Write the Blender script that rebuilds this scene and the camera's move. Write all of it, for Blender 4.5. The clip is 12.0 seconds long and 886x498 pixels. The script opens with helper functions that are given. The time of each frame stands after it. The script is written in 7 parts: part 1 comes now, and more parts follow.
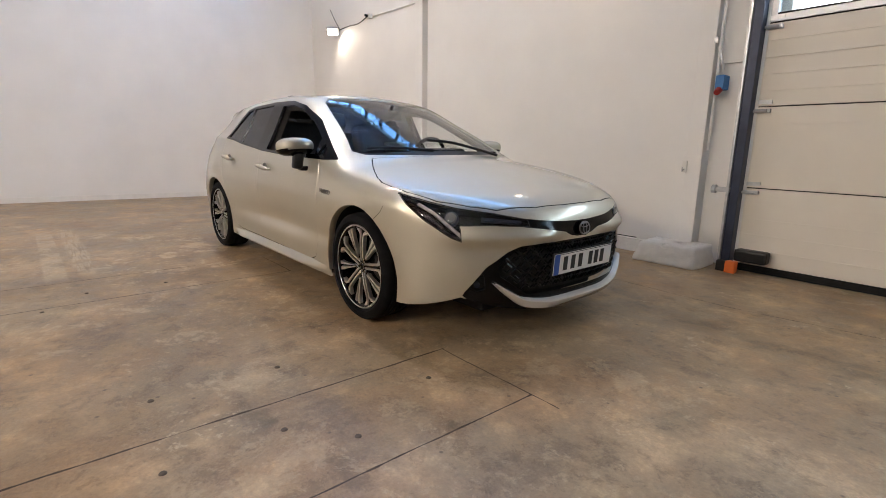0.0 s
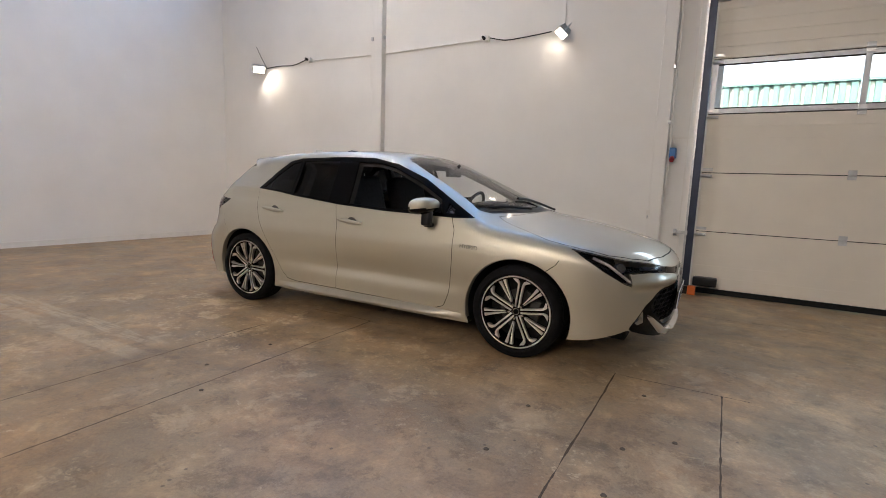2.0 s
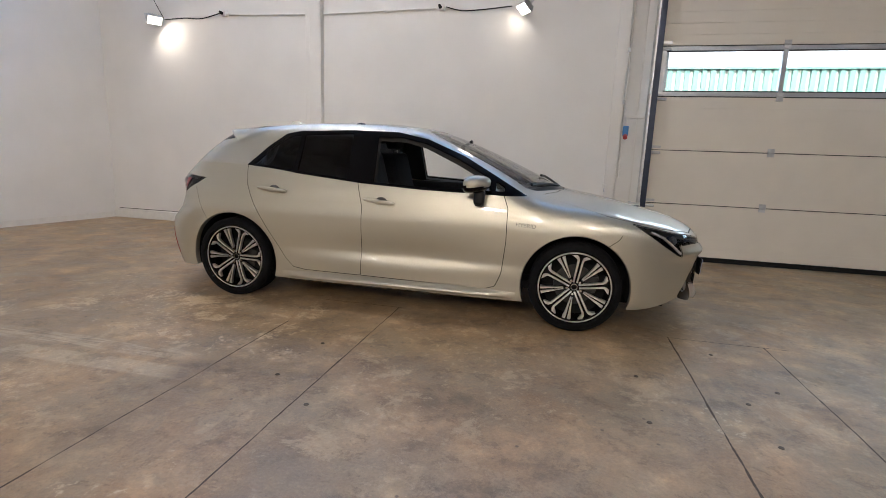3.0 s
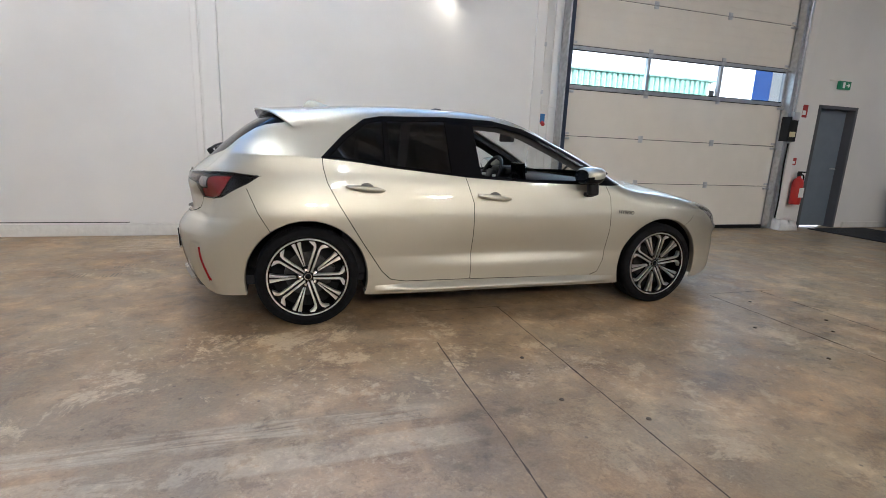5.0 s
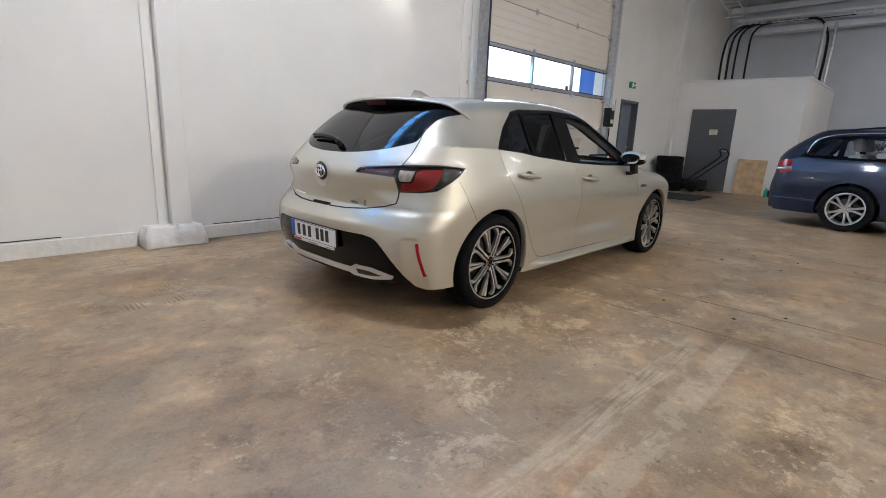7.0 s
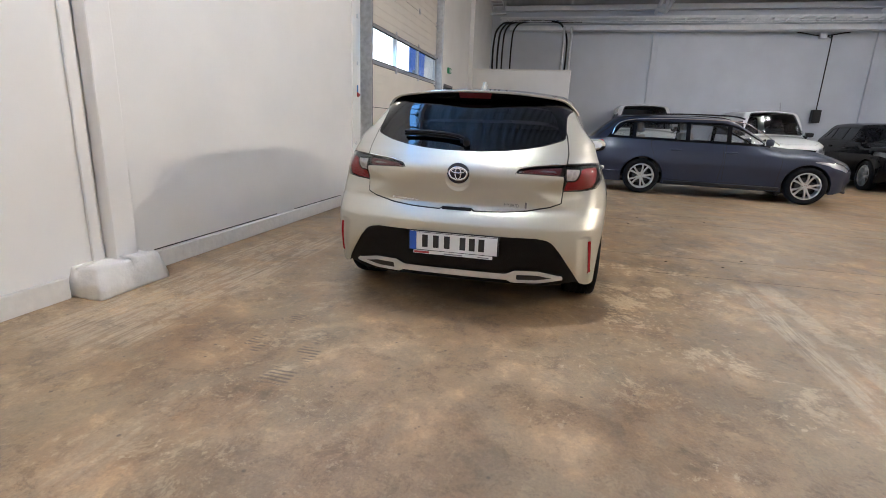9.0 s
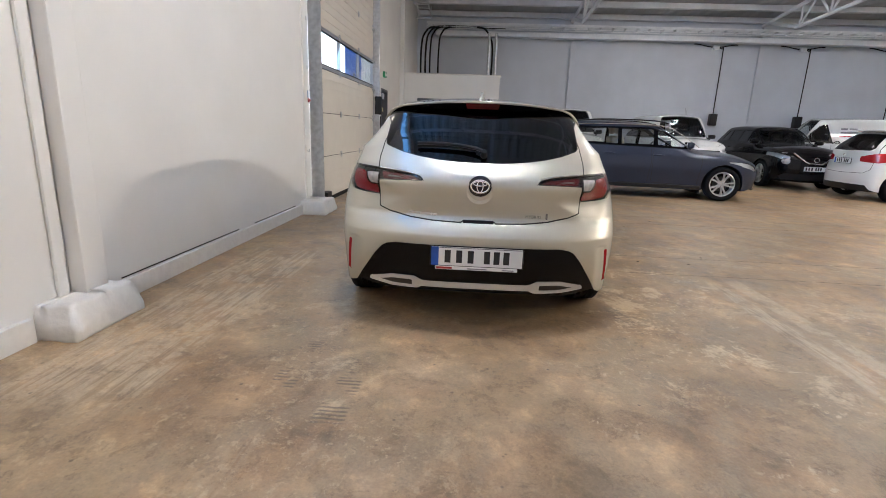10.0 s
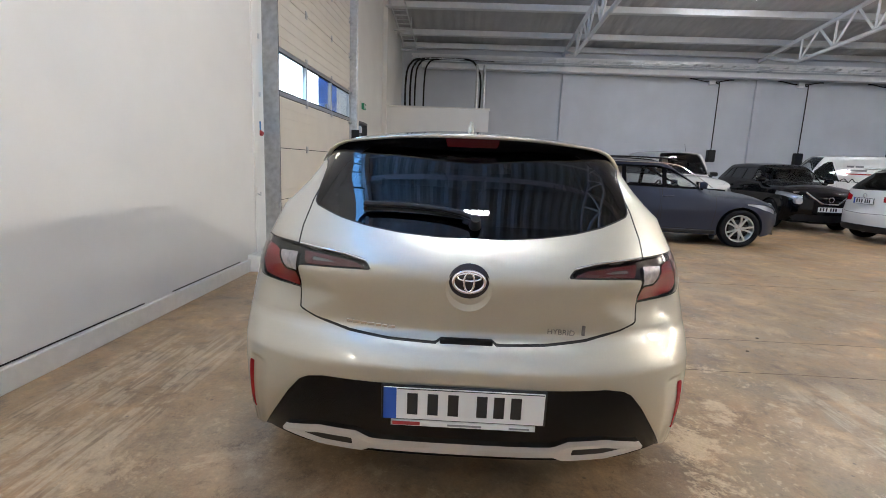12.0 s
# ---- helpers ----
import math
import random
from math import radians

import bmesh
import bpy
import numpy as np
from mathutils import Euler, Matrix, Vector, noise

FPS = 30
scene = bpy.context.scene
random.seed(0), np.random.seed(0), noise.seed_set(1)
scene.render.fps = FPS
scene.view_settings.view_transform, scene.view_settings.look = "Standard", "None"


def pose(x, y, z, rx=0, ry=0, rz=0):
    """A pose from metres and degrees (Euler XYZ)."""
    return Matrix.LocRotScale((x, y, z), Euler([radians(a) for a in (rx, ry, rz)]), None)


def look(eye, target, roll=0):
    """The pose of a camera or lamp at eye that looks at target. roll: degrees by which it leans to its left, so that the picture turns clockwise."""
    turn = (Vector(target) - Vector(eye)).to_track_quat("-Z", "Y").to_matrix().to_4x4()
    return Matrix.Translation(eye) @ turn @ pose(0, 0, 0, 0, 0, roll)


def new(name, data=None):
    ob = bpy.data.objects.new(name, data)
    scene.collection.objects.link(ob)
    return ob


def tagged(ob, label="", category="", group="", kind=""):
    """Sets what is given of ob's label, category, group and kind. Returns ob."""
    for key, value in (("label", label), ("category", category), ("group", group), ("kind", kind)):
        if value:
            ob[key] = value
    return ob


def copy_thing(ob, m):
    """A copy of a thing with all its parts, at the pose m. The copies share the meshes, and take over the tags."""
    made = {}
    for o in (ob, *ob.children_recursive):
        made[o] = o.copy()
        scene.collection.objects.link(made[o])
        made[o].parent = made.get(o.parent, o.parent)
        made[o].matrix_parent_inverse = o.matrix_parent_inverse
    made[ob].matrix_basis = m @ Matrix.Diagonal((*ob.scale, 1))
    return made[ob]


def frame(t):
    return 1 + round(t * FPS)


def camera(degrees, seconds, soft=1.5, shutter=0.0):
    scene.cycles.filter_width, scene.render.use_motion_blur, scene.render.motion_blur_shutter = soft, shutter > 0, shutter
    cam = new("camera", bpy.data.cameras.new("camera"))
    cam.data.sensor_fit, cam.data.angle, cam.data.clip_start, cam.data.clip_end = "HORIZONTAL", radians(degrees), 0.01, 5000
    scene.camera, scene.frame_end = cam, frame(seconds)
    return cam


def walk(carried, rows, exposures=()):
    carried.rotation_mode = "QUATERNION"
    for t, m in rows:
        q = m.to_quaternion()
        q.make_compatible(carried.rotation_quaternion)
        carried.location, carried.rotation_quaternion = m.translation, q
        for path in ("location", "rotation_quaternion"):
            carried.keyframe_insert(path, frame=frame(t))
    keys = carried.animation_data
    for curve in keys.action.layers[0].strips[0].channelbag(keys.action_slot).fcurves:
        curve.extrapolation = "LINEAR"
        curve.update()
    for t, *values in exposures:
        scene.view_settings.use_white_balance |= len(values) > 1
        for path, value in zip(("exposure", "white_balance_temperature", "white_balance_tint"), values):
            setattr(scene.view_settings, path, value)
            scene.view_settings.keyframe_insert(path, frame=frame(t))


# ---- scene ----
import functools

cam = camera(84.2, 12.0, 0.9)
PATH = [
    (0, (3.784, -2.229, 1.022), (2.274, -0.986, 0.602), 0.8),
    (0.5, (3.721, -2.62, 1.148), (2.243, -1.343, 0.718), 1.5),
    (1, (3.391, -3.08, 1.201), (2.079, -1.615, 0.838), 1.8),
    (1.5, (2.962, -3.534, 1.192), (1.779, -1.946, 0.911), 1.9),
    (2, (2.488, -3.866, 1.183), (1.505, -2.147, 0.9), 1.9),
    (2.5, (1.843, -4.11, 1.166), (1.154, -2.257, 0.865), 2.2),
    (3, (1.192, -4.233, 1.167), (0.742, -2.32, 0.796), 2.2),
    (3.2, (0.914, -4.229, 1.173), (0.553, -2.301, 0.784), 2.3),
    (4.8, (-1.153, -3.986, 1.186), (-0.672, -2.092, 0.764), 2.7),
    (5, (-1.395, -3.928, 1.166), (-0.811, -2.062, 0.745), 2.5),
    (5.5, (-2.038, -3.706, 1.159), (-1.217, -1.931, 0.743), 2.5),
    (6, (-2.684, -3.504, 1.152), (-1.673, -1.829, 0.733), 2.5),
    (6.5, (-3.26, -3.187, 1.147), (-2.055, -1.649, 0.719), 2.4),
    (7, (-3.801, -2.823, 1.123), (-2.401, -1.468, 0.67), 2.4),
    (7.5, (-4.236, -2.33, 1.114), (-2.668, -1.188, 0.627), 2.6),
    (7.7, (-4.377, -2.111, 1.123), (-2.755, -1.051, 0.627), 2.6),
    (9.3, (-4.868, -0.337, 1.148), (-2.955, -0.023, 0.656), 2.3),
    (9.5, (-4.846, -0.194, 1.156), (-2.922, 0.045, 0.665), 2.3),
    (10, (-4.86, 0.004, 1.177), (-2.921, 0.121, 0.701), 2.1),
    (10.5, (-4.859, 0.041, 1.17), (-2.906, 0.124, 0.745), 2.1),
    (11, (-4.724, 0.065, 1.281), (-2.758, 0.137, 0.924), 2.2),
    (11.5, (-4.239, 0.018, 1.281), (-2.268, 0.05, 0.941), 2.2),
    (12, (-3.619, 0.003, 1.242), (-1.651, 0.08, 0.896), 2.3),
]
walk(cam, [(t, look(eye, target, roll)) for t, eye, target, roll in PATH],
     [(0, 1.62, 6600, 15), (1.5, 1.31, 6550, 15), (3.2, 1.35, 6100, 13), (4.8, 1.60, 5760, 10), (6.0, 1.67, 5760, 10), (7.7, 1.81, 5900, 11), (10.0, 1.87, 6020, 12), (11.0, 1.84, 6000, 11), (12, 1.86, 5930, 10)])


# ---------------------------------------------------------------- light
world = bpy.data.worlds.new("sky")
scene.world = world
world.use_nodes = True
wn = world.node_tree
sky = wn.nodes.new("ShaderNodeTexSky")
sky.sky_type, sky.sun_disc = "NISHITA", False
sky.air_density, sky.dust_density = 1.0, 6.0
sky.sun_elevation, sky.sun_rotation = radians(30), radians(200)
wn.links.new(sky.outputs[0], wn.nodes["Background"].inputs[0])
wn.nodes["Background"].inputs[1].default_value = 0.15
sun = new("sun", bpy.data.lights.new("sun", "SUN"))
sun.data.energy, sun.data.angle, sun.data.color = 2.5, radians(0.5), (1, 0.95, 0.88)
sun.matrix_world = look((0, 0, 0), (0.3, 0.82, -0.5))


def area(name, eye, target, w, h, watts, colour):
    lamp = new(name, bpy.data.lights.new(name, "AREA"))
    lamp.data.shape, lamp.data.size, lamp.data.size_y = "RECTANGLE", w, h
    lamp.data.energy, lamp.data.color = watts, colour
    lamp.matrix_world = look(eye, target)
    return lamp


WARM, COOL, SKYBLUE = (1.0, 0.86, 0.68), (1.0, 0.96, 0.91), (0.62, 0.78, 1.0)
FLOODS = [((-4.75, 2.17, 2.95), (-4.50, 2.0, 2.6)), ((0.57, 2.17, 2.955), (0.33, 2.0, 2.62)),
          ((-0.7, -11.4, 5.0), (-0.5, 2, 0.8)), ((3.4, -11.6, 5.0), (1.0, 2, 0.8))]
for k, (eye, target) in enumerate(FLOODS):
    way = (Vector(target) - Vector(eye)).normalized()
    area("flood_light", Vector(eye) + way * 0.03, target, *((0.16, 0.12) if k < 2 else (0.50, 0.36)), (2.2, 0.25, 86, 48)[k], WARM)
HIGHBAYS = [(-2.05, -0.22), (-0.2, -6.5), (4.2, -6.4), (9.4, -6.42), (-4.4, -13.0), (0.4, -12.8), (9.4, -12.8)]
area("window_light", (-1.6, 2.52, 5.425), (-1.6, 0, 5.425), 7.9, 1.03, 105, (0.17, 0.46, 1.0))

area("window_light", (4.18, 2.29, 2.25), (4.0, 0.0, 1.6), 3.7, 0.44, 9, (0.45, 0.76, 1.0))


# ---------------------------------------------------------------- materials
def nodes_of(name):
    m = bpy.data.materials.new(name)
    m.use_nodes = True
    t = m.node_tree
    return m, t, t.nodes["Principled BSDF"], t.links


def plain(name, colour, rough=0.5, metal=0.0, coat=0.0, spec=0.5, vary=0.06, scale=6.0, bump=0.0, bump_scale=60.0, emit=0.0):
    """A surface of one colour with soft blotches, fine grain and, if wanted, relief."""
    m, t, b, l = nodes_of(name)
    co = t.nodes.new("ShaderNodeTexCoord")
    n = t.nodes.new("ShaderNodeTexNoise")
    n.inputs["Scale"].default_value, n.inputs["Detail"].default_value = scale, 6
    l.new(co.outputs["Object"], n.inputs["Vector"])
    r = t.nodes.new("ShaderNodeValToRGB")
    r.color_ramp.elements[0].position, r.color_ramp.elements[1].position = 0.3, 0.7
    r.color_ramp.elements[0].color = (*[c * (1 - vary) for c in colour], 1)
    r.color_ramp.elements[1].color = (*[min(1, c * (1 + vary)) for c in colour], 1)
    l.new(n.outputs[0], r.inputs[0])
    l.new(r.outputs[0], b.inputs["Base Color"])
    b.inputs["Roughness"].default_value, b.inputs["Metallic"].default_value = rough, metal
    b.inputs["Coat Weight"].default_value, b.inputs["Specular IOR Level"].default_value = coat, spec
    b.inputs["Coat Roughness"].default_value = 0.03
    if bump:
        n2 = t.nodes.new("ShaderNodeTexNoise")
        n2.inputs["Scale"].default_value, n2.inputs["Detail"].default_value = bump_scale, 5
        l.new(co.outputs["Object"], n2.inputs["Vector"])
        bp = t.nodes.new("ShaderNodeBump")
        bp.inputs["Strength"].default_value, bp.inputs["Distance"].default_value = bump, 0.01
        l.new(n2.outputs[0], bp.inputs["Height"])
        l.new(bp.outputs[0], b.inputs["Normal"])
    if emit:
        b.inputs["Emission Color"].default_value = (*colour, 1)
        b.inputs["Emission Strength"].default_value = emit
    return m


def paint(name, colour, metal=0.75, rough=0.34, coat=1.0):
    """Metallic car paint: fine flakes, a faint film of dust, under a clear coat."""
    m, t, b, l = nodes_of(name)
    co = t.nodes.new("ShaderNodeTexCoord")
    v = t.nodes.new("ShaderNodeTexVoronoi")
    v.inputs["Scale"].default_value = 420
    l.new(co.outputs["Object"], v.inputs["Vector"])
    sep = t.nodes.new("ShaderNodeSeparateColor")
    l.new(v.outputs["Color"], sep.inputs[0])
    r = t.nodes.new("ShaderNodeValToRGB")
    r.color_ramp.elements[0].color = (*[c * 0.97 for c in colour], 1)
    r.color_ramp.elements[1].color = (*[min(1, c * 1.03) for c in colour], 1)
    l.new(sep.outputs[0], r.inputs[0])
    l.new(r.outputs[0], b.inputs["Base Color"])
    n2 = t.nodes.new("ShaderNodeTexNoise")
    n2.inputs["Scale"].default_value, n2.inputs["Detail"].default_value = 3.5, 6
    l.new(co.outputs["Object"], n2.inputs["Vector"])
    mr = t.nodes.new("ShaderNodeMapRange")
    mr.inputs["From Min"].default_value, mr.inputs["From Max"].default_value = 0.35, 0.65
    mr.inputs["To Min"].default_value, mr.inputs["To Max"].default_value = rough - 0.02, rough + 0.02
    l.new(n2.outputs[0], mr.inputs[0])
    l.new(mr.outputs[0], b.inputs["Roughness"])
    b.inputs["Metallic"].default_value, b.inputs["Coat Weight"].default_value = metal, coat
    dust = t.nodes.new("ShaderNodeMapRange")
    dust.inputs["From Min"].default_value, dust.inputs["From Max"].default_value = 0.4, 0.7
    dust.inputs["To Min"].default_value, dust.inputs["To Max"].default_value = 0.02, 0.06
    l.new(n2.outputs[0], dust.inputs[0])
    l.new(dust.outputs[0], b.inputs["Coat Roughness"])
    b.inputs["Coat IOR"].default_value = 1.5
    return m


def pane_material(name, tint, gloss=1.45, rough=0.0):
    """A thin pane: lets light through in its tint, with a Fresnel gloss."""
    m = bpy.data.materials.new(name)
    m.use_nodes = True
    t, l = m.node_tree, m.node_tree.links
    t.nodes.remove(t.nodes["Principled BSDF"])
    out = t.nodes["Material Output"]
    tr, gl = t.nodes.new("ShaderNodeBsdfTransparent"), t.nodes.new("ShaderNodeBsdfGlossy")
    fr, mx = t.nodes.new("ShaderNodeLayerWeight"), t.nodes.new("ShaderNodeMixShader")
    pw, ma = t.nodes.new("ShaderNodeMath"), t.nodes.new("ShaderNodeMath")
    pw.operation, ma.operation = "POWER", "MULTIPLY_ADD"
    pw.inputs[1].default_value = 5.0
    f0 = ((gloss - 1) / (gloss + 1)) ** 2 * 1.8
    ma.inputs[1].default_value, ma.inputs[2].default_value = 1 - f0, f0
    tr.inputs[0].default_value = (*tint, 1)
    gl.inputs["Roughness"].default_value = rough
    fr.inputs[0].default_value = 0.5
    l.new(fr.outputs["Facing"], pw.inputs[0])
    l.new(pw.outputs[0], ma.inputs[0])
    l.new(ma.outputs[0], mx.inputs[0])
    l.new(tr.outputs[0], mx.inputs[1])
    l.new(gl.outputs[0], mx.inputs[2])
    l.new(mx.outputs[0], out.inputs[0])
    return m


def glow(name, colour, strength):
    m = bpy.data.materials.new(name)
    m.use_nodes = True
    t = m.node_tree
    t.nodes.remove(t.nodes["Principled BSDF"])
    e = t.nodes.new("ShaderNodeEmission")
    e.inputs[0].default_value, e.inputs[1].default_value = (*colour, 1), strength
    t.links.new(e.outputs[0], t.nodes["Material Output"].inputs[0])
    return m


def concrete_floor():
    """Worn, dusty brown concrete: broad stains, pale abraded patches, scratches, dark specks, a faint polish."""
    m, t, b, l = nodes_of("worn_concrete")
    N = t.nodes.new
    co = N("ShaderNodeTexCoord")

    def noise_node(scale, detail, rough=0.55, dist=0.0):
        n = N("ShaderNodeTexNoise")
        n.inputs["Scale"].default_value, n.inputs["Detail"].default_value = scale, detail
        n.inputs["Roughness"].default_value, n.inputs["Distortion"].default_value = rough, dist
        l.new(co.outputs["Object"], n.inputs["Vector"])
        return n

    def ramp(src, stops):
        r = N("ShaderNodeValToRGB")
        e = r.color_ramp.elements
        e[0].position, e[0].color = stops[0][0], (*stops[0][1], 1)
        e[1].position, e[1].color = stops[-1][0], (*stops[-1][1], 1)
        for p, c in stops[1:-1]:
            x = e.new(p)
            x.color = (*c, 1)
        l.new(src, r.inputs[0])
        return r

    def blend(kind, fac, a, c):
        x = N("ShaderNodeMix")
        x.data_type, x.blend_type = "RGBA", kind
        if isinstance(fac, float):
            x.inputs[0].default_value = fac
        else:
            l.new(fac, x.inputs[0])
        l.new(a, x.inputs[6])
        if isinstance(c, tuple):
            x.inputs[7].default_value = (*c, 1)
        else:
            l.new(c, x.inputs[7])
        return x.outputs[2]

    sep = N("ShaderNodeSeparateXYZ")
    l.new(co.outputs["Object"], sep.inputs[0])

    def math_node(op, p, q):
        x = N("ShaderNodeMath")
        x.operation = op
        for k, v in enumerate((p, q)):
            if isinstance(v, (int, float)):
                x.inputs[k].default_value = v
            else:
                l.new(v, x.inputs[k])
        return x.outputs[0]

    def edge(src, lo, hi):
        x = N("ShaderNodeMapRange")
        x.interpolation_type = "SMOOTHSTEP"
        x.inputs["From Min"].default_value, x.inputs["From Max"].default_value = lo, hi
        l.new(src, x.inputs[0])
        return x.outputs[0]

    def patch(x0, x1, y0, y1, sx, sy, slope=0.0):
        """A worn patch with soft edges, in metres on the floor."""
        y = math_node("ADD", sep.outputs[1], math_node("MULTIPLY", sep.outputs[0], -slope)) if slope else sep.outputs[1]
        p = math_node("MULTIPLY", edge(sep.outputs[0], x0, x0 + sx), edge(sep.outputs[0], x1, x1 - sx))
        q = math_node("MULTIPLY", edge(y, y0, y0 + sy), edge(y, y1, y1 - sy))
        return math_node("MULTIPLY", p, q)

    big = noise_node(0.9, 10, 0.68, 0.15)
    base = ramp(big.outputs[0], [(0.34, (0.205, 0.140, 0.080)), (0.44, (0.282, 0.196, 0.114)), (0.5, (0.322, 0.229, 0.136)), (0.56, (0.352, 0.256, 0.156)), (0.66, (0.430, 0.324, 0.205))])
    mid = noise_node(3.6, 10, 0.72, 0.2)
    midr = ramp(mid.outputs[0], [(0.37, (0.62, 0.61, 0.60)), (0.45, (0.92, 0.92, 0.92)), (0.54, (1.03, 1.02, 1.01)), (0.63, (1.30, 1.28, 1.24))])
    c = blend("MULTIPLY", 1.0, base.outputs[0], midr.outputs[0])
    hue = noise_node(1.1, 7, 0.65, 0.1)
    huer = ramp(hue.outputs[0], [(0.38, (0.95, 0.98, 0.98)), (0.50, (1.0, 1.0, 1.0)), (0.62, (1.05, 0.99, 0.93))])
    c = blend("MULTIPLY", 1.0, c, huer.outputs[0])
    grey = noise_node(1.4, 9, 0.68, 0.25)
    greyr = ramp(grey.outputs[0], [(0.50, (0, 0, 0)), (0.58, (0.5, 0.5, 0.5)), (0.66, (0.65, 0.65, 0.65))])
    c = blend("MIX", greyr.outputs[0], c, (0.262, 0.210, 0.140))
    pale = noise_node(2.3, 10, 0.80, 0.35)
    paler = ramp(pale.outputs[0], [(0.550, (0, 0, 0)), (0.578, (0.8, 0.8, 0.8)), (0.63, (1, 1, 1))])
    where = noise_node(0.33, 2)
    wherer = ramp(where.outputs[0], [(0.46, (0.10, 0.10, 0.10)), (0.62, (0.55, 0.55, 0.55))])
    near = math_node("MAXIMUM", wherer.outputs[0], math_node("MULTIPLY", patch(-3.2, 0.3, -2.2, -0.5, 0.9, 0.5), 0.85))
    near = math_node("MAXIMUM", near, math_node("MULTIPLY", patch(-4.4, -0.4, -3.2, -1.9, 0.9, 0.4), 0.6))
    c = blend("MIX", math_node("MULTIPLY", paler.outputs[0], near), c, (0.54, 0.43, 0.28))
    fine = N("ShaderNodeTexNoise")
    mp = N("ShaderNodeMapping")
    mp.inputs["Scale"].default_value = (2.2, 34, 1)
    mp.inputs["Rotation"].default_value = (0, 0, radians(5))
    l.new(co.outputs["Object"], mp.inputs[0])
    l.new(mp.outputs[0], fine.inputs["Vector"])
    fine.inputs["Scale"].default_value, fine.inputs["Detail"].default_value, fine.inputs["Distortion"].default_value = 1.0, 6, 0.6
    finer = ramp(fine.outputs[0], [(0.42, (0.08, 0.08, 0.08)), (0.54, (1, 1, 1))])
    streak = patch(-3.4, -0.62, -2.10, -1.90, 0.45, 0.05, 0.02)
    lane = math_node("MULTIPLY", patch(-3.2, -0.55, -2.28, -2.12, 0.35, 0.02, 0.02), edge(pale.outputs[0], 0.43, 0.475))
    c = blend("MIX", math_node("MULTIPLY", lane, 0.50), c, (0.47, 0.39, 0.275))
    scuffs = math_node("MULTIPLY", patch(-3.4, -0.2, 1.35, 2.14, 0.5, 0.12), edge(pale.outputs[0], 0.42, 0.50))
    c = blend("MIX", math_node("MULTIPLY", math_node("MULTIPLY", scuffs, finer.outputs[0]), 0.62), c, (0.52, 0.43, 0.31))
    streak = math_node("MAXIMUM", streak, math_node("MULTIPLY", patch(-4.6, -3.1, 0.74, 0.96, 0.3, 0.07), 0.45))
    c = blend("MIX", math_node("MULTIPLY", math_node("MULTIPLY", streak, finer.outputs[0]), math_node("MULTIPLY", edge(pale.outputs[0], 0.38, 0.50), 0.58)), c, (0.50, 0.42, 0.30))
    swell = noise_node(4.5, 5, 0.6)
    wave = N("ShaderNodeTexWave")
    wave.wave_type, wave.bands_direction = "BANDS", "X"
    wave.inputs["Scale"].default_value, wave.inputs["Distortion"].default_value, wave.inputs["Detail"].default_value = 11, 1.2, 2
    l.new(co.outputs["Object"], wave.inputs["Vector"])
    tread = math_node("MULTIPLY", edge(wave.outputs[0], 0.45, 0.7), edge(swell.outputs[0], 0.52, 0.60))
    marks = math_node("MAXIMUM", patch(-3.5, -2.5, 0.48, 0.64, 0.15, 0.02), patch(-3.2, -2.3, 0.78, 0.92, 0.15, 0.02))
    c = blend("MIX", math_node("MULTIPLY", math_node("MULTIPLY", marks, tread), 0.70), c, (0.10, 0.082, 0.064))
    crisp = noise_node(5.5, 12, 0.78, 0.25)
    crispr = ramp(crisp.outputs[0], [(0.40, (0.74, 0.73, 0.72)), (0.45, (0.97, 0.97, 0.97)), (0.55, (1.0, 1.0, 1.0)), (0.595, (1.16, 1.15, 1.13))])
    c = blend("MULTIPLY", 1.0, c, crispr.outputs[0])
    dark = noise_node(2.6, 10, 0.74, 0.1)
    darkr = ramp(dark.outputs[0], [(0.56, (0, 0, 0)), (0.66, (0.50, 0.50, 0.50))])
    c = blend("MIX", darkr.outputs[0], c, (0.14, 0.105, 0.070))
    chips = noise_node(22, 8, 0.72, 0.2)
    swarm = noise_node(1.9, 6, 0.65)
    chipr = ramp(chips.outputs[0], [(0.56, (0, 0, 0)), (0.60, (0.8, 0.8, 0.8))])
    c = blend("MIX", math_node("MULTIPLY", chipr.outputs[0], math_node("MAXIMUM", edge(swarm.outputs[0], 0.52, 0.66), math_node("MULTIPLY", near, edge(swarm.outputs[0], 0.42, 0.56)))), c, (0.52, 0.42, 0.28))
    pits = noise_node(30, 7, 0.7)
    pitr = ramp(pits.outputs[0], [(0.60, (0, 0, 0)), (0.66, (0.6, 0.6, 0.6))])
    c = blend("MIX", math_node("MULTIPLY", pitr.outputs[0], edge(dark.outputs[0], 0.46, 0.6)), c, (0.13, 0.10, 0.07))
    vo = N("ShaderNodeTexVoronoi")
    vo.inputs["Scale"].default_value = 7.0
    l.new(co.outputs["Object"], vo.inputs["Vector"])
    sp = ramp(vo.outputs["Distance"], [(0.035, (0.75, 0.75, 0.75)), (0.07, (0, 0, 0))])
    c = blend("MIX", sp.outputs[0], c, (0.10, 0.078, 0.055))
    grain = noise_node(70, 4, 0.7)
    grr = ramp(grain.outputs[0], [(0.3, (0.86, 0.86, 0.86)), (0.7, (1.1, 1.1, 1.1))])
    c = blend("MULTIPLY", 1.0, c, grr.outputs[0])
    info = N("ShaderNodeObjectInfo")
    slabr = ramp(info.outputs["Random"], [(0.0, (0.96, 0.925, 0.88)), (1.0, (1.09, 1.045, 0.985))])
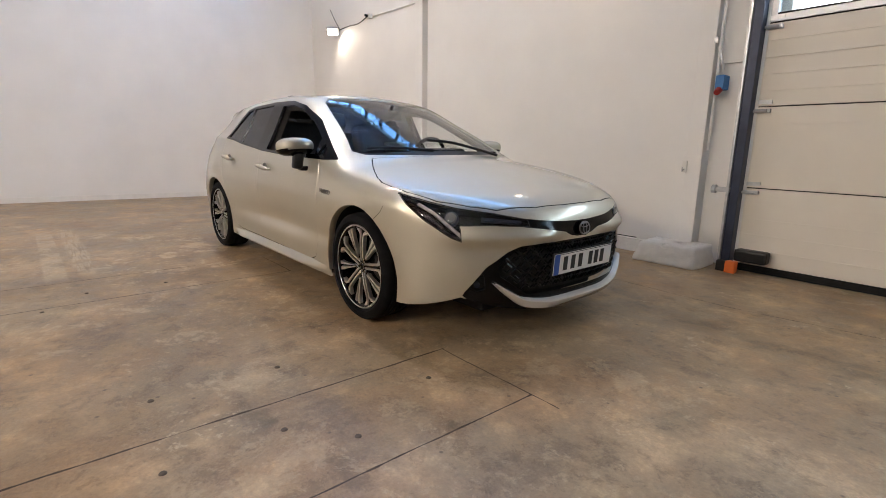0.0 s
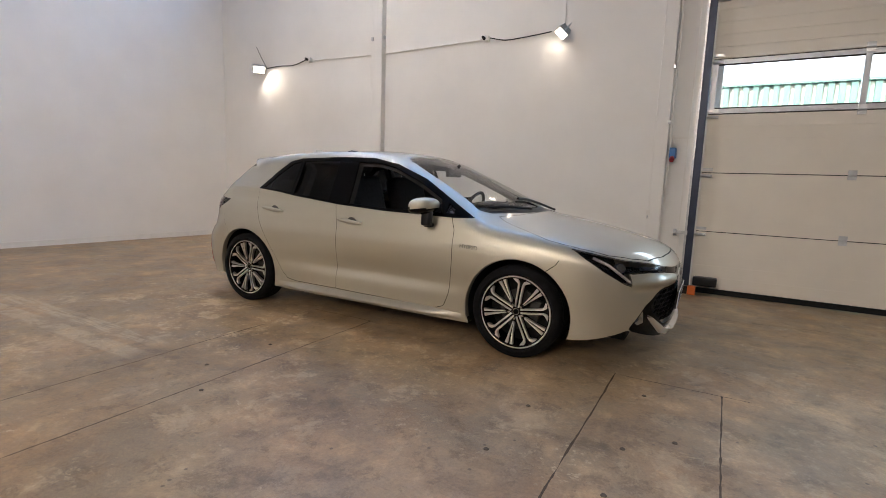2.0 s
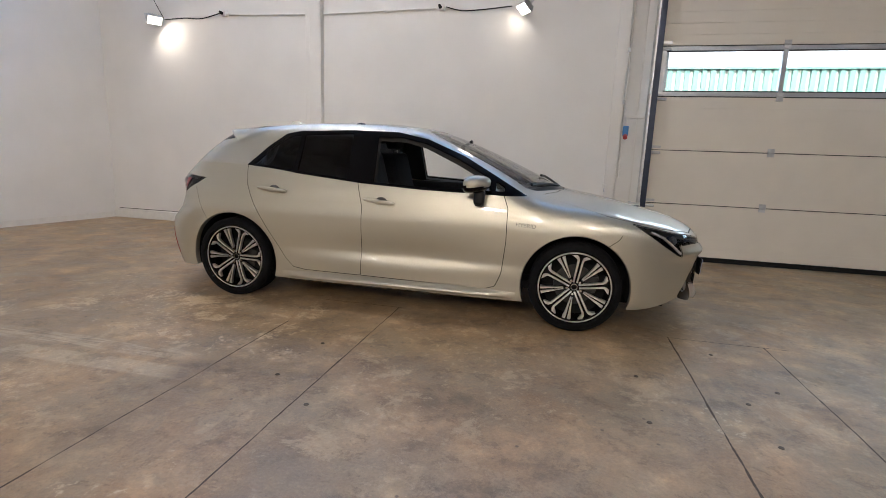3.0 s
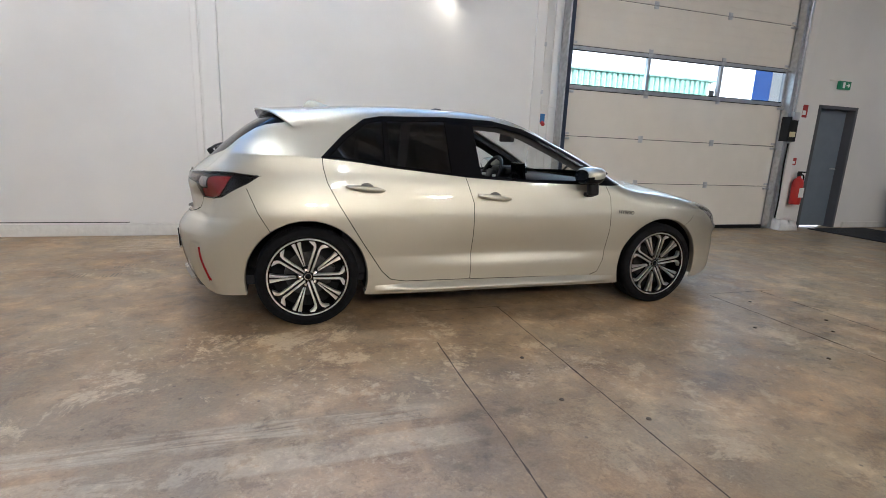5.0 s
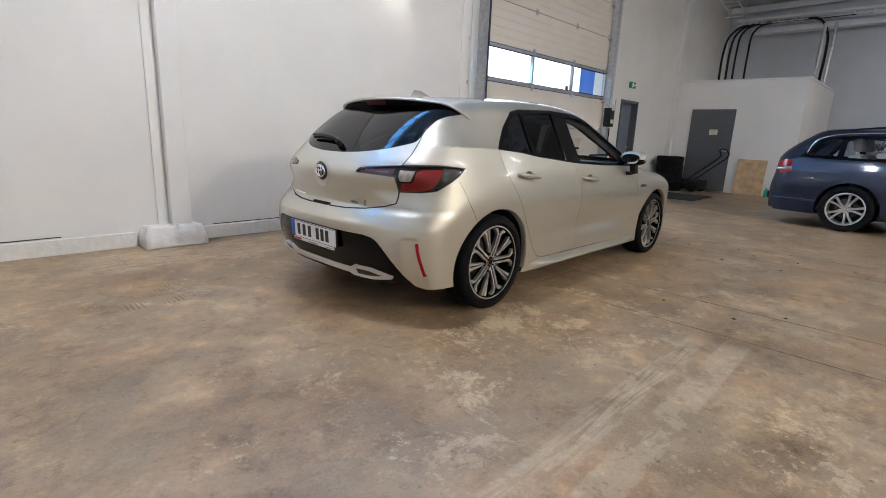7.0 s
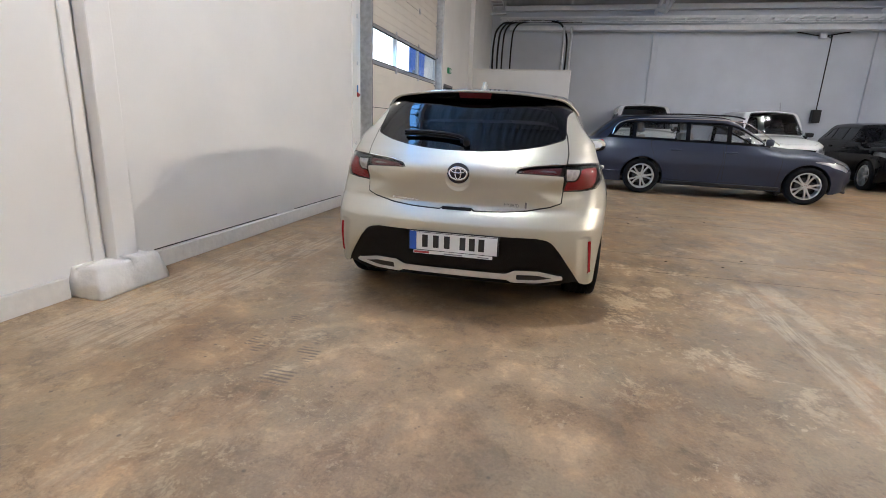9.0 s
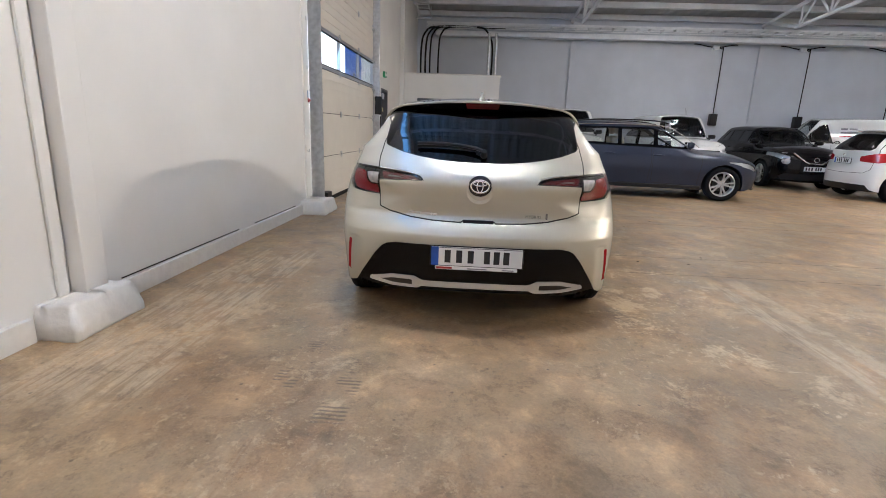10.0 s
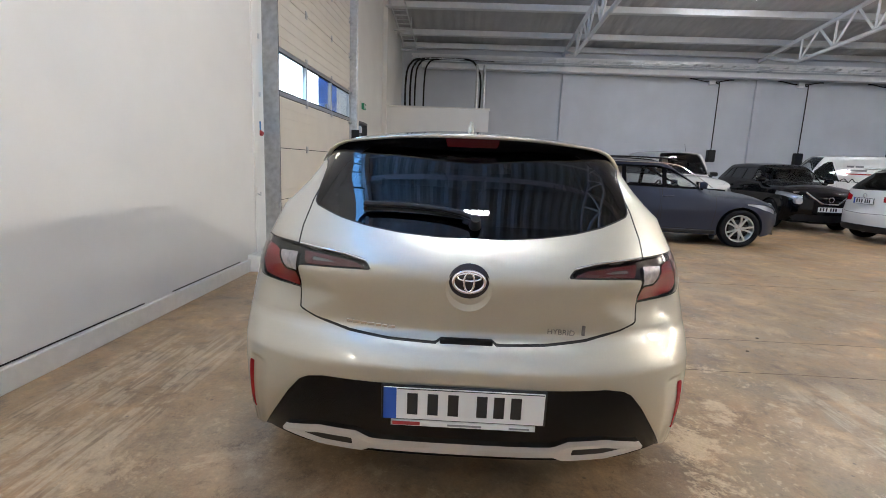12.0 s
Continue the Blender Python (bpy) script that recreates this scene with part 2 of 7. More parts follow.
    c = blend("MULTIPLY", 1.0, c, slabr.outputs[0])
    l.new(c, b.inputs["Base Color"])
    mr = N("ShaderNodeMapRange")
    mr.inputs["From Min"].default_value, mr.inputs["From Max"].default_value = 0.3, 0.7
    mr.inputs["To Min"].default_value, mr.inputs["To Max"].default_value = 0.30, 0.54
    l.new(mid.outputs[0], mr.inputs[0])
    l.new(mr.outputs[0], b.inputs["Roughness"])
    b.inputs["Specular IOR Level"].default_value = 0.45
    bp = N("ShaderNodeBump")
    bp.inputs["Strength"].default_value, bp.inputs["Distance"].default_value = 0.35, 0.01
    l.new(pale.outputs[0], bp.inputs["Height"])
    bp2 = N("ShaderNodeBump")
    bp2.inputs["Strength"].default_value, bp2.inputs["Distance"].default_value = 0.12, 0.004
    l.new(grain.outputs[0], bp2.inputs["Height"])
    l.new(bp.outputs[0], bp2.inputs["Normal"])
    l.new(bp2.outputs[0], b.inputs["Normal"])
    return m


M_FLOOR = concrete_floor()
M_JOINT = plain("joint_fill", (0.085, 0.060, 0.040), 0.9, vary=0.3, scale=20, bump=0.4)
M_WALL = plain("white_wall_paint", (0.745, 0.73, 0.70), 0.62, vary=0.035, scale=1.6, bump=0.08, bump_scale=45)
M_WALL2 = plain("grey_white_wall_paint", (0.52, 0.54, 0.58), 0.65, vary=0.05, scale=1.3, bump=0.08, bump_scale=40)
M_TRIMW = plain("white_trim", (0.72, 0.70, 0.66), 0.5, vary=0.05, scale=9, bump=0.1)
M_CRACK = plain("dark_gap", (0.02, 0.018, 0.015), 0.9)
M_PLINTH = plain("painted_rough_concrete", (0.72, 0.70, 0.66), 0.75, vary=0.05, scale=14, bump=0.5, bump_scale=28)
M_DOORP = plain("sectional_door_panel", (0.72, 0.675, 0.595), 0.5, vary=0.03, scale=3, bump=0.1, bump_scale=220)
M_GALV = plain("galvanised_steel", (0.52, 0.53, 0.54), 0.38, metal=0.85, vary=0.16, scale=16)
M_DISC = plain("dull_brake_iron", (0.07, 0.068, 0.066), 0.5, metal=0.7, vary=0.3, scale=30)
M_DKSTEEL = plain("dark_steel", (0.03, 0.04, 0.07), 0.4, metal=0.4, vary=0.2)
M_ALU = plain("window_aluminium", (0.42, 0.44, 0.47), 0.4, metal=0.6, vary=0.06)
M_RUBBER = plain("black_rubber", (0.012, 0.012, 0.012), 0.75, spec=0.2, vary=0.2, scale=30, bump=0.2)
M_TYRE = plain("tyre_rubber", (0.007, 0.007, 0.008), 0.75, spec=0.12, vary=0.25, scale=24, bump=0.25, bump_scale=90)
M_BLACK = plain("black_plastic", (0.010, 0.010, 0.011), 0.45, spec=0.3, vary=0.15)
M_PIANO = plain("gloss_black", (0.003, 0.003, 0.004), 0.14, spec=0.20, vary=0.1)
M_CHROME = plain("chrome", (0.86, 0.87, 0.88), 0.1, metal=1.0, vary=0.02)
M_MACHINED = plain("machined_alloy", (0.80, 0.795, 0.78), 0.32, metal=1.0, vary=0.05, scale=40)
M_ALLOY = plain("silver_alloy", (0.60, 0.61, 0.62), 0.28, metal=0.9, vary=0.06)
M_ROTOR = plain("brake_steel", (0.22, 0.21, 0.20), 0.4, metal=0.9, vary=0.25, scale=40)
M_PLUG = plain("dirty_plug", (0.10, 0.075, 0.05), 0.7, vary=0.3, scale=40)
M_SEAT = plain("dark_seat_fabric", (0.022, 0.022, 0.025), 0.85, vary=0.3, scale=40, bump=0.3, bump_scale=260)
M_BEIGE = plain("light_seat_fabric", (0.34, 0.31, 0.27), 0.85, vary=0.15, scale=30)
M_INTERIOR = plain("interior_trim", (0.035, 0.034, 0.033), 0.85, vary=0.1, scale=20)
M_SILVER = paint("silver_beige_paint", (0.525, 0.500, 0.415), 0.74, 0.42)
M_SILVER2 = paint("silver_trim_paint", (0.80, 0.79, 0.77), 0.40, 0.22)
M_BLUE = paint("grey_blue_paint", (0.014, 0.021, 0.044), 0.35, 0.36, 0.45)
M_BLACKP = plain("black_paint", (0.003, 0.003, 0.004), 0.10, spec=0.28)
M_WHITE = plain("white_car_paint", (0.72, 0.72, 0.70), 0.35, coat=1.0, vary=0.02)
M_PRIVACY = pane_material("privacy_glass", (0.022, 0.025, 0.030))
M_CLEAR = pane_material("clear_glass", (0.88, 0.90, 0.90))
M_LENS = pane_material("lamp_lens", (0.78, 0.80, 0.82))
M_DARKLENS = pane_material("smoked_lens", (0.80, 0.78, 0.78))
M_REDLENS = plain("red_lens", (0.33, 0.010, 0.015), 0.15, coat=0.0, vary=0.1, scale=60)
M_REDDARK = plain("dark_red_lens", (0.090, 0.010, 0.014), 0.12, coat=0.6, vary=0.1)
M_REDMID = plain("brake_lamp_red", (0.060, 0.004, 0.006), 0.3, spec=0.2, vary=0.1)
M_LAMPGREY = plain("lamp_grey", (0.16, 0.16, 0.165), 0.3, metal=0.5, vary=0.1)
M_SMOKED = plain("smoky_reflector", (0.60, 0.57, 0.56), 0.25, metal=0.0, vary=0.3, scale=45)
M_CLEARLENS = plain("pale_lens", (0.62, 0.60, 0.60), 0.15, metal=0.4, coat=1.0, vary=0.15, scale=70)
M_PLATE = plain("plate_white", (0.80, 0.80, 0.78), 0.4, vary=0.02)
M_PLATEBLUE = plain("plate_blue", (0.02, 0.09, 0.42), 0.4)
M_INK = plain("ink_black", (0.015, 0.015, 0.016), 0.5)
M_INKGREY = plain("ink_grey", (0.22, 0.22, 0.23), 0.6)
M_INKRED = plain("ink_red", (0.35, 0.03, 0.03), 0.5)
M_DOORGREY = plain("grey_door_paint", (0.085, 0.088, 0.098), 0.5, vary=0.06, bump=0.05)
M_DOORBLUE = plain("blue_grey_door_paint", (0.16, 0.19, 0.23), 0.45, vary=0.06)
M_RED = plain("extinguisher_red", (0.55, 0.03, 0.025), 0.3, coat=0.5)
M_GREENSIGN = plain("exit_sign_green", (0.015, 0.17, 0.08), 0.4, emit=0.05)
M_YELLOW = plain("sign_cream", (0.72, 0.66, 0.42), 0.5)
M_PLY = plain("plywood", (0.50, 0.34, 0.19), 0.7, vary=0.25, scale=7, bump=0.2)
M_SOCKB = plain("blue_plastic", (0.02, 0.14, 0.36), 0.4)
M_ORANGE = plain("orange_plastic", (0.75, 0.16, 0.03), 0.45)
M_ROOF = plain("grey_roof_sheet", (0.46, 0.46, 0.47), 0.55, metal=0.1, vary=0.05, scale=2)
M_STEELW = plain("white_painted_steel", (0.70, 0.71, 0.72), 0.5, vary=0.05)
M_MAT = plain("dark_door_mat", (0.03, 0.03, 0.032), 0.95, vary=0.3, scale=60, bump=0.6, bump_scale=300)
M_LAMPFACE = glow("flood_face", (1.0, 0.88, 0.70), 7.0)
M_LEDFACE = glow("led_face", (1.0, 0.96, 0.91), 60.0)
M_LEDSPOT = glow("led_spot", (1.0, 0.96, 0.91), 640.0)
M_TEAL = plain("teal_sheet", (0.22, 0.44, 0.41), 0.6)
M_PALE = plain("pale_sheet", (0.62, 0.66, 0.63), 0.6)
M_SKYGLOW = glow("bright_hazy_sky", (0.93, 0.96, 1.0), 2.4)
M_SIGNBLUE = plain("blue_panel", (0.03, 0.14, 0.55), 0.5)
M_ASPHALT = plain("asphalt", (0.05, 0.05, 0.05), 0.9, vary=0.2, scale=3)


# ---------------------------------------------------------------- builders
def link(name, bm, material, parent=None, label="", smooth=False, m=None):
    me = bpy.data.meshes.new(name)
    bmesh.ops.recalc_face_normals(bm, faces=bm.faces)
    bm.to_mesh(me)
    bm.free()
    for mat in (material if isinstance(material, (list, tuple)) else [material]):
        me.materials.append(mat)
    if smooth:
        me.shade_smooth()
        if smooth != "all":
            me.set_sharp_from_angle(angle=radians(38))
    ob = new(name, me)
    ob.parent = parent
    if m is not None:
        ob.matrix_local = m
    return tagged(ob, label)


def thing(name, label, category, m=None, group="", kind=""):
    ob = new(name)
    ob.empty_display_size = 0.1
    if m is not None:
        ob.matrix_world = m
    return tagged(ob, label, category, group, kind)


def add_box(bm, x0, x1, y0, y1, z0, z1, bevel=0.0, m=None, mat=0):
    got = bmesh.ops.create_cube(bm, size=1, matrix=Matrix.Translation(((x0 + x1) / 2, (y0 + y1) / 2, (z0 + z1) / 2)) @ Matrix.Diagonal((x1 - x0, y1 - y0, z1 - z0, 1)))
    vs = got["verts"]
    if bevel:
        es = list({e for v in vs for e in v.link_edges})
        r = bmesh.ops.bevel(bm, geom=es, offset=bevel, segments=2, affect="EDGES", profile=0.6)
        vs = list({v for f in r["faces"] for v in f.verts} | {v for v in vs if v.is_valid})
    if m is not None:
        bmesh.ops.transform(bm, matrix=m, verts=vs)
    if mat:
        for f in {f for v in vs for f in v.link_faces}:
            f.material_index = mat
    return vs


def box(*a, bevel=0.0, m=None):
    bm = bmesh.new()
    add_box(bm, *a, bevel=bevel, m=m)
    return bm


def add_cyl(bm, p, q, r0, r1=None, seg=16, caps=True):
    p, q = Vector(p), Vector(q)
    d = q - p
    m = Matrix.Translation((p + q) / 2) @ d.to_track_quat("Z", "Y").to_matrix().to_4x4()
    return bmesh.ops.create_cone(bm, cap_ends=caps, segments=seg, radius1=r0, radius2=r0 if r1 is None else r1, depth=d.length, matrix=m)["verts"]


def cyl(p, q, r0, r1=None, seg=16):
    bm = bmesh.new()
    add_cyl(bm, p, q, r0, r1, seg)
    return bm


def add_tube(bm, pts, r, seg=8):
    """A round tube along a line of points."""
    pts = [Vector(p) for p in pts]
    rings = []
    for i, p in enumerate(pts):
        d = (pts[min(i + 1, len(pts) - 1)] - pts[max(i - 1, 0)]).normalized()
        u = d.cross(Vector((0, 0, 1)) if abs(d.z) < 0.9 else Vector((0, 1, 0))).normalized()
        w = d.cross(u)
        rings.append([bm.verts.new(p + r * (math.cos(a) * u + math.sin(a) * w)) for a in (2 * math.pi * k / seg for k in range(seg))])
    for a, b in zip(rings, rings[1:]):
        for k in range(seg):
            bm.faces.new((a[k], a[(k + 1) % seg], b[(k + 1) % seg], b[k]))
    bm.faces.new(rings[0][::-1])
    bm.faces.new(rings[-1])


def tube(pts, r, seg=8):
    bm = bmesh.new()
    add_tube(bm, pts, r, seg)
    return bm


def add_lathe(bm, prof, seg=48, axis="y", closed=False):
    """Turns (radius, along) pairs about the y axis."""
    rings = []
    for r, y in prof:
        rings.append([bm.verts.new((r * math.cos(a), y, r * math.sin(a))) for a in (2 * math.pi * k / seg for k in range(seg))])
    if closed:
        rings.append(rings[0])
    for a, b in zip(rings, rings[1:]):
        for k in range(seg):
            bm.faces.new((a[k], a[(k + 1) % seg], b[(k + 1) % seg], b[k]))
    return rings


def lathe(prof, seg=48, closed=False, cap=False):
    bm = bmesh.new()
    rings = add_lathe(bm, prof, seg, closed=closed)
    if cap:
        bm.faces.new(rings[-1])
    return bm


def prism(pts, depth, m=None, bevel=0.0):
    """A flat outline of (x, z) points, with depth along y."""
    bm = bmesh.new()
    f = bm.faces.new([bm.verts.new((x, 0, z)) for x, z in pts])
    r = bmesh.ops.extrude_face_region(bm, geom=[f])
    bmesh.ops.translate(bm, vec=(0, depth, 0), verts=[v for v in r["geom"] if isinstance(v, bmesh.types.BMVert)])
    if bevel:
        bmesh.ops.bevel(bm, geom=list(bm.edges), offset=bevel, segments=2, affect="EDGES")
    if m is not None:
        bmesh.ops.transform(bm, matrix=m, verts=bm.verts)
    return bm


def smooth_line(pts, n=8):
    """A Catmull-Rom line through the points."""
    P = [Vector(p) for p in pts]
    out = []
    for i in range(len(P) - 1):
        a, b, c, d = P[max(i - 1, 0)], P[i], P[i + 1], P[min(i + 2, len(P) - 1)]
        for k in range(n):
            t = k / n
            out.append(0.5 * ((2 * b) + (c - a) * t + (2 * a - 5 * b + 4 * c - d) * t * t + (3 * b - a - 3 * c + d) * t ** 3))
    return out + [P[-1]]


# ---------------------------------------------------------------- the hall
WY = 2.31


def structure(name, bm, material, label, category="", m=None):
    return tagged(link(name, bm, material, None, label, m=m), category=category, kind="structure")


# floor: a dark bed with slabs on it, parted by narrow joints
floor = structure("floor", box(-7.6, 14.0, -16.2, 2.7, -0.3, -0.012), M_JOINT, "worn brown concrete floor with filled trenches", "floor")
wall_w = Matrix.Translation((-5.88, WY, 0)) @ pose(0, 0, 0, 0, 0, -8.0)


def lining(bm, x0, x1, z0, z1, y0=WY, y1=WY + 0.25):
    add_box(bm, x0, x1, y0, y1, z0, z1)


north = bmesh.new()
lining(north, -7.0, -2.2, 0, 4.90)
lining(north, -2.2, 1.84, 0, 4.90)
lining(north, 1.84, 2.32, 0, 4.90, WY + 0.12)
lining(north, 2.32, 6.12, 4.35, 4.90, WY + 0.12)
lining(north, 6.12, 6.95, 0, 4.90)
lining(north, 6.95, 7.80, 2.03, 4.90)
lining(north, 7.80, 14.0, 0, 4.90)
lining(north, -7.0, 14.0, 5.95, 7.2)
lining(north, -7.0, -5.6, 4.90, 5.95)
lining(north, 2.4, 14.0, 4.90, 5.95)
wall_north = structure("wall_north", north, M_WALL, "white painted wall with a high window band", "wall")
west = bmesh.new()
add_box(west, -0.25, 0, -19, 0.5, 0, 7.2)
structure("wall_west", west, M_WALL, "smooth white painted partition wall", "wall", wall_w)
structure("wall_east", box(13.7, 13.95, -16.2, 2.7, 0, 7.2), M_WALL2, "pale grey painted end wall", "wall")
# added wall out of view; white so that it bounces light back north
structure("wall_south", box(-9, 14.0, -16.2, -16.0, 0, 7.4), M_WALL, "unseen white wall added to close the hall and bounce light", "wall")

bm = box(0, 0.025, -18.3, 0, 0, 0.085)
structure("baseboard", bm, M_TRIMW, "white baseboard along the partition", "baseboard", wall_w)

# skirting kerb of the north wall, with an open gap above it
for x0, x1, z in ((-5.86, -2.6, 0.135), (-2.06, 1.5, 0.13), (8.0, 10.0, 0.10)):
    structure("trim", box(x0, x1, WY - 0.035, WY, 0, z, bevel=0.006), M_PLINTH, "white painted concrete kerb along the wall", "kerb")
for x0, x1, z in ((-5.8, -3.15, 0.148), (-2.5, -2.42, 0.16), (-1.9, -0.25, 0.14), (0.1, 1.3, 0.138)):
    structure("trim", box(x0, x1, WY - 0.004, WY + 0.01, z - 0.004, z + 0.004), M_CRACK, "dark open gap above the kerb", "gap")


def column(x0, x1, y0, z1, label):
    bm = box(x0, x1, y0, WY, 0.12, z1, bevel=0.012)
    return structure("column", bm, M_WALL, label, "column")


column(-2.31, -2.135, WY - 0.10, 4.55, "white painted wall column")
column(-2.41, -2.335, WY - 0.025, 4.55, "white painted flat strip beside the column")
column(6.30, 6.44, WY - 0.12, 4.55, "white painted column beside the sectional door")
column(9.80, 9.98, WY - 0.12, 7.0, "white painted column at the corner")
structure("column", box(1.70, 1.84, WY - 0.018, WY + 0.12, 0.1, 4.55, bevel=0.008), M_WALL, "white painted edge strip of the wall", "column")


def plinth(x0, x1, y0, h, label, seed):
    """A rough painted footing block with chipped, uneven faces."""
    bm = bmesh.new()
    add_box(bm, x0, x1, y0, WY + 0.05, 0, h)
    bmesh.ops.subdivide_edges(bm, edges=bm.edges, cuts=9, use_grid_fill=True)
    for v in bm.verts:
        n = noise.noise_vector(v.co * 9 + Vector((seed, 0, 0))) * 0.014 + noise.noise_vector(v.co * 30) * 0.006
        f = v.co.z / h
        v.co.x += n.x + (0.035 * f * f if v.co.x < (x0 + x1) / 2 else -0.035 * f * f)
        v.co.y += n.y + 0.04 * f * f * (v.co.y < WY - 0.05)
        if v.co.z > 0.01:
            v.co.z += n.z
    ob = link("footing", bm, M_PLINTH, None, label, smooth="all")
    return tagged(ob, category="footing", kind="structure")


plinth(-2.58, -2.05, WY - 0.24, 0.19, "chipped white painted concrete footing", 1)
plinth(1.47, 2.02, WY - 0.34, 0.17, "broken bare and white concrete footing", 5)
plinth(6.24, 6.62, WY - 0.26, 0.17, "white painted concrete footing", 9)

# high window band
win = thing("window_1", "high window band with slim dark bars", "window", kind="structure")
link("glass", box(-5.6, 2.4, WY + 0.12, WY + 0.126, 4.90, 5.95), M_CLEAR, win).visible_shadow = False
bm = bmesh.new()
for k in range(12):
    x = -5.6 + 0.727 * k
    add_box(bm, x - 0.025, x + 0.025, WY + 0.09, WY + 0.16, 4.90, 5.95)
link("window_frame", bm, M_DKSTEEL, win)

# sectional door
DX0, DX1 = 2.22, 6.14
DY = WY + 0.0
door = thing("door_1", "tall cream sectional door with a window row", "sectional door", kind="structure")
LEVELS = [0.06, 0.70, 1.345, 1.97, 2.54, 3.17, 3.80, 4.40]
for i, (a, b) in enumerate(zip(LEVELS, LEVELS[1:])):
    if i == 3:
        continue
    bm = box(DX0, DX1, DY, DY + 0.05, a + 0.004, b - 0.004, bevel=0.005)
    for k in range(1, 5):
        z = a + (b - a) * k / 5
        add_box(bm, DX0 + 0.01, DX1 - 0.01, DY - 0.006, DY + 0.004, z - 0.006, z + 0.006)
    link("panel", bm, M_DOORP, door)
bm = bmesh.new()
for z in LEVELS[1:-1]:
    add_box(bm, DX0, DX1, DY + 0.012, DY + 0.03, z - 0.0065, z + 0.0065)
link("panel_seam", bm, M_CRACK, door)
link("rubber_seal", box(DX0, DX1, DY - 0.005, DY + 0.045, 0.004, 0.062), M_RUBBER, door)
bm = bmesh.new()
add_box(bm, DX0, DX1, DY - 0.004, DY + 0.046, 1.977, 2.025)
add_box(bm, DX0, DX1, DY - 0.004, DY + 0.046, 2.485, 2.533)
for x in (DX0, 3.49, 4.80, DX1 - 0.05):
    add_box(bm, x, x + 0.05, DY - 0.006, DY + 0.048, 2.025, 2.485)
link("window_frame", bm, M_ALU, door)
bm = bmesh.new()
for x0, x1 in ((DX0 + 0.05, 3.49), (3.54, 4.80), (4.85, DX1 - 0.05)):
    for z in (2.025, 2.473):
        add_box(bm, x0, x1, DY - 0.008, DY + 0.02, z, z + 0.012)
link("gasket", bm, M_RUBBER, door)
for x0, x1 in ((DX0 + 0.05, 3.49), (3.54, 4.80), (4.85, DX1 - 0.05)):
    link("pane", box(x0, x1, DY + 0.02, DY + 0.024, 2.025, 2.485), M_CLEAR, door).visible_shadow = False
link("window_catch", box(4.72, 4.80, DY + 0.055, DY + 0.085, 2.03, 2.13, bevel=0.01), M_DOORGREY, door)
for z in LEVELS[1:-1]:
    for x in (3.52, 4.83):
        bm = box(x - 0.035, x + 0.035, DY - 0.012, DY, z - 0.045, z + 0.05, bevel=0.003)
        add_cyl(bm, (x - 0.035, DY - 0.014, z), (x + 0.035, DY - 0.014, z), 0.009, seg=8)
        link("hinge", bm, M_GALV, door)
    for x in (DX0 + 0.05, DX1 - 0.05):
        bm = box(x - 0.06, x + 0.05, DY - 0.035, DY, z - 0.05, z - 0.02, bevel=0.004)
        add_box(bm, x - 0.05, x + 0.05, DY - 0.01, DY, z + 0.02, z + 0.05)
        add_cyl(bm, (x - 0.08, DY - 0.04, z - 0.035), (x + 0.03, DY - 0.04, z - 0.035), 0.012, seg=8)
        link("roller", bm, M_GALV, door)
for x, s in ((DX0 - 0.05, 1), (DX1 + 0.05, -1)):
    bm = box(x - 0.035, x + 0.035, DY - 0.11, DY - 0.02, 0.02, 4.6, bevel=0.004)
    link("track", bm, M_DKSTEEL if s > 0 else M_GALV, door)
    bm = box(x - 0.055, x - 0.035, DY - 0.13, DY + 0.05, 0.02, 4.6)
    link("track_angle", bm, M_GALV, door)
bm = box(DX0 - 0.10, DX0 - 0.02, DY - 0.16, DY - 0.05, 0.0, 0.09, bevel=0.01)
link("track_foot", bm, M_BLACK, door)
link("stop_block", box(DX0 - 0.02, DX0 + 0.06, DY - 0.19, DY - 0.12, 0.0, 0.10, bevel=0.01), M_ORANGE, door)
bm = box(DX0 + 0.02, DX0 + 0.26, DY - 0.14, DY - 0.03, 0.10, 0.20, bevel=0.02)
link("bottom_bracket", bm, M_BLACK, door)
bm = box(DX0 - 0.20, DX0 - 0.08, DY - 0.13, DY - 0.10, 0.66, 0.70)
add_cyl(bm, (DX0 - 0.22, DY - 0.115, 0.68), (DX0 - 0.19, DY - 0.115, 0.68), 0.035, seg=14)
link("door_latch", bm, M_GALV, door)
for z in (4.42,):
    structure("trim", box(1.9, 6.3, DY - 0.02, DY + 0.1, 4.35, 4.5), M_WALL, "white lintel over the sectional door", "lintel")
structure("trim", box(1.845, 2.12, WY + 0.09, WY + 0.118, 1.72, 1.745), M_TRIMW, "white ledge in the wall recess", "ledge")
structure("trim", box(2.03, 2.045, WY + 0.105, WY + 0.118, 0.1, 4.5), M_TRIMW, "white upright seam in the recess", "seam")

# outside: ground, a low striped building, a blue panel
structure("ground", box(-60, 420, 2.75, 90, -0.4, -0.05), M_ASPHALT, "asphalt yard outside the doors", "ground")
structure("backdrop", box(-70, 420, 88, 88.2, -0.4, 110), M_SKYGLOW, "bright hazy white sky", "sky")
shed = thing("striped_building", "low teal and white striped sheet metal building", "building", pose(0, 21, 1.9))
for k in range(88):
    x = -8.9 + 0.36 * k
    link("sheet_rib", prism([(x, -1.9), (x + 0.20, -1.9), (x + 0.20, 3.55), (x, 3.55)], 0.16), M_TEAL, shed)
link("wall", box(-9, 23.0, 0.16, 8, -1.95, 3.53), M_PALE, shed)
link("roof", box(-9.2, 23.2, -0.1, 8.2, 3.55, 3.64), M_TEAL, shed)
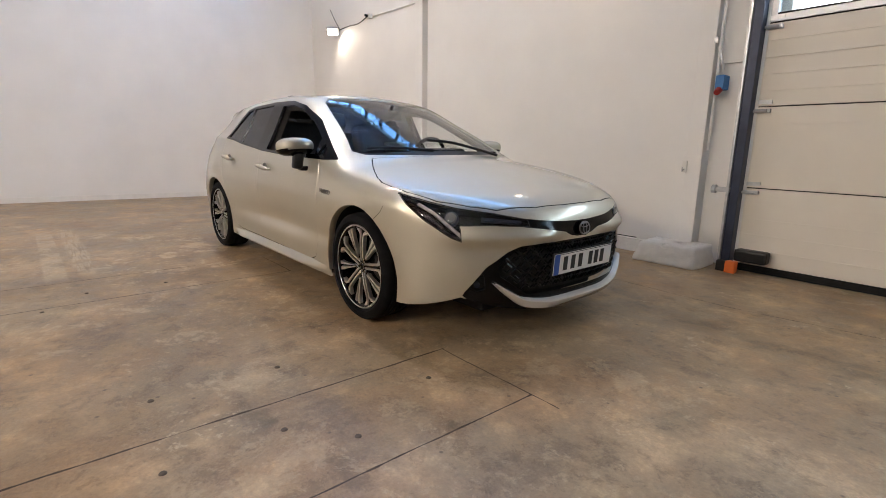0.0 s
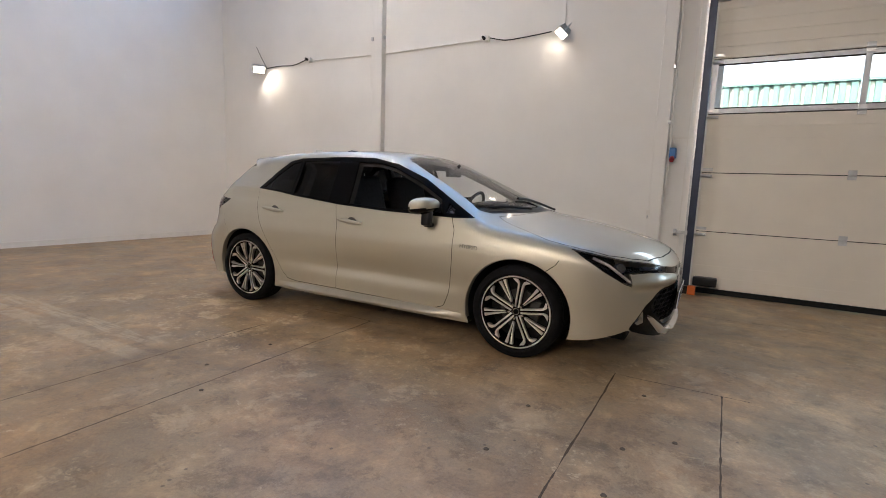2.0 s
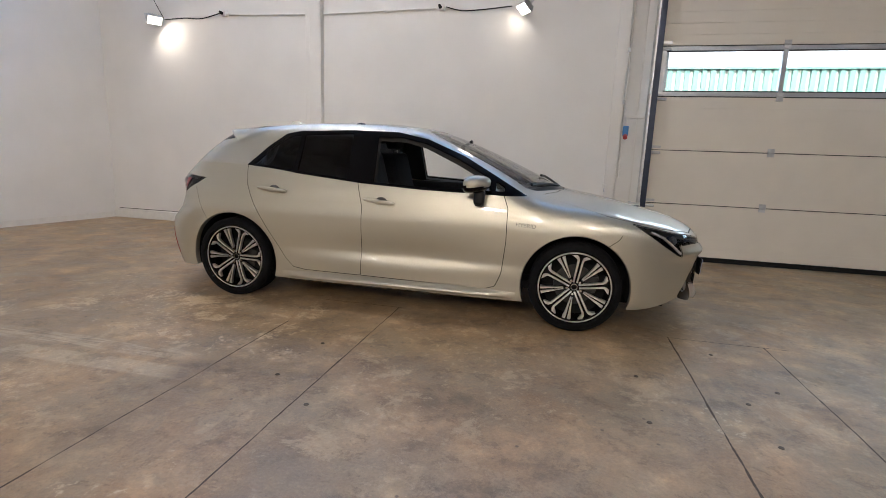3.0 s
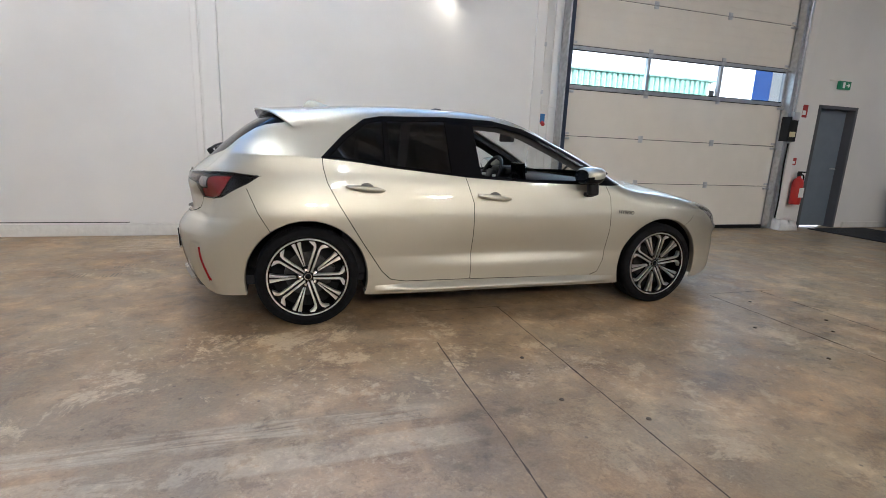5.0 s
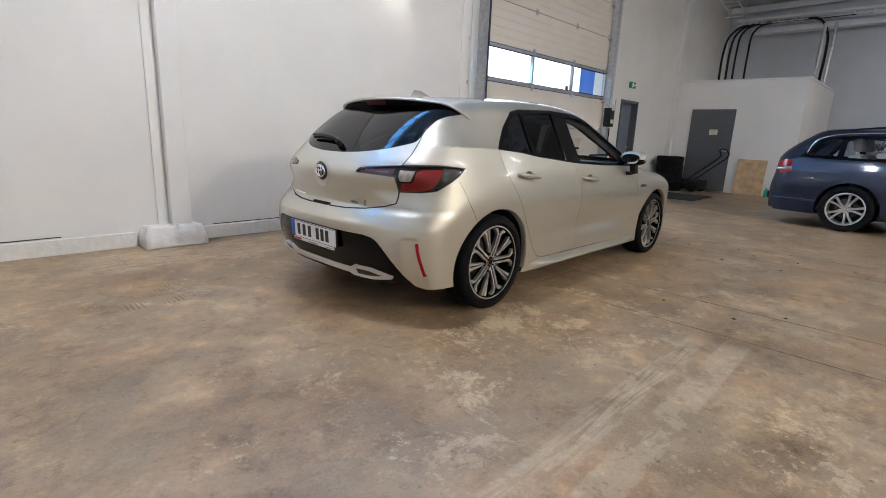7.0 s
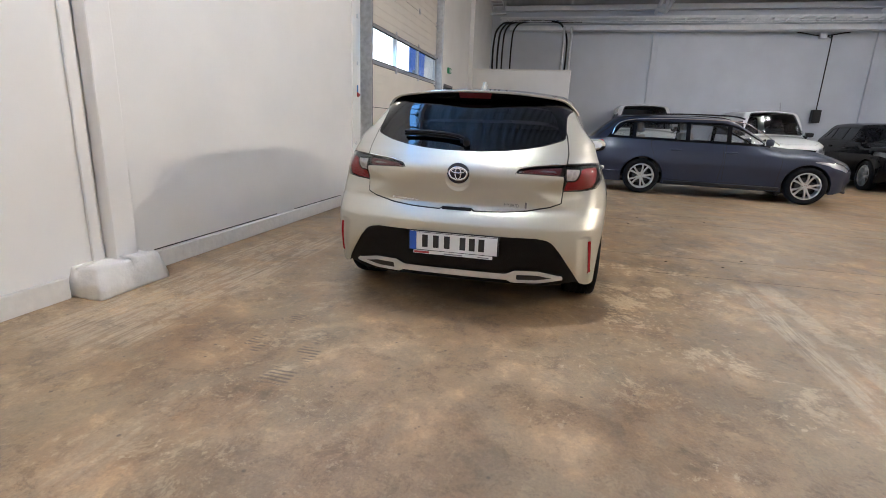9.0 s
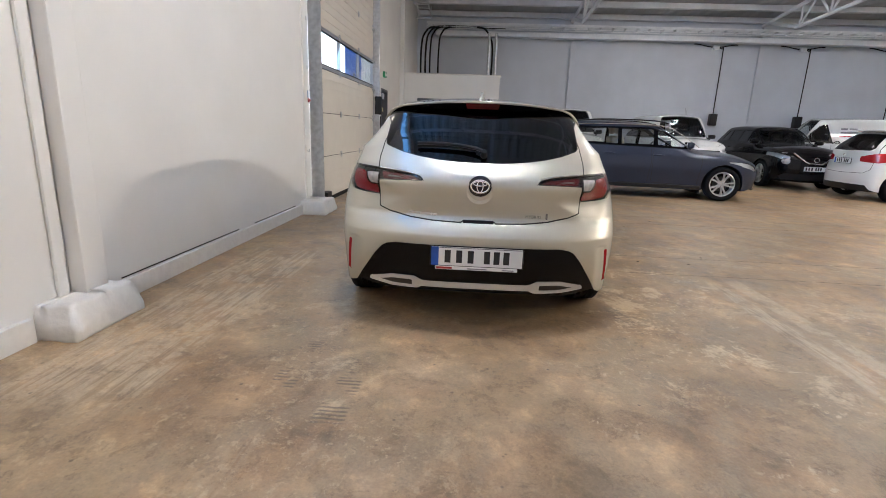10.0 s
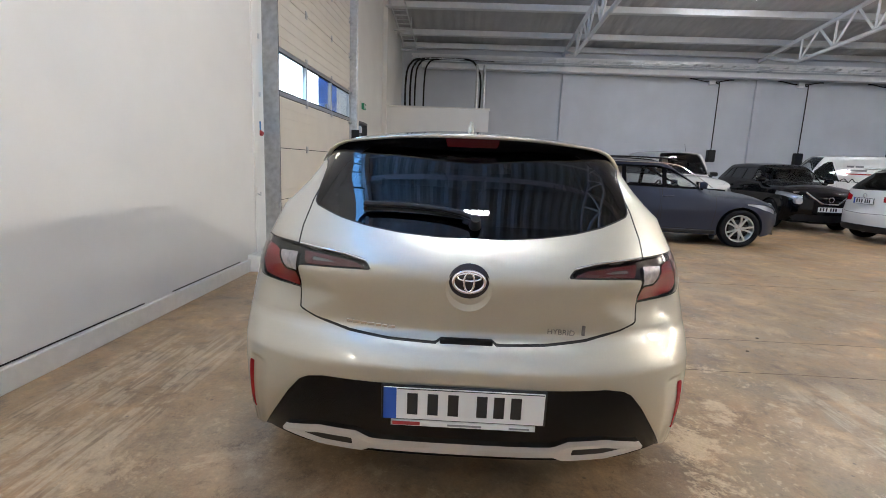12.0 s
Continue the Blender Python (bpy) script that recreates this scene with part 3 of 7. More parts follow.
structure("trim", box(6.16, 6.55, WY + 0.26, WY + 0.62, 0, 4.5), M_SIGNBLUE, "blue outer jamb of the sectional door", "jamb")

# side door
d2 = thing("door_2", "blue-grey steel side door in a white reveal", "door", kind="structure")
link("leaf", box(6.98, 7.77, WY + 0.13, WY + 0.17, 0.02, 2.0, bevel=0.003), M_DOORBLUE, d2)
bm = box(6.93, 6.98, WY - 0.015, WY + 0.22, 0, 2.05)
add_box(bm, 7.77, 7.82, WY - 0.015, WY + 0.22, 0, 2.05)
add_box(bm, 6.98, 7.77, WY - 0.015, WY + 0.22, 2.0, 2.05)
link("door_frame", bm, M_DOORGREY, d2)
link("handle", tube([(7.68, WY + 0.13, 1.02), (7.68, WY + 0.07, 1.02), (7.56, WY + 0.07, 1.02)], 0.01), M_GALV, d2)

# plant room
room = bmesh.new()
add_box(room, 10.0, 13.7, -0.55, WY, 0, 2.68)
structure("wall_room", room, M_WALL, "white boxed-in plant room", "wall")
structure("trim", box(9.98, 13.7, -0.57, WY, 2.685, 2.72), M_TRIMW, "flat lid of the plant room", "lid")
d3 = thing("door_3", "dark grey steel door with a small cream notice", "door", kind="structure")
link("leaf", box(9.965, 9.995, 0.80, 1.81, 0.02, 2.02, bevel=0.003), M_DOORGREY, d3)
link("notice", box(9.958, 9.964, 1.14, 1.33, 1.40, 1.53), M_YELLOW, d3)
for k, z in enumerate((1.50, 1.475, 1.445, 1.42)):
    link("notice_line", box(9.955, 9.958, 1.16, 1.31 - 0.02 * (k % 2), z - 0.006, z + 0.006), M_INKGREY, d3)
bm = cyl((9.965, 0.88, 1.02), (9.90, 0.88, 1.02), 0.016, seg=10)
add_cyl(bm, (9.905, 0.88, 1.02), (9.905, 0.99, 1.02), 0.010, seg=8)
link("handle", bm, M_GALV, d3)

# roof: sheet deck on purlins and trusses
def roof_z(x):
    return 5.14 + 0.12 * min(13.7 - x, 10.0)


bm = bmesh.new()
ribs = []
xs = np.linspace(14.0, -8.5, 46)
ys = np.arange(-16.2, 2.75, 0.075)
grid = [[bm.verts.new((x, y, roof_z(x) + (0.028 if j % 4 < 2 else 0.0))) for j, y in enumerate(ys)] for x in xs]
for a, b in zip(grid, grid[1:]):
    for j in range(len(ys) - 1):
        bm.faces.new((a[j], a[j + 1], b[j + 1], b[j]))
ceil_ob = structure("ceiling", bm, M_ROOF, "grey ribbed sheet metal roof deck", "ceiling")
for x in (13.55, *np.arange(12.44, -8, -1.9)):
    z = roof_z(x)
    bm = box(x - 0.05, x + 0.05, -16.1, 2.4, z - 0.17, z - 0.012)
    add_box(bm, x - 0.09, x + 0.09, -16.1, 2.4, z - 0.182, z - 0.17)
    structure("purlin", bm, M_STEELW, "white painted steel purlin", "purlin")


def truss(y):
    t = thing("roof_truss", "white painted tubular roof truss", "truss", pose(0, y, 0), "roof trusses")

    def top(x):
        return roof_z(x) - 0.24

    def low(x):
        return 4.53 + 0.06 * (11.5 - x) if x > 3.7 else 5.0 + 0.03 * (x - 3.7)

    link("top_chord", tube([(13.65, 0, top(13.65)), (3.7, 0, top(3.7)), (-6, 0, top(-6))], 0.06), M_STEELW, t)
    link("bottom_chord", tube([(13.3, 0, top(13.3)), (11.7, 0, low(11.7)), (3.7, 0, low(3.7)), (-6, 0, low(-6))], 0.055), M_STEELW, t)
    x = 11.6
    while x > -5.5:
        link("web", tube([(x, 0, low(x)), (x, 0, top(x))], 0.03), M_STEELW, t)
        link("web", tube([(x, 0, low(x)), (x - 0.65, 0, top(x - 0.65))], 0.032), M_STEELW, t)
        link("web", tube([(x - 0.65, 0, top(x - 0.65)), (x - 1.3, 0, low(x - 1.3))], 0.032), M_STEELW, t)
        x -= 1.3
    return t


truss(-3.05)
truss(-9.4)

# white beam and cable tray along the end wall
beam = thing("wall_beam", "white painted box beam below the eaves", "beam", pose(13.1, 0, 0))
link("beam", box(0.1, 0.45, -16, 1.6, 4.31, 4.46, bevel=0.006), M_STEELW, beam)
tray = thing("cable_ladder", "galvanised cable ladder with black cables", "cable ladder", pose(13.0, 0, 0))
for x in (-0.16, 0.14):
    link("rail", box(x, x + 0.02, -16, 1.9, 4.60, 4.66), M_STEELW, tray)
    link("lower_rail", box(x, x + 0.02, -16, 1.9, 4.50, 4.53), M_STEELW, tray)
for k in range(44):
    y = 1.7 - 0.4 * k
    link("rung", box(-0.14, 0.14, y - 0.015, y + 0.015, 4.53, 4.60), M_STEELW, tray)
lad = thing("wall_ladder", "white cable ladder running under the roof along the wall", "cable ladder", pose(13.0, 1.95, 4.88))


def ladder_z(x):
    return -0.125 * x


for y in (-0.18, 0.20):
    link("rail", tube([(0.1, y, ladder_z(0.1)), (-7.0, y, ladder_z(-7.0))], 0.022), M_STEELW, lad)
for k in range(24):
    x = -0.05 - 0.29 * k
    link("rung", box(x - 0.014, x + 0.014, -0.18, 0.20, ladder_z(x) - 0.012, ladder_z(x) + 0.012), M_STEELW, lad)
for k in range(5):
    x = -0.15 - 1.55 * k
    bm = box(x - 0.07, x + 0.07, -0.22, 0.30, ladder_z(x) - 0.16, ladder_z(x) - 0.13, bevel=0.004)
    for y in (-0.20, 0.24):
        add_cyl(bm, (x, y, ladder_z(x) - 0.15), (x, y, ladder_z(x) + 0.22), 0.010, seg=8)
    link("bracket", bm, M_STEELW, lad)
for k, (y, r) in enumerate(((2.0, 0.03), (1.86, 0.03), (1.72, 0.026), (1.45, 0.026))):
    c = tube(smooth_line([(12.3 + 0.1 * k, y, 2.70), (12.3 + 0.1 * k, y, 3.7), (12.5, y - 0.10, 4.25), (12.9, y - 0.5, 4.52), (12.95, y - 2.2, 4.52)]), r)
    tagged(link("cable", c, M_RUBBER, None, "thick black cable bending onto the ladder", smooth=True), category="cable", group="bent cables")
for y in (-0.22, -0.45):
    tagged(link("conduit", tube([(12.4, y, 2.7), (12.6, y, 4.3)], 0.045), M_GALV, None, "galvanised conduit rising from the plant room", smooth=True), category="conduit", group="risers")
tagged(link("cable", tube(smooth_line([(12.45, -0.33, 2.7), (12.55, -0.33, 3.9), (12.7, -0.1, 4.4), (12.8, 0.2, 4.5)]), 0.03), M_RUBBER, None, "black cable rising to the cable ladder", smooth=True), category="cable", group="bent cables")
for y in (-3.17, -9.5):
    structure("column", box(13.62, 13.7, y - 0.09, y + 0.09, 0, 4.9, bevel=0.01), M_WALL2, "pale grey wall column", "column")
for y in (-8.2, -11.05, -13.9):
    ch = thing("wall_charger", "black wall charger hung on a conduit", "charger", pose(13.6, y, 0), "wall chargers")
    link("conduit", tube(smooth_line([(0, 0, 2.0), (0, 0, 4.05), (0, 0.04, 4.15), (0, 0.16, 4.19)]), 0.017), M_RUBBER, ch)
    link("junction_box", box(-0.08, 0.05, 0.16, 0.36, 4.12, 4.25, bevel=0.015), M_STEELW, ch)
    link("housing", box(-0.12, 0.08, -0.12, 0.12, 1.62, 2.02, bevel=0.03), M_BLACK, ch)
    for w in (-0.55, 0.55):
        link("lead", tube(smooth_line([(0, 0.26, 4.22), (0, 0.26 + 0.35 * w, 4.215), (0, 0.26 + w, 4.28), (0, 0.26 + 1.3 * w, 4.29)]), 0.018), M_RUBBER, ch)

# high bay lights
for x, y in HIGHBAYS:
    hb = thing("high_bay_lamp", "flat white LED high bay lamp with four modules", "ceiling lamp", pose(x, y, 5.45, 0, 0, 90), "high bay lamps")
    q = 0.36 if x < -1 and y > -1 else 1.0
    link("body", box(-0.52 * q, 0.52 * q, -0.17 * q, 0.17 * q, 0.0, 0.07, bevel=0.01), M_STEELW, hb)
    for k in range(4):
        link("led_module", box((-0.455 + 0.25 * k) * q, (-0.295 + 0.25 * k) * q, -0.09 * q, 0.09 * q, -0.012, -0.002), M_LEDSPOT if q < 1 else M_LEDFACE, hb)
    for s in (-0.4 * q, 0.4 * q):
        link("hanger", tube([(s, 0, 0.07), (s, 0, roof_z(x) - 5.45)], 0.006, 5), M_GALV, hb)

# flood lamps on the walls, with their leads
for k, (eye, target) in enumerate(FLOODS):
    fl = thing("flood_lamp", "small glowing LED flood lamp on the wall" if k < 2 else "LED flood lamp high in the hall", "flood lamp", look(eye, target), "flood lamps")
    q = 1.0 if k < 2 else 2.9
    metal = M_ALLOY if k < 2 else M_BLACK
    link("housing", box(-0.10 * q, 0.10 * q, -0.075 * q, 0.075 * q, 0.0, 0.045, bevel=0.01), metal, fl)
    link("glass", box(-0.088 * q, 0.088 * q, -0.062 * q, 0.062 * q, -0.006, -0.002), M_LAMPFACE, fl)
    for f in range(7):
        link("cooling_fin", box((-0.085 + 0.026 * f) * q, (-0.085 + 0.026 * f) * q + 0.008, -0.06 * q, 0.06 * q, 0.045, 0.075), metal, fl)
    link("bracket", tube([(-0.11 * q, 0, 0.02), (-0.11 * q, 0.0, 0.12), (0.11 * q, 0.0, 0.12), (0.11 * q, 0, 0.02)], 0.008, 6), M_ALLOY, fl)
for p in (FLOODS[2][0], FLOODS[3][0]):
    tagged(link("lamp_post", box(p[0] - 0.08, p[0] + 0.08, p[1] - 0.28, p[1] - 0.12, 0, 6.2, bevel=0.01), M_STEELW, None, "white steel post carrying a flood lamp"), category="post", group="lamp posts")


def cord(name, label, pts, r, material=M_RUBBER):
    return tagged(link(name, tube(smooth_line(pts, 6), r, 6), material, None, label, smooth=True), category="cable")


cord("wall_cable", "black cord from wall outlet to flood lamp", [(-4.66, 2.26, 2.98), (-4.35, 2.28, 3.0), (-4.05, 2.29, 2.99), (-3.72, 2.29, 3.06)], 0.007)
cord("wall_cable", "black cord from wall outlet to flood lamp", [(0.42, 2.27, 3.02), (0.1, 2.29, 3.0), (-0.2, 2.29, 2.99), (-0.42, 2.29, 3.04)], 0.007)
cord("wall_cable", "stiff dark cord sticking up behind the lamp", [(-4.68, 2.27, 3.0), (-4.72, 2.2, 3.15), (-4.78, 2.15, 3.32)], 0.005)
cord("conduit", "thin white conduit on the wall", [(-3.6, 2.295, 3.03), (-2.40, 2.295, 3.005)], 0.011, M_TRIMW)
cord("conduit", "thin white conduit on the wall", [(-2.15, 2.295, 3.0), (-0.55, 2.295, 3.03)], 0.011, M_TRIMW)
cord("conduit", "thin white conduit on the wall", [(0.57, 2.30, 3.1), (0.57, 2.30, 4.5)], 0.008, M_TRIMW)
for x, z in ((-3.66, 3.04), (-0.47, 3.03)):
    o = thing("wall_outlet", "small white outlet with a black plug", "outlet", pose(x, 2.30, z), "wall outlets")
    link("box", box(-0.035, 0.035, -0.05, 0.01, -0.035, 0.035, bevel=0.006), M_TRIMW, o)
    link("plug", cyl((-0.02, -0.05, 0), (-0.02, -0.10, 0.01), 0.022, 0.016, 12), M_RUBBER, o)

sk = thing("power_socket", "blue and red industrial power socket", "power socket", pose(1.90, WY + 0.06, 1.55))
link("housing", box(-0.035, 0.035, -0.06, 0.06, -0.05, 0.07, bevel=0.012), M_SOCKB, sk)
link("socket", cyl((0, -0.04, -0.045), (0, -0.085, -0.075), 0.028, 0.025, 16), M_INKRED, sk)
cord("socket_cord", "white cord to the power socket", [(1.90, 2.36, 1.65), (1.88, 2.34, 1.76), (1.85, 2.33, 1.85)], 0.008, M_TRIMW)
hk = thing("wall_hook", "small white hook on the wall", "hook", pose(1.705, WY - 0.02, 0.85))
link("plate", box(-0.02, 0.02, -0.012, 0.0, -0.05, 0.05, bevel=0.003), M_TRIMW, hk)
link("hook", tube([(0, -0.012, -0.02), (0, -0.05, -0.04), (0, -0.05, 0.0)], 0.006, 6), M_GALV, hk)
for x, y, z in ((-2.30, 2.20, 3.2), (-2.125, 2.26, 3.22), (1.845, 2.30, 2.5), (1.845, 2.30, 1.9)):
    cl = tagged(link("pipe_clip", box(x - 0.015, x + 0.015, y - 0.02, y + 0.01, z - 0.025, z + 0.025, bevel=0.004), M_GALV, None, "small metal pipe clip on the wall edge"), category="clip", group="pipe clips")
cord("conduit", "white conduit along the wall edge", [(1.865, 2.33, 1.0), (1.865, 2.33, 4.5)], 0.010, M_TRIMW)

# right of the sectional door
pb = thing("door_control", "dark control box of the sectional door", "control box", pose(6.22, WY - 0.13, 1.62))
link("box", box(-0.09, 0.09, -0.06, 0.09, -0.19, 0.19, bevel=0.01), M_BLACK, pb)
link("label_plate", box(-0.06, 0.06, -0.064, -0.060, -0.12, -0.04), M_YELLOW, pb)
link("lever", box(-0.06, 0.06, -0.09, -0.05, 0.14, 0.26, bevel=0.01), M_ALLOY, pb)
cord("control_cord", "dark cord hanging along the door track", [(6.22, 2.16, 1.4), (6.20, 2.15, 1.0), (6.24, 2.16, 0.5), (6.2, 2.14, 0.2)], 0.012)
cord("conduit", "grey conduit up the door frame", [(6.26, 2.2, 0.2), (6.26, 2.2, 4.4)], 0.02, M_GALV)
ext = thing("fire_extinguisher", "red fire extinguisher hung on the wall", "fire extinguisher", pose(6.66, WY - 0.10, 0.42))
prof = [(0.0, 0.0), (0.075, 0.0), (0.085, 0.02), (0.085, 0.36), (0.07, 0.41), (0.03, 0.44), (0.03, 0.47)]
bm = lathe(prof, 24)
bmesh.ops.transform(bm, matrix=pose(0, 0, 0, 90), verts=bm.verts)
link("cylinder", bm, M_RED, ext, smooth=True)
link("valve", box(-0.03, 0.03, -0.02, 0.02, 0.46, 0.53, bevel=0.006), M_BLACK, ext)
link("lever", box(-0.015, 0.015, -0.10, 0.02, 0.525, 0.545), M_BLACK, ext)
link("hose", tube(smooth_line([(0.03, 0, 0.5), (0.10, 0, 0.46), (0.11, 0, 0.3), (0.10, 0, 0.1)]), 0.012), M_RUBBER, ext)
link("label", box(-0.05, 0.05, -0.088, -0.084, 0.12, 0.28), M_PLATE, ext)
for x, z, w, h in ((6.62, 1.93, 0.07, 0.10), (6.60, 1.12, 0.05, 0.06)):
    s = thing("fire_sign", "small red and white fire notice", "sign", pose(x, WY - 0.004, z), "fire notices")
    link("plate", box(-w, w, -0.004, 0, -h, h), M_INKRED, s)
    link("symbol", box(-w * 0.5, w * 0.5, -0.006, -0.004, -h * 0.6, h * 0.1), M_PLATE, s)
ex = thing("exit_sign", "lit green emergency exit sign", "exit sign", pose(7.36, WY, 2.38))
link("plate", box(-0.125, 0.125, -0.05, 0, -0.065, 0.065, bevel=0.006), M_GREENSIGN, ex)
link("symbol", box(-0.06, -0.01, -0.054, -0.05, -0.045, 0.045), M_PLATE, ex)
link("arrow", prism([(0.04, -0.01), (0.08, -0.01), (0.08, -0.035), (0.12, 0.0), (0.08, 0.035), (0.08, 0.01), (0.04, 0.01)], -0.004, pose(-0.02, -0.0505, 0)), M_PLATE, ex)
link("arm", box(-0.30, -0.15, -0.02, 0, 0.06, 0.075), M_TRIMW, ex)

mt = structure("door_mat", box(7.0, 8.35, 0.55, 2.15, 0.002, 0.016, bevel=0.004), M_MAT, "dark ribbed entrance mat on the floor", "mat")


def tyre_mesh(R=0.315, r=0.215, w=0.205):
    """A tyre about the y axis with grooved tread."""
    h = w / 2
    prof = [(r, -h * 0.82), (r + 0.012, -h * 0.95), (R - 0.05, -h * 1.04), (R - 0.018, -h * 0.98), (R - 0.004, -h * 0.84)]
    for g in (-0.5, -0.17, 0.17, 0.5):
        prof += [(R, h * (g - 0.06)), (R - 0.008, h * (g - 0.05)), (R - 0.008, h * (g + 0.05)), (R, h * (g + 0.06))]
    prof += [(R - 0.004, h * 0.84), (R - 0.018, h * 0.98), (R - 0.05, h * 1.04), (r + 0.012, h * 0.95), (r, h * 0.82)]
    return lathe(prof, 56, closed=True)


st = tagged(link("tyre", tyre_mesh(), M_TYRE, None, "loose black car tyre in a stack by the wall", smooth=True), category="tyre", group="stacked tyres")
st.matrix_world = pose(9.15, 1.86, 0.105, 90)
for k in range(1, 4):
    copy_thing(st, pose(9.15 + 0.012 * (-1) ** k, 1.86 + 0.01 * k, 0.105 + 0.21 * k, 90, 0, 40 * k))

sw = thing("push_sweeper", "dark push sweeper with a bent tubular handle", "sweeper", pose(9.45, 1.38, 0, 0, 0, 82))
link("hood", box(-0.28, 0.28, -0.22, 0.22, 0.06, 0.30, bevel=0.06), M_BLACK, sw)
for s in (-0.24, 0.24):
    bm = lathe([(0.03, -0.03), (0.12, -0.03), (0.13, 0.0), (0.12, 0.03), (0.03, 0.03)], 20, closed=True)
    link("wheel", bm, M_RUBBER, sw, m=pose(-0.1, s, 0.13))
link("handle", tube(smooth_line([(0.1, 0.2, 0.25), (-0.45, 0.2, 0.70), (-0.66, 0.2, 0.90), (-0.62, 0.2, 1.02), (-0.60, 0.0, 1.06), (-0.62, -0.2, 1.02), (-0.66, -0.2, 0.90), (-0.45, -0.2, 0.70), (0.1, -0.2, 0.25)]), 0.017), M_RUBBER, sw)

ply = tagged(link("plywood_board", box(-0.012, 0.012, -0.31, 0.31, 0, 0.85, bevel=0.002), M_PLY, None, "bare plywood board leaning on the wall"), category="board")
ply.matrix_world = pose(9.84, 0.26, 0.003, 0, 9, 0)
for y in (-0.16,):
    b = thing("bottle", "small dark green bottle standing by the wall", "bottle", pose(9.78, y, 0))
    bm = lathe([(0.0, 0), (0.038, 0), (0.04, 0.02), (0.04, 0.15), (0.016, 0.19), (0.016, 0.23)], 16)
    bmesh.ops.transform(bm, matrix=pose(0, 0, 0, 90), verts=bm.verts)
    link("body", bm, M_GREENSIGN, b, smooth=True)
    link("cap", cyl((0, 0, 0.225), (0, 0, 0.25), 0.019), M_PLATE, b)


# ---------------------------------------------------------------- car bodies
def pchip(xs, ys):
    """A smooth curve through the knots that never overshoots."""
    xs, ys = np.array(xs, float), np.array(ys, float)
    h, d = np.diff(xs), np.diff(ys) / np.diff(xs)
    m = np.zeros(len(xs))
    for i in range(1, len(xs) - 1):
        if d[i - 1] * d[i] > 0:
            w1, w2 = 2 * h[i] + h[i - 1], h[i] + 2 * h[i - 1]
            m[i] = (w1 + w2) / (w1 / d[i - 1] + w2 / d[i])
    m[0], m[-1] = d[0], d[-1]

    def at(x):
        x = np.asarray(x, float)
        i = np.clip(np.searchsorted(xs, x) - 1, 0, len(h) - 1)
        xc = np.clip(x, xs[0], xs[-1])
        t = (xc - xs[i]) / h[i]
        y = (1 + 2 * t) * (1 - t) ** 2 * ys[i] + t * (1 - t) ** 2 * h[i] * m[i] + t * t * (3 - 2 * t) * ys[i + 1] + t * t * (t - 1) * h[i] * m[i + 1]
        return y + np.where(x < xs[0], (x - xs[0]) * m[0], 0) + np.where(x > xs[-1], (x - xs[-1]) * m[-1], 0)

    return at


def smax(a, b, k):
    h = np.maximum(k - np.abs(a - b), 0) / k
    return np.maximum(a, b) + h * h * k / 4


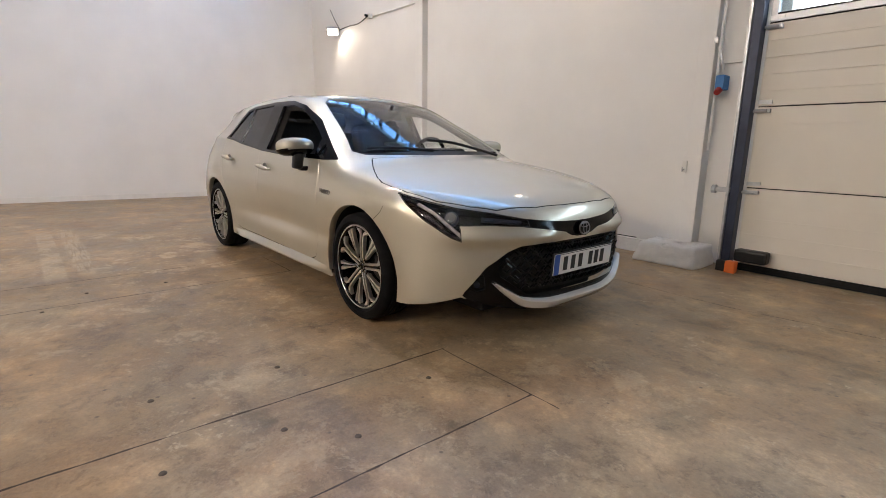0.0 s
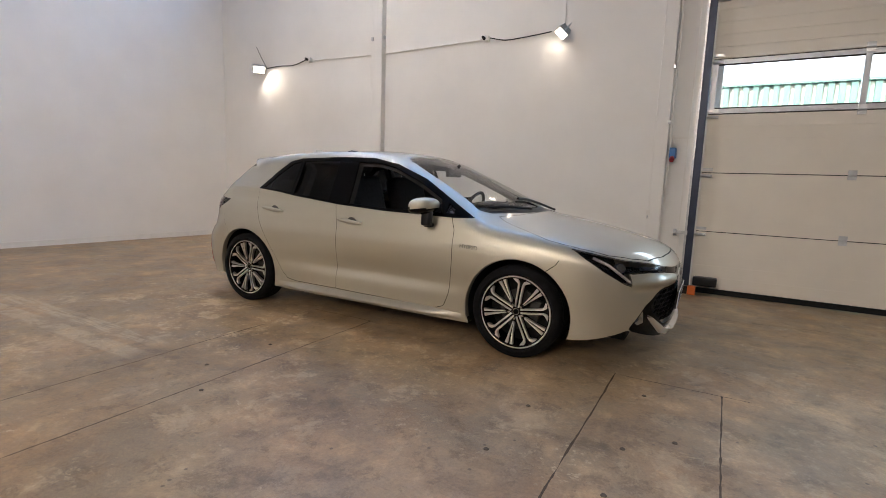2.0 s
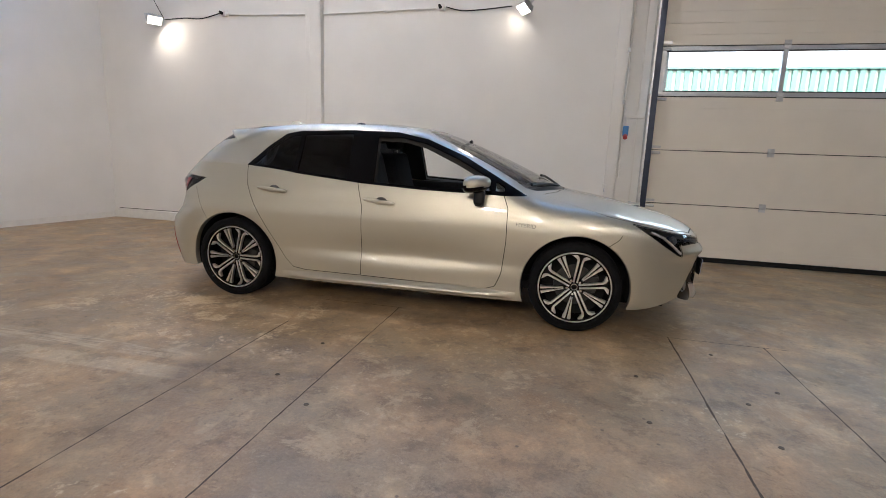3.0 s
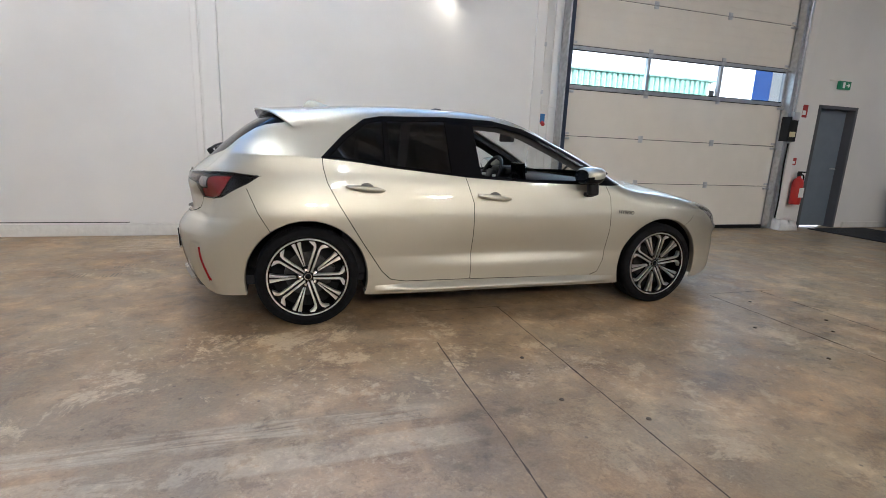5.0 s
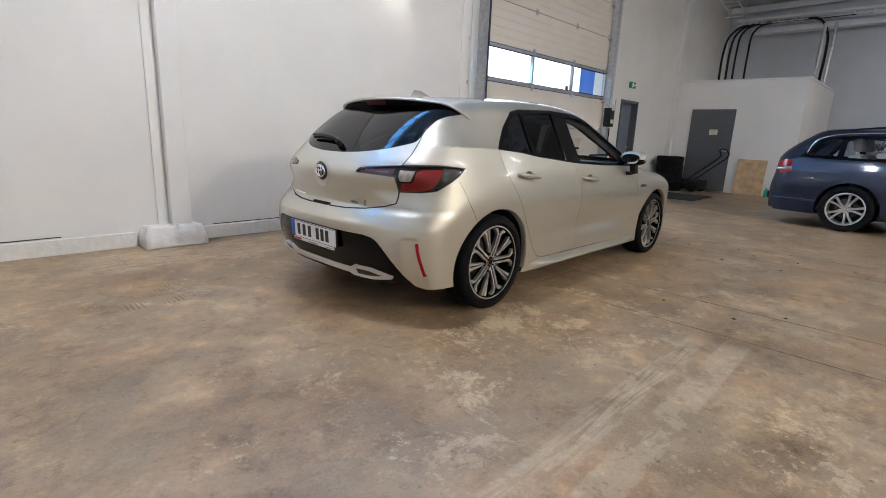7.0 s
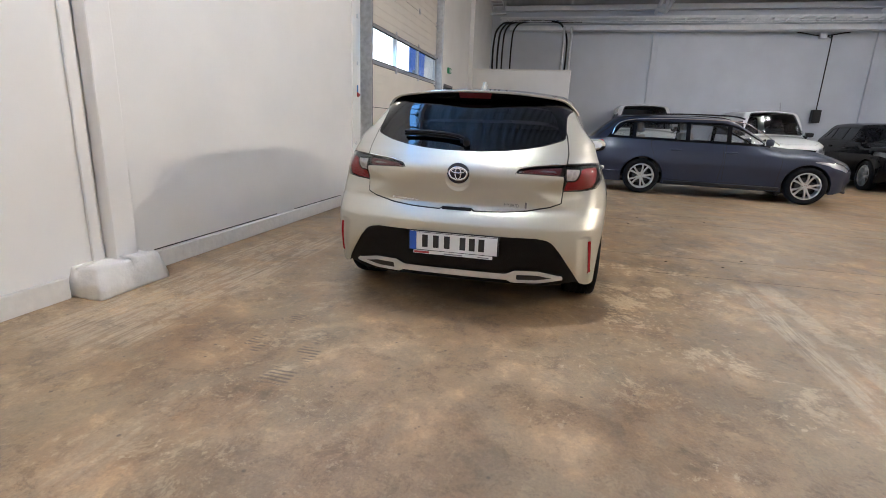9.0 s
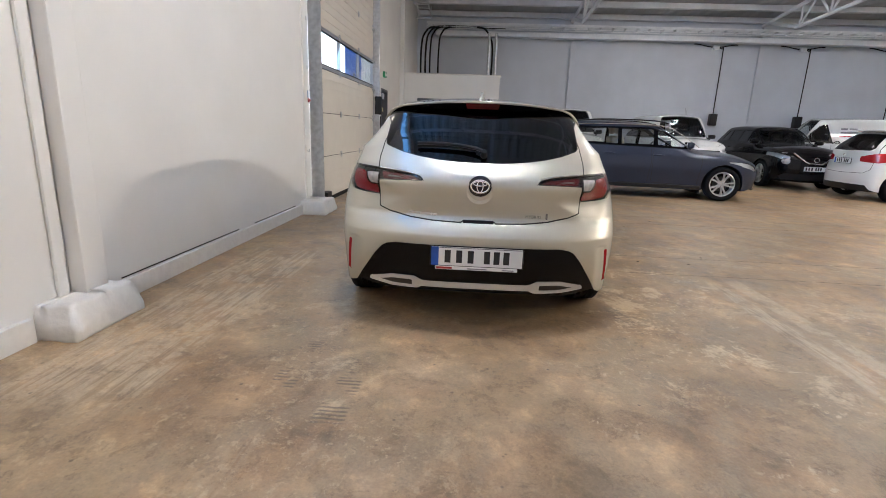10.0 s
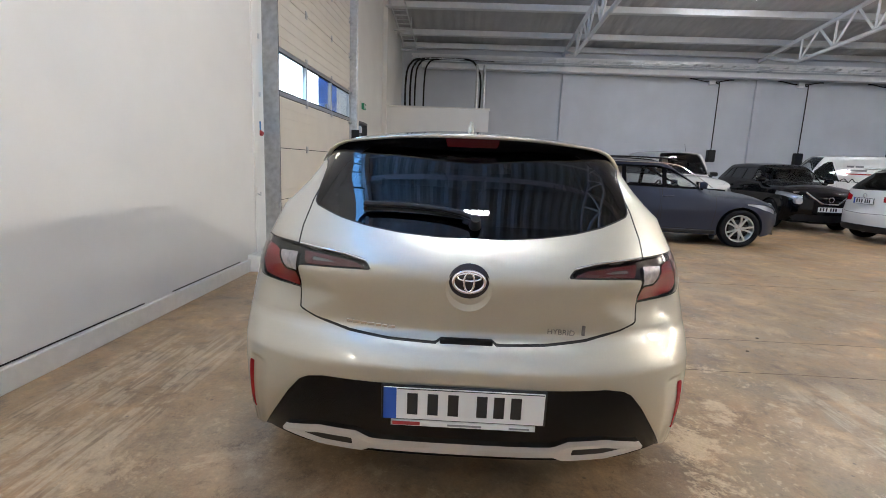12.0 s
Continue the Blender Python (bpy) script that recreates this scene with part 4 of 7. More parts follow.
class Shell:
    """Half a car body as the inside of a few smooth height curves: roof line, flank, front and tail."""

    def __init__(self, top, crown, sweep, flank, section, belt, tumble, narrow, front, front_round, tail, tail_round,
                 bottom, soft=(0.07, 0.10, 0.08), extra=None, rear=None, nose=None, step=0.018, spine=(-1.2, 1.3, 0.62)):
        self.top, self.crown, self.sweep = pchip(*top), pchip(*crown), pchip(*sweep)
        self.flank, self.section, self.belt = pchip(*flank), pchip(*section), pchip(*belt)
        self.tumble, self.narrow = pchip(*tumble), pchip(*narrow)
        self.front, self.fr, self.tail, self.tr = pchip(*front), front_round, pchip(*tail), pchip(*tail_round)
        self.bottom, self.soft, self.extra, self.rear, self.nose = pchip(*bottom), soft, extra, rear, nose
        self.x0, self.x1 = min(tail[1]) - 0.15, max(front[1]) + 0.15
        self.zmax = max(top[1]) + 0.12
        self.make(step, spine)

    def f(self, x, a, z):
        top = z - (self.top(x + self.sweep(x) * a * a) - self.crown(x) * a * a)
        b = self.belt(x)
        up = np.maximum(z - b, 0)
        lean = np.minimum(up / 0.24, 1)
        side = a - (self.flank(x) + self.section(np.minimum(z, b)) - self.narrow(x) * lean * (2 - lean) - up * self.tumble(x))
        if self.extra is not None:
            side = side - self.extra(x, a, z)
        side = side * 0.93
        fx = (x - (self.front(z) - self.fr * a ** 3)) * 0.9
        tx = ((self.tail(z) + self.tr(z) * a ** 3) - x) * 0.85
        if self.nose is not None:
            fx = fx + 0.9 * self.nose(x, a, z)
        if self.rear is not None:
            tx = tx + 0.85 * self.rear(x, a, z)
        g = smax(side, top * 0.9, self.soft[0])
        g = smax(g, fx, self.soft[1])
        return smax(g, tx, self.soft[2])

    def cast(self, P, Q):
        lo, hi = np.zeros(len(P)), np.ones(len(P))
        for _ in range(34):
            mid = (lo + hi) / 2
            R = P + (Q - P) * mid[:, None]
            inside = self.f(R[:, 0], R[:, 1], R[:, 2]) < 0
            lo, hi = np.where(inside, mid, lo), np.where(inside, hi, mid)
        return P + (Q - P) * ((lo + hi) / 2)[:, None]

    def make(self, step, spine):
        X = np.linspace(self.x0, self.x1, int((self.x1 - self.x0) / step) + 1)
        A = np.linspace(0, 1.05, int(1.05 / step) + 1)
        Z = np.linspace(0.08, self.zmax, int((self.zmax - 0.08) / step) + 1)
        quads, pts, seen = [], [], {}

        def patch(U, W, put):
            ids = np.zeros((len(U), len(W)), int)
            for i, u in enumerate(U):
                for j, w in enumerate(W):
                    p = put(u, w)
                    key = (round(p[0], 4), round(p[1], 4), round(p[2], 4))
                    if key not in seen:
                        seen[key] = len(pts)
                        pts.append(p)
                    ids[i, j] = seen[key]
            return np.stack([ids[:-1, :-1], ids[1:, :-1], ids[1:, 1:], ids[:-1, 1:]], -1).reshape(-1, 4)

        quads.append(patch(X, Z, lambda u, w: (u, A[-1], w)))
        quads.append(patch(X, A, lambda u, w: (u, w, Z[-1])))
        quads.append(patch(A, Z, lambda u, w: (X[-1], u, w)))
        quads.append(patch(A, Z, lambda u, w: (X[0], u, w)))
        Q = np.array(pts)
        P = np.stack([np.clip(Q[:, 0], spine[0], spine[1]), np.zeros(len(Q)), np.full(len(Q), spine[2])], -1)
        self.V = self.cast(P, Q)
        F = np.concatenate(quads)
        self.T = np.concatenate([F[:, [0, 1, 2]], F[:, [0, 2, 3]]])
        self.L = np.zeros(len(self.T), int)
        self.names = ["body"]

    def normals(self, V):
        e = 2e-3
        V = V.copy()
        s = np.sign(V[:, 1])
        g = []
        for k in range(3):
            d = np.zeros(3)
            d[k] = e
            hi, lo = V + d, V - d
            g.append(self.f(hi[:, 0], np.abs(hi[:, 1]), hi[:, 2]) - self.f(lo[:, 0], np.abs(lo[:, 1]), lo[:, 2]))
        g = np.stack(g, -1)
        return g / np.maximum(np.linalg.norm(g, axis=1, keepdims=True), 1e-9)

    def y_at(self, x, z):
        """How far out the flank lies at (x, z)."""
        x, z = np.atleast_1d(np.asarray(x, float)), np.atleast_1d(np.asarray(z, float))
        P = np.stack([x, np.zeros_like(x), z], -1)
        Q = np.stack([x, np.full_like(x, 1.2), z], -1)
        return self.cast(P, Q)[:, 1]

    def z_at(self, x, a):
        x, a = np.atleast_1d(np.asarray(x, float)), np.atleast_1d(np.asarray(a, float))
        P = np.stack([x, a, np.full_like(x, 0.65)], -1)
        Q = np.stack([x, a, np.full_like(x, 2.4)], -1)
        return self.cast(P, Q)[:, 2]

    def x_at(self, a, z, sign=1):
        a, z = np.atleast_1d(np.asarray(a, float)), np.atleast_1d(np.asarray(z, float))
        P = np.stack([np.full_like(a, 1.2 * sign), a, z], -1)
        Q = np.stack([np.full_like(a, 2.9 * sign), a, z], -1)
        return self.cast(P, Q)[:, 0]

    def split(self, d):
        """Cuts all triangles along the line where d, given at the vertices, is nought. Returns d at all vertices."""
        d = np.where(np.abs(d) < 1e-6, 1e-6, d)
        T = self.T
        s = d[T] > 0
        n = s.sum(1)
        mixed = (n == 1) | (n == 2)
        keep, cut, lab = T[~mixed], T[mixed], self.L[mixed]
        s = s[mixed]
        lone = np.where(n[mixed] == 1, np.argmax(s, 1), np.argmin(s, 1))
        r = np.arange(len(cut))
        a, b, c = cut[r, lone], cut[r, (lone + 1) % 3], cut[r, (lone + 2) % 3]
        E = np.concatenate([np.stack([a, b], -1), np.stack([a, c], -1)])
        E = np.sort(E, 1)
        U, inv = np.unique(E, axis=0, return_inverse=True)
        inv = inv.reshape(-1)
        w = d[U[:, 0]] / (d[U[:, 0]] - d[U[:, 1]])
        NV = self.V[U[:, 0]] * (1 - w)[:, None] + self.V[U[:, 1]] * w[:, None]
        base = len(self.V)
        self.V = np.concatenate([self.V, NV])
        p, q = base + inv[: len(cut)], base + inv[len(cut):]
        self.T = np.concatenate([keep, np.stack([a, p, q], -1), np.stack([p, b, c], -1), np.stack([p, c, q], -1)])
        self.L = np.concatenate([self.L[~mixed], lab, lab, lab])
        return np.concatenate([d, np.zeros(len(NV))])

    def label(self, name, inside, where=None, only=("body",)):
        if name not in self.names:
            self.names.append(name)
        ids = [self.names.index(o) for o in only if o in self.names]
        C = self.V[self.T].mean(1)
        ok = inside & np.isin(self.L, ids)
        if where is not None:
            ok &= where(C)
        self.L[ok] = self.names.index(name)

    def region(self, name, poly, view, where=None, only=("body",), gap=0.0, gap_name="gap", curve=0):
        """Cuts out the part of the shell inside an outline, in a view; gap leaves a dark joint round it."""
        poly = np.array(poly, float)
        if curve:
            closed = [Vector((*p, 0)) for p in poly]
            n = len(closed)
            out = []
            for i in range(n):
                a, b, c, e = closed[i - 1], closed[i], closed[(i + 1) % n], closed[(i + 2) % n]
                for k in range(curve):
                    t = k / curve
                    v = 0.5 * ((2 * b) + (c - a) * t + (2 * a - 5 * b + 4 * c - e) * t * t + (3 * b - a - 3 * c + e) * t ** 3)
                    out.append((v.x, v.y))
            poly = np.array(out)
        d = poly_distance(view(self.V), poly)
        for off in ((0.0, gap) if gap else (0.0,)):
            d = self.split(d + off) - off
        dc = d[self.T]
        m = dc[np.arange(len(dc)), np.abs(dc + gap / 2).argmax(1)]
        cen = poly_distance(view(self.V[self.T].mean(1)), poly)
        if gap:
            self.label(gap_name, (cen < 0) & (cen >= -gap), where, only)
            self.label(name, cen < -gap, where, only)
        else:
            self.label(name, cen < 0, where, only)

    def line(self, name, pts, view, width, where=None, only=("body",)):
        """A narrow joint along an open line."""
        pts = np.array(pts, float)
        away = np.array([pts[-1][1] - pts[0][1], pts[0][0] - pts[-1][0]])
        away = away / np.linalg.norm(away) * 0.03
        self.split(poly_distance(view(self.V), np.concatenate([pts, (pts + away)[::-1]])))
        self.split(line_distance(view(self.V), pts) - width / 2)
        cen = line_distance(view(self.V[self.T].mean(1)), pts)
        self.label(name, cen < width / 2, where, only)

    def drop(self, *names):
        ids = [self.names.index(n) for n in names if n in self.names]
        ok = ~np.isin(self.L, ids)
        self.T, self.L = self.T[ok], self.L[ok]

    def below(self, zb):
        d = self.V[:, 2] - zb(self.V[:, 0])
        self.split(-d)
        C = self.V[self.T].mean(1)
        ok = C[:, 2] > zb(C[:, 0])
        self.T, self.L = self.T[ok], self.L[ok]

    def mesh(self, name, names, sides=(-1,), push=0.0, material=None, parent=None, label="", rim=0.0):
        """One mesh from the labelled parts of the shell, on the right (-1), left (1) or both sides."""
        ids = [self.names.index(n) for n in names if n in self.names]
        T = self.T[np.isin(self.L, ids)]
        if len(T) == 0:
            return None
        used, inv = np.unique(T, return_inverse=True)
        T = inv.reshape(-1, 3)
        V0 = self.V[used]
        N0 = self.normals(V0)
        V0 = V0 + N0 * push
        if push == 0:
            V0[:, 1] = np.maximum(V0[:, 1], 0)
        Vs, Ns, Ts = [], [], []
        for s in sides:
            V, N = V0.copy(), N0.copy()
            V[:, 1] *= s
            N[:, 1] *= s
            P = V[T]
            fn = np.cross(P[:, 1] - P[:, 0], P[:, 2] - P[:, 0])
            flip = (fn * N[T[:, 0]]).sum(1) < 0
            TT = T.copy()
            TT[flip] = TT[flip][:, [0, 2, 1]]
            if rim:
                E = np.concatenate([TT[:, [0, 1]], TT[:, [1, 2]], TT[:, [2, 0]]])
                S = np.sort(E, 1)
                u, idx, cnt = np.unique(S, axis=0, return_index=True, return_counts=True)
                B = E[idx[cnt == 1]]
                B = B[~((np.abs(V[B[:, 0], 1]) < 1e-4) & (np.abs(V[B[:, 1], 1]) < 1e-4))]
                bv, binv = np.unique(B, return_inverse=True)
                binv = binv.reshape(-1, 2) + len(V)
                V = np.concatenate([V, V[bv] - N[bv] * rim])
                N = np.concatenate([N, N[bv]])
                TT = np.concatenate([TT, np.stack([B[:, 1], B[:, 0], binv[:, 0]], -1), np.stack([B[:, 1], binv[:, 0], binv[:, 1]], -1)])
            Ts.append(TT + sum(len(v) for v in Vs))
            Vs.append(V)
            Ns.append(N)
        V, N, T = np.concatenate(Vs), np.concatenate(Ns), np.concatenate(Ts)
        P = V[T]
        ok = np.linalg.norm(np.cross(P[:, 1] - P[:, 0], P[:, 2] - P[:, 0]), axis=1) > 1e-10
        T = T[ok]
        me = bpy.data.meshes.new(name)
        me.from_pydata(V.tolist(), [], T.tolist())
        me.materials.append(material)
        me.shade_smooth()
        me.normals_split_custom_set_from_vertices(N.tolist())
        ob = new(name, me)
        ob.parent = parent
        return tagged(ob, label)


def poly_distance(P, poly):
    """Signed distance to a closed outline; negative inside."""
    A, B = poly, np.roll(poly, -1, axis=0)
    best = np.full(len(P), 1e9)
    inside = np.zeros(len(P), bool)
    for a, b in zip(A, B):
        e = b - a
        w = P - a
        t = np.clip((w @ e) / max(e @ e, 1e-12), 0, 1)
        best = np.minimum(best, np.linalg.norm(w - t[:, None] * e, axis=1))
        cond = (P[:, 1] >= a[1]) != (P[:, 1] >= b[1])
        if e[1] != 0:
            inside ^= cond & (P[:, 0] < a[0] + (P[:, 1] - a[1]) / e[1] * e[0])
    return np.where(inside, -best, best)


def line_distance(P, pts):
    best = np.full(len(P), 1e9)
    for a, b in zip(pts, pts[1:]):
        e = b - a
        w = P - a
        t = np.clip((w @ e) / max(e @ e, 1e-12), 0, 1)
        best = np.minimum(best, np.linalg.norm(w - t[:, None] * e, axis=1))
    return best


def side_view(V):
    return V[:, [0, 2]]


def end_view(V):
    return V[:, [1, 2]]


def top_view(V):
    return V[:, [0, 1]]


def front_corner(V):
    return np.stack([(V[:, 1] - (V[:, 0] - 2.0)) * 0.7071, V[:, 2]], -1)


def tail_corner(V):
    return np.stack([(V[:, 1] + (V[:, 0] + 2.0)) * 0.7071, V[:, 2]], -1)


def on_flank(C):
    return C[:, 1] > 0.45


def on_front(C):
    return C[:, 0] > 1.3


def on_tail(C):
    return C[:, 0] < -1.2


def arch_parts(shell, car, cx, cz, r, sides, paint_mat):
    """The turned-in lip and the dark well of a wheel arch."""
    ang = np.radians(np.linspace(-13, 193, 60))
    x, z = cx + r * np.cos(ang), cz + r * np.sin(ang)
    a = shell.y_at(x, z)
    for s in sides:
        bm = bmesh.new()
        rows = []
        for inset, rr in ((0.0, r), (0.012, r - 0.006), (0.04, r - 0.006)):
            rows.append([bm.verts.new((cx + rr * math.cos(t), s * (y - inset), cz + rr * math.sin(t))) for t, y in zip(ang, a)])
        for p, q in zip(rows, rows[1:]):
            for k in range(len(p) - 1):
                bm.faces.new((p[k], p[k + 1], q[k + 1], q[k]))
        link("arch_lip", bm, paint_mat, car, smooth="all")
        bm = bmesh.new()
        rows = []
        for y, rr in ((None, r - 0.005), (0.62, r + 0.0), (0.50, r + 0.0)):
            rows.append([bm.verts.new((cx + rr * math.cos(t), s * ((yy - 0.038) if y is None else y), cz + rr * math.sin(t))) for t, yy in zip(ang, a)])
        for p, q in zip(rows, rows[1:]):
            for k in range(len(p) - 1):
                bm.faces.new((p[k], p[k + 1], q[k + 1], q[k]))
        bm.faces.new(rows[-1])
        link("wheel_well", bm, M_RUBBER, car)


def wheel(car, x, y, z, side, R, rim_r, w, design, turn=0.0, spin=0.0):
    """A wheel: tyre, rim barrel, spokes, hub cap, nuts and brake disc. side -1 faces the car's right."""
    key = (R, rim_r, w, design)
    if key in WHEELS:
        wh = new("wheel")
        for o in WHEELS[key].children:
            q = new(o.name.split(".")[0], o.data)
            q.parent, q.matrix_local = wh, o.matrix_local
    else:
        wh = new("wheel")
        fill_wheel(wh, R, rim_r, w, design)
        WHEELS[key] = wh
    wh.parent = car
    wh.matrix_local = pose(x, y, z, 0, 0, turn) @ (pose(0, 0, 0) if side < 0 else pose(0, 0, 0, 0, 0, 180)) @ pose(0, 0, 0, 0, spin, 0)
    return wh


WHEELS = {}


def fill_wheel(wh, R, rim_r, w, design):
    h = w / 2
    link("tyre", tyre_mesh(R, rim_r, w), M_TYRE, wh, smooth=True)
    bm = lathe([(rim_r + 0.004, -h * 0.86), (rim_r - 0.008, -h * 0.90), (rim_r - 0.016, -h * 0.84), (rim_r - 0.022, -h * 0.5), (rim_r - 0.03, h * 0.8)], 56)
    link("rim", bm, M_PIANO if design == "twin" else M_ALLOY, wh, smooth=True)
    link("brake_disc", lathe([(0.05, -0.002), (0.14, -0.002), (0.142, 0.02), (0.05, 0.02)], 40), M_DISC, wh, smooth=True)
    link("wheel_back", lathe([(0.0, 0.03), (rim_r - 0.02, 0.03)], 30), M_RUBBER, wh)
    link("caliper", box(0.07, 0.15, -0.035, 0.03, -0.02, 0.10, bevel=0.012), M_DISC, wh)

    def bar(bm, pts, width, y_of, thick=0.022):
        """A flat spoke face along (radius, angle) points."""
        P = [(r * math.cos(math.radians(t)), r * math.sin(math.radians(t)), r) for r, t in pts]
        rows = []
        for i, (px, pz, r) in enumerate(P):
            q, o = P[min(i + 1, len(P) - 1)], P[max(i - 1, 0)]
            d = Vector((q[0] - o[0], q[1] - o[1])).normalized()
            wd = width[i] if isinstance(width, (list, tuple)) else width
            nx, nz = -d.y * wd / 2, d.x * wd / 2
            yy = y_of(r)
            rows.append([bm.verts.new((px + nx, yy, pz + nz)), bm.verts.new((px - nx, yy, pz - nz)),
                         bm.verts.new((px - nx * 1.35, yy + thick, pz - nz * 1.35)), bm.verts.new((px + nx * 1.35, yy + thick, pz + nz * 1.35))])
        for a, b in zip(rows, rows[1:]):
            for k in range(4):
                bm.faces.new((a[k], a[(k + 1) % 4], b[(k + 1) % 4], b[k]))
        bm.faces.new(rows[0][::-1])
        bm.faces.new(rows[-1])

    def dish(r):
        return -h * 0.80 + 0.020 * (1 - min(1, r / rim_r)) - 0.008 * math.sin(math.pi * min(1, r / rim_r))

    ro = rim_r - 0.006
    if design == "twin":
        for k in range(5):
            c = 90 + 72 * k
            bm = bmesh.new()
            for s in (-1, 1):
                bar(bm, [(0.034, c + s * 20), (0.07, c + s * 10.5), (0.12, c + s * 6.4), (0.192, c + s * 4.4), (0.208, c + s * 6.2), (ro - 0.012, c + s * 12.0), (ro, c + s * 14.0)],
                    [0.012, 0.0105, 0.010, 0.012, 0.017, 0.022, 0.026], dish)
            link("spoke", bm, M_MACHINED, wh)
            bm = bmesh.new()
            for s in (-1, 1):
                bar(bm, [(0.072, c + 36 + s * 3.6), (0.12, c + 36 + s * 3.6), (0.19, c + 36 + s * 4.0), (ro, c + 36 + s * 4.6)], [0.005, 0.008, 0.014, 0.023], dish)
            link("spoke", bm, M_MACHINED, wh)
            bm = bmesh.new()
            bar(bm, [(0.04, c), (0.12, c), (0.19, c), (ro, c)], [0.03, 0.026, 0.032, 0.11], lambda r: dish(r) + 0.010, 0.03)
            bar(bm, [(0.04, c + 36), (0.12, c + 36), (ro, c + 36)], [0.014, 0.018, 0.045], lambda r: dish(r) + 0.010, 0.03)
            link("spoke_web", bm, M_PIANO, wh)
        bm = lathe([(rim_r - 0.008, -h * 0.895), (rim_r - 0.006, -h * 0.910), (rim_r + 0.000, -h * 0.910), (rim_r + 0.003, -h * 0.87)], 64)
        link("rim_edge", bm, M_MACHINED, wh, smooth=True)
    else:
        n = 5
        for k in range(n):
            c = 90 + 360 / n * k
            bm = bmesh.new()
            for s in (-1, 1):
                bar(bm, [(0.045, c + s * 13), (0.12, c + s * 10), (ro, c + s * (13 if design == "five" else 9))], [0.026, 0.022, 0.030], dish, 0.03)
            link("spoke", bm, M_ALLOY, wh)
    hub = lathe([(0.0, dish(0) - 0.004), (0.026, dish(0) - 0.003), (0.030, dish(0)), (0.032, dish(0) + 0.02)], 28)
    link("hub_cap", hub, M_PIANO if design == "twin" else M_ALLOY, wh, smooth=True)
    link("hub_ring", lathe([(0.019, dish(0) - 0.0055), (0.023, dish(0) - 0.006), (0.023, dish(0) - 0.003), (0.019, dish(0) - 0.003)], 24, closed=True), M_CHROME, wh)
    bm = lathe([(0.03, dish(0.05) + 0.006), (0.062, dish(0.06) + 0.006), (0.066, dish(0.06) + 0.03)], 40)
    link("hub_flange", bm, M_PIANO if design == "twin" else M_ALLOY, wh, smooth=True)
    for k in range(5):
        t = math.radians(90 + 36 + 72 * k)
        p = (0.05 * math.cos(t), 0.05 * math.sin(t))
        link("wheel_nut", cyl((p[0], dish(0.05) + 0.02, p[1]), (p[0], dish(0.05) - 0.006, p[1]), 0.0095, seg=6), M_CHROME, wh)


def plate_bars(parent, m, w=0.52, h=0.11, blue=True, name="number_plate"):
    """A number plate: white sheet in a black holder, its writing as plain bars. Faces -y, centred."""
    p = new(name)
    p.parent, p.matrix_local = parent, m
    link("holder", box(-w / 2 - 0.008, w / 2 + 0.008, 0.002, 0.012, -h / 2 - 0.006, h / 2 + 0.006, bevel=0.003), M_BLACK, p)
    link("sheet", box(-w / 2, w / 2, -0.002, 0.002, -h / 2, h / 2), M_PLATE, p)
    x = -w / 2
    if blue:
        link("blue_field", box(-w / 2, -w / 2 + 0.042, -0.0035, -0.002, -h / 2, h / 2), M_PLATEBLUE, p)
        x += 0.042
    link("border", box(x + 0.002, w / 2 - 0.002, -0.003, -0.002, h / 2 - 0.005, h / 2 - 0.002), M_INK, p)
    for k, c in enumerate((0.0, 0.066, 0.132, 0.225, 0.280, 0.335)):
        link("bar", box(x + 0.035 + c * w / 0.52, x + 0.035 + (c + 0.034) * w / 0.52, -0.0035, -0.002, -h * 0.34, h * 0.34), M_INK, p)
    return p


def seat(car, x, y, z, mat, w=0.50, back=0.62):
    s = new("seat")
    s.parent, s.matrix_local = car, pose(x, y, z)
    link("cushion", box(-0.27, 0.25, -w / 2, w / 2, -0.10, 0.10, bevel=0.05), mat, s, smooth="all")
    link("backrest", box(-0.09, 0.07, -w / 2, w / 2, 0, back, bevel=0.055, m=pose(-0.24, 0, 0.06, 0, -14, 0)), mat, s, smooth="all")
    link("headrest", box(-0.05, 0.06, -0.14, 0.14, back + 0.03, back + 0.22, bevel=0.045, m=pose(-0.24, 0, 0.06, 0, -12, 0)), mat, s, smooth="all")
    bm = bmesh.new()
    for q in (-0.07, 0.07):
        add_cyl(bm, (-0.36 - 0.02, q, back + 0.0), (-0.39, q, back + 0.12), 0.007, seg=8)
    link("headrest_post", bm, M_CHROME, s)
    return s


# ---------------------------------------------------------------- the silver hatchback
def haunch(x, a, z):
    """The swelling over the wheels."""
    rear = 0.022 * np.exp(-((x + 1.35) / 0.42) ** 2 - ((z - 0.72) / 0.20) ** 2)
    fore = 0.014 * np.exp(-((x - 1.32) / 0.40) ** 2 - ((z - 0.66) / 0.16) ** 2)
    waist = -0.034 * np.exp(-((x - 0.12) / 0.72) ** 2 - ((z - 0.445) / np.where(z < 0.445, 0.060, 0.13)) ** 2)
    return rear + fore + waist


CREASE = pchip([0.15, 0.30, 0.50, 0.595, 0.623, 0.667, 0.70, 0.74, 0.85], [0.812, 0.803, 0.786, 0.776, 0.755, 0.692, 0.640, 0.628, 0.626])
SHELF = pchip([0.10, 0.57, 0.595, 0.645, 0.69, 0.74, 0.78, 0.82, 1.5], [0.0, 0.0, 0.001, 0.012, 0.026, 0.016, 0.006, 0.0, 0.0])


def step_up(v, w):
    t = np.clip(v / w + 0.5, 0, 1)
    return t * t * (3 - 2 * t)


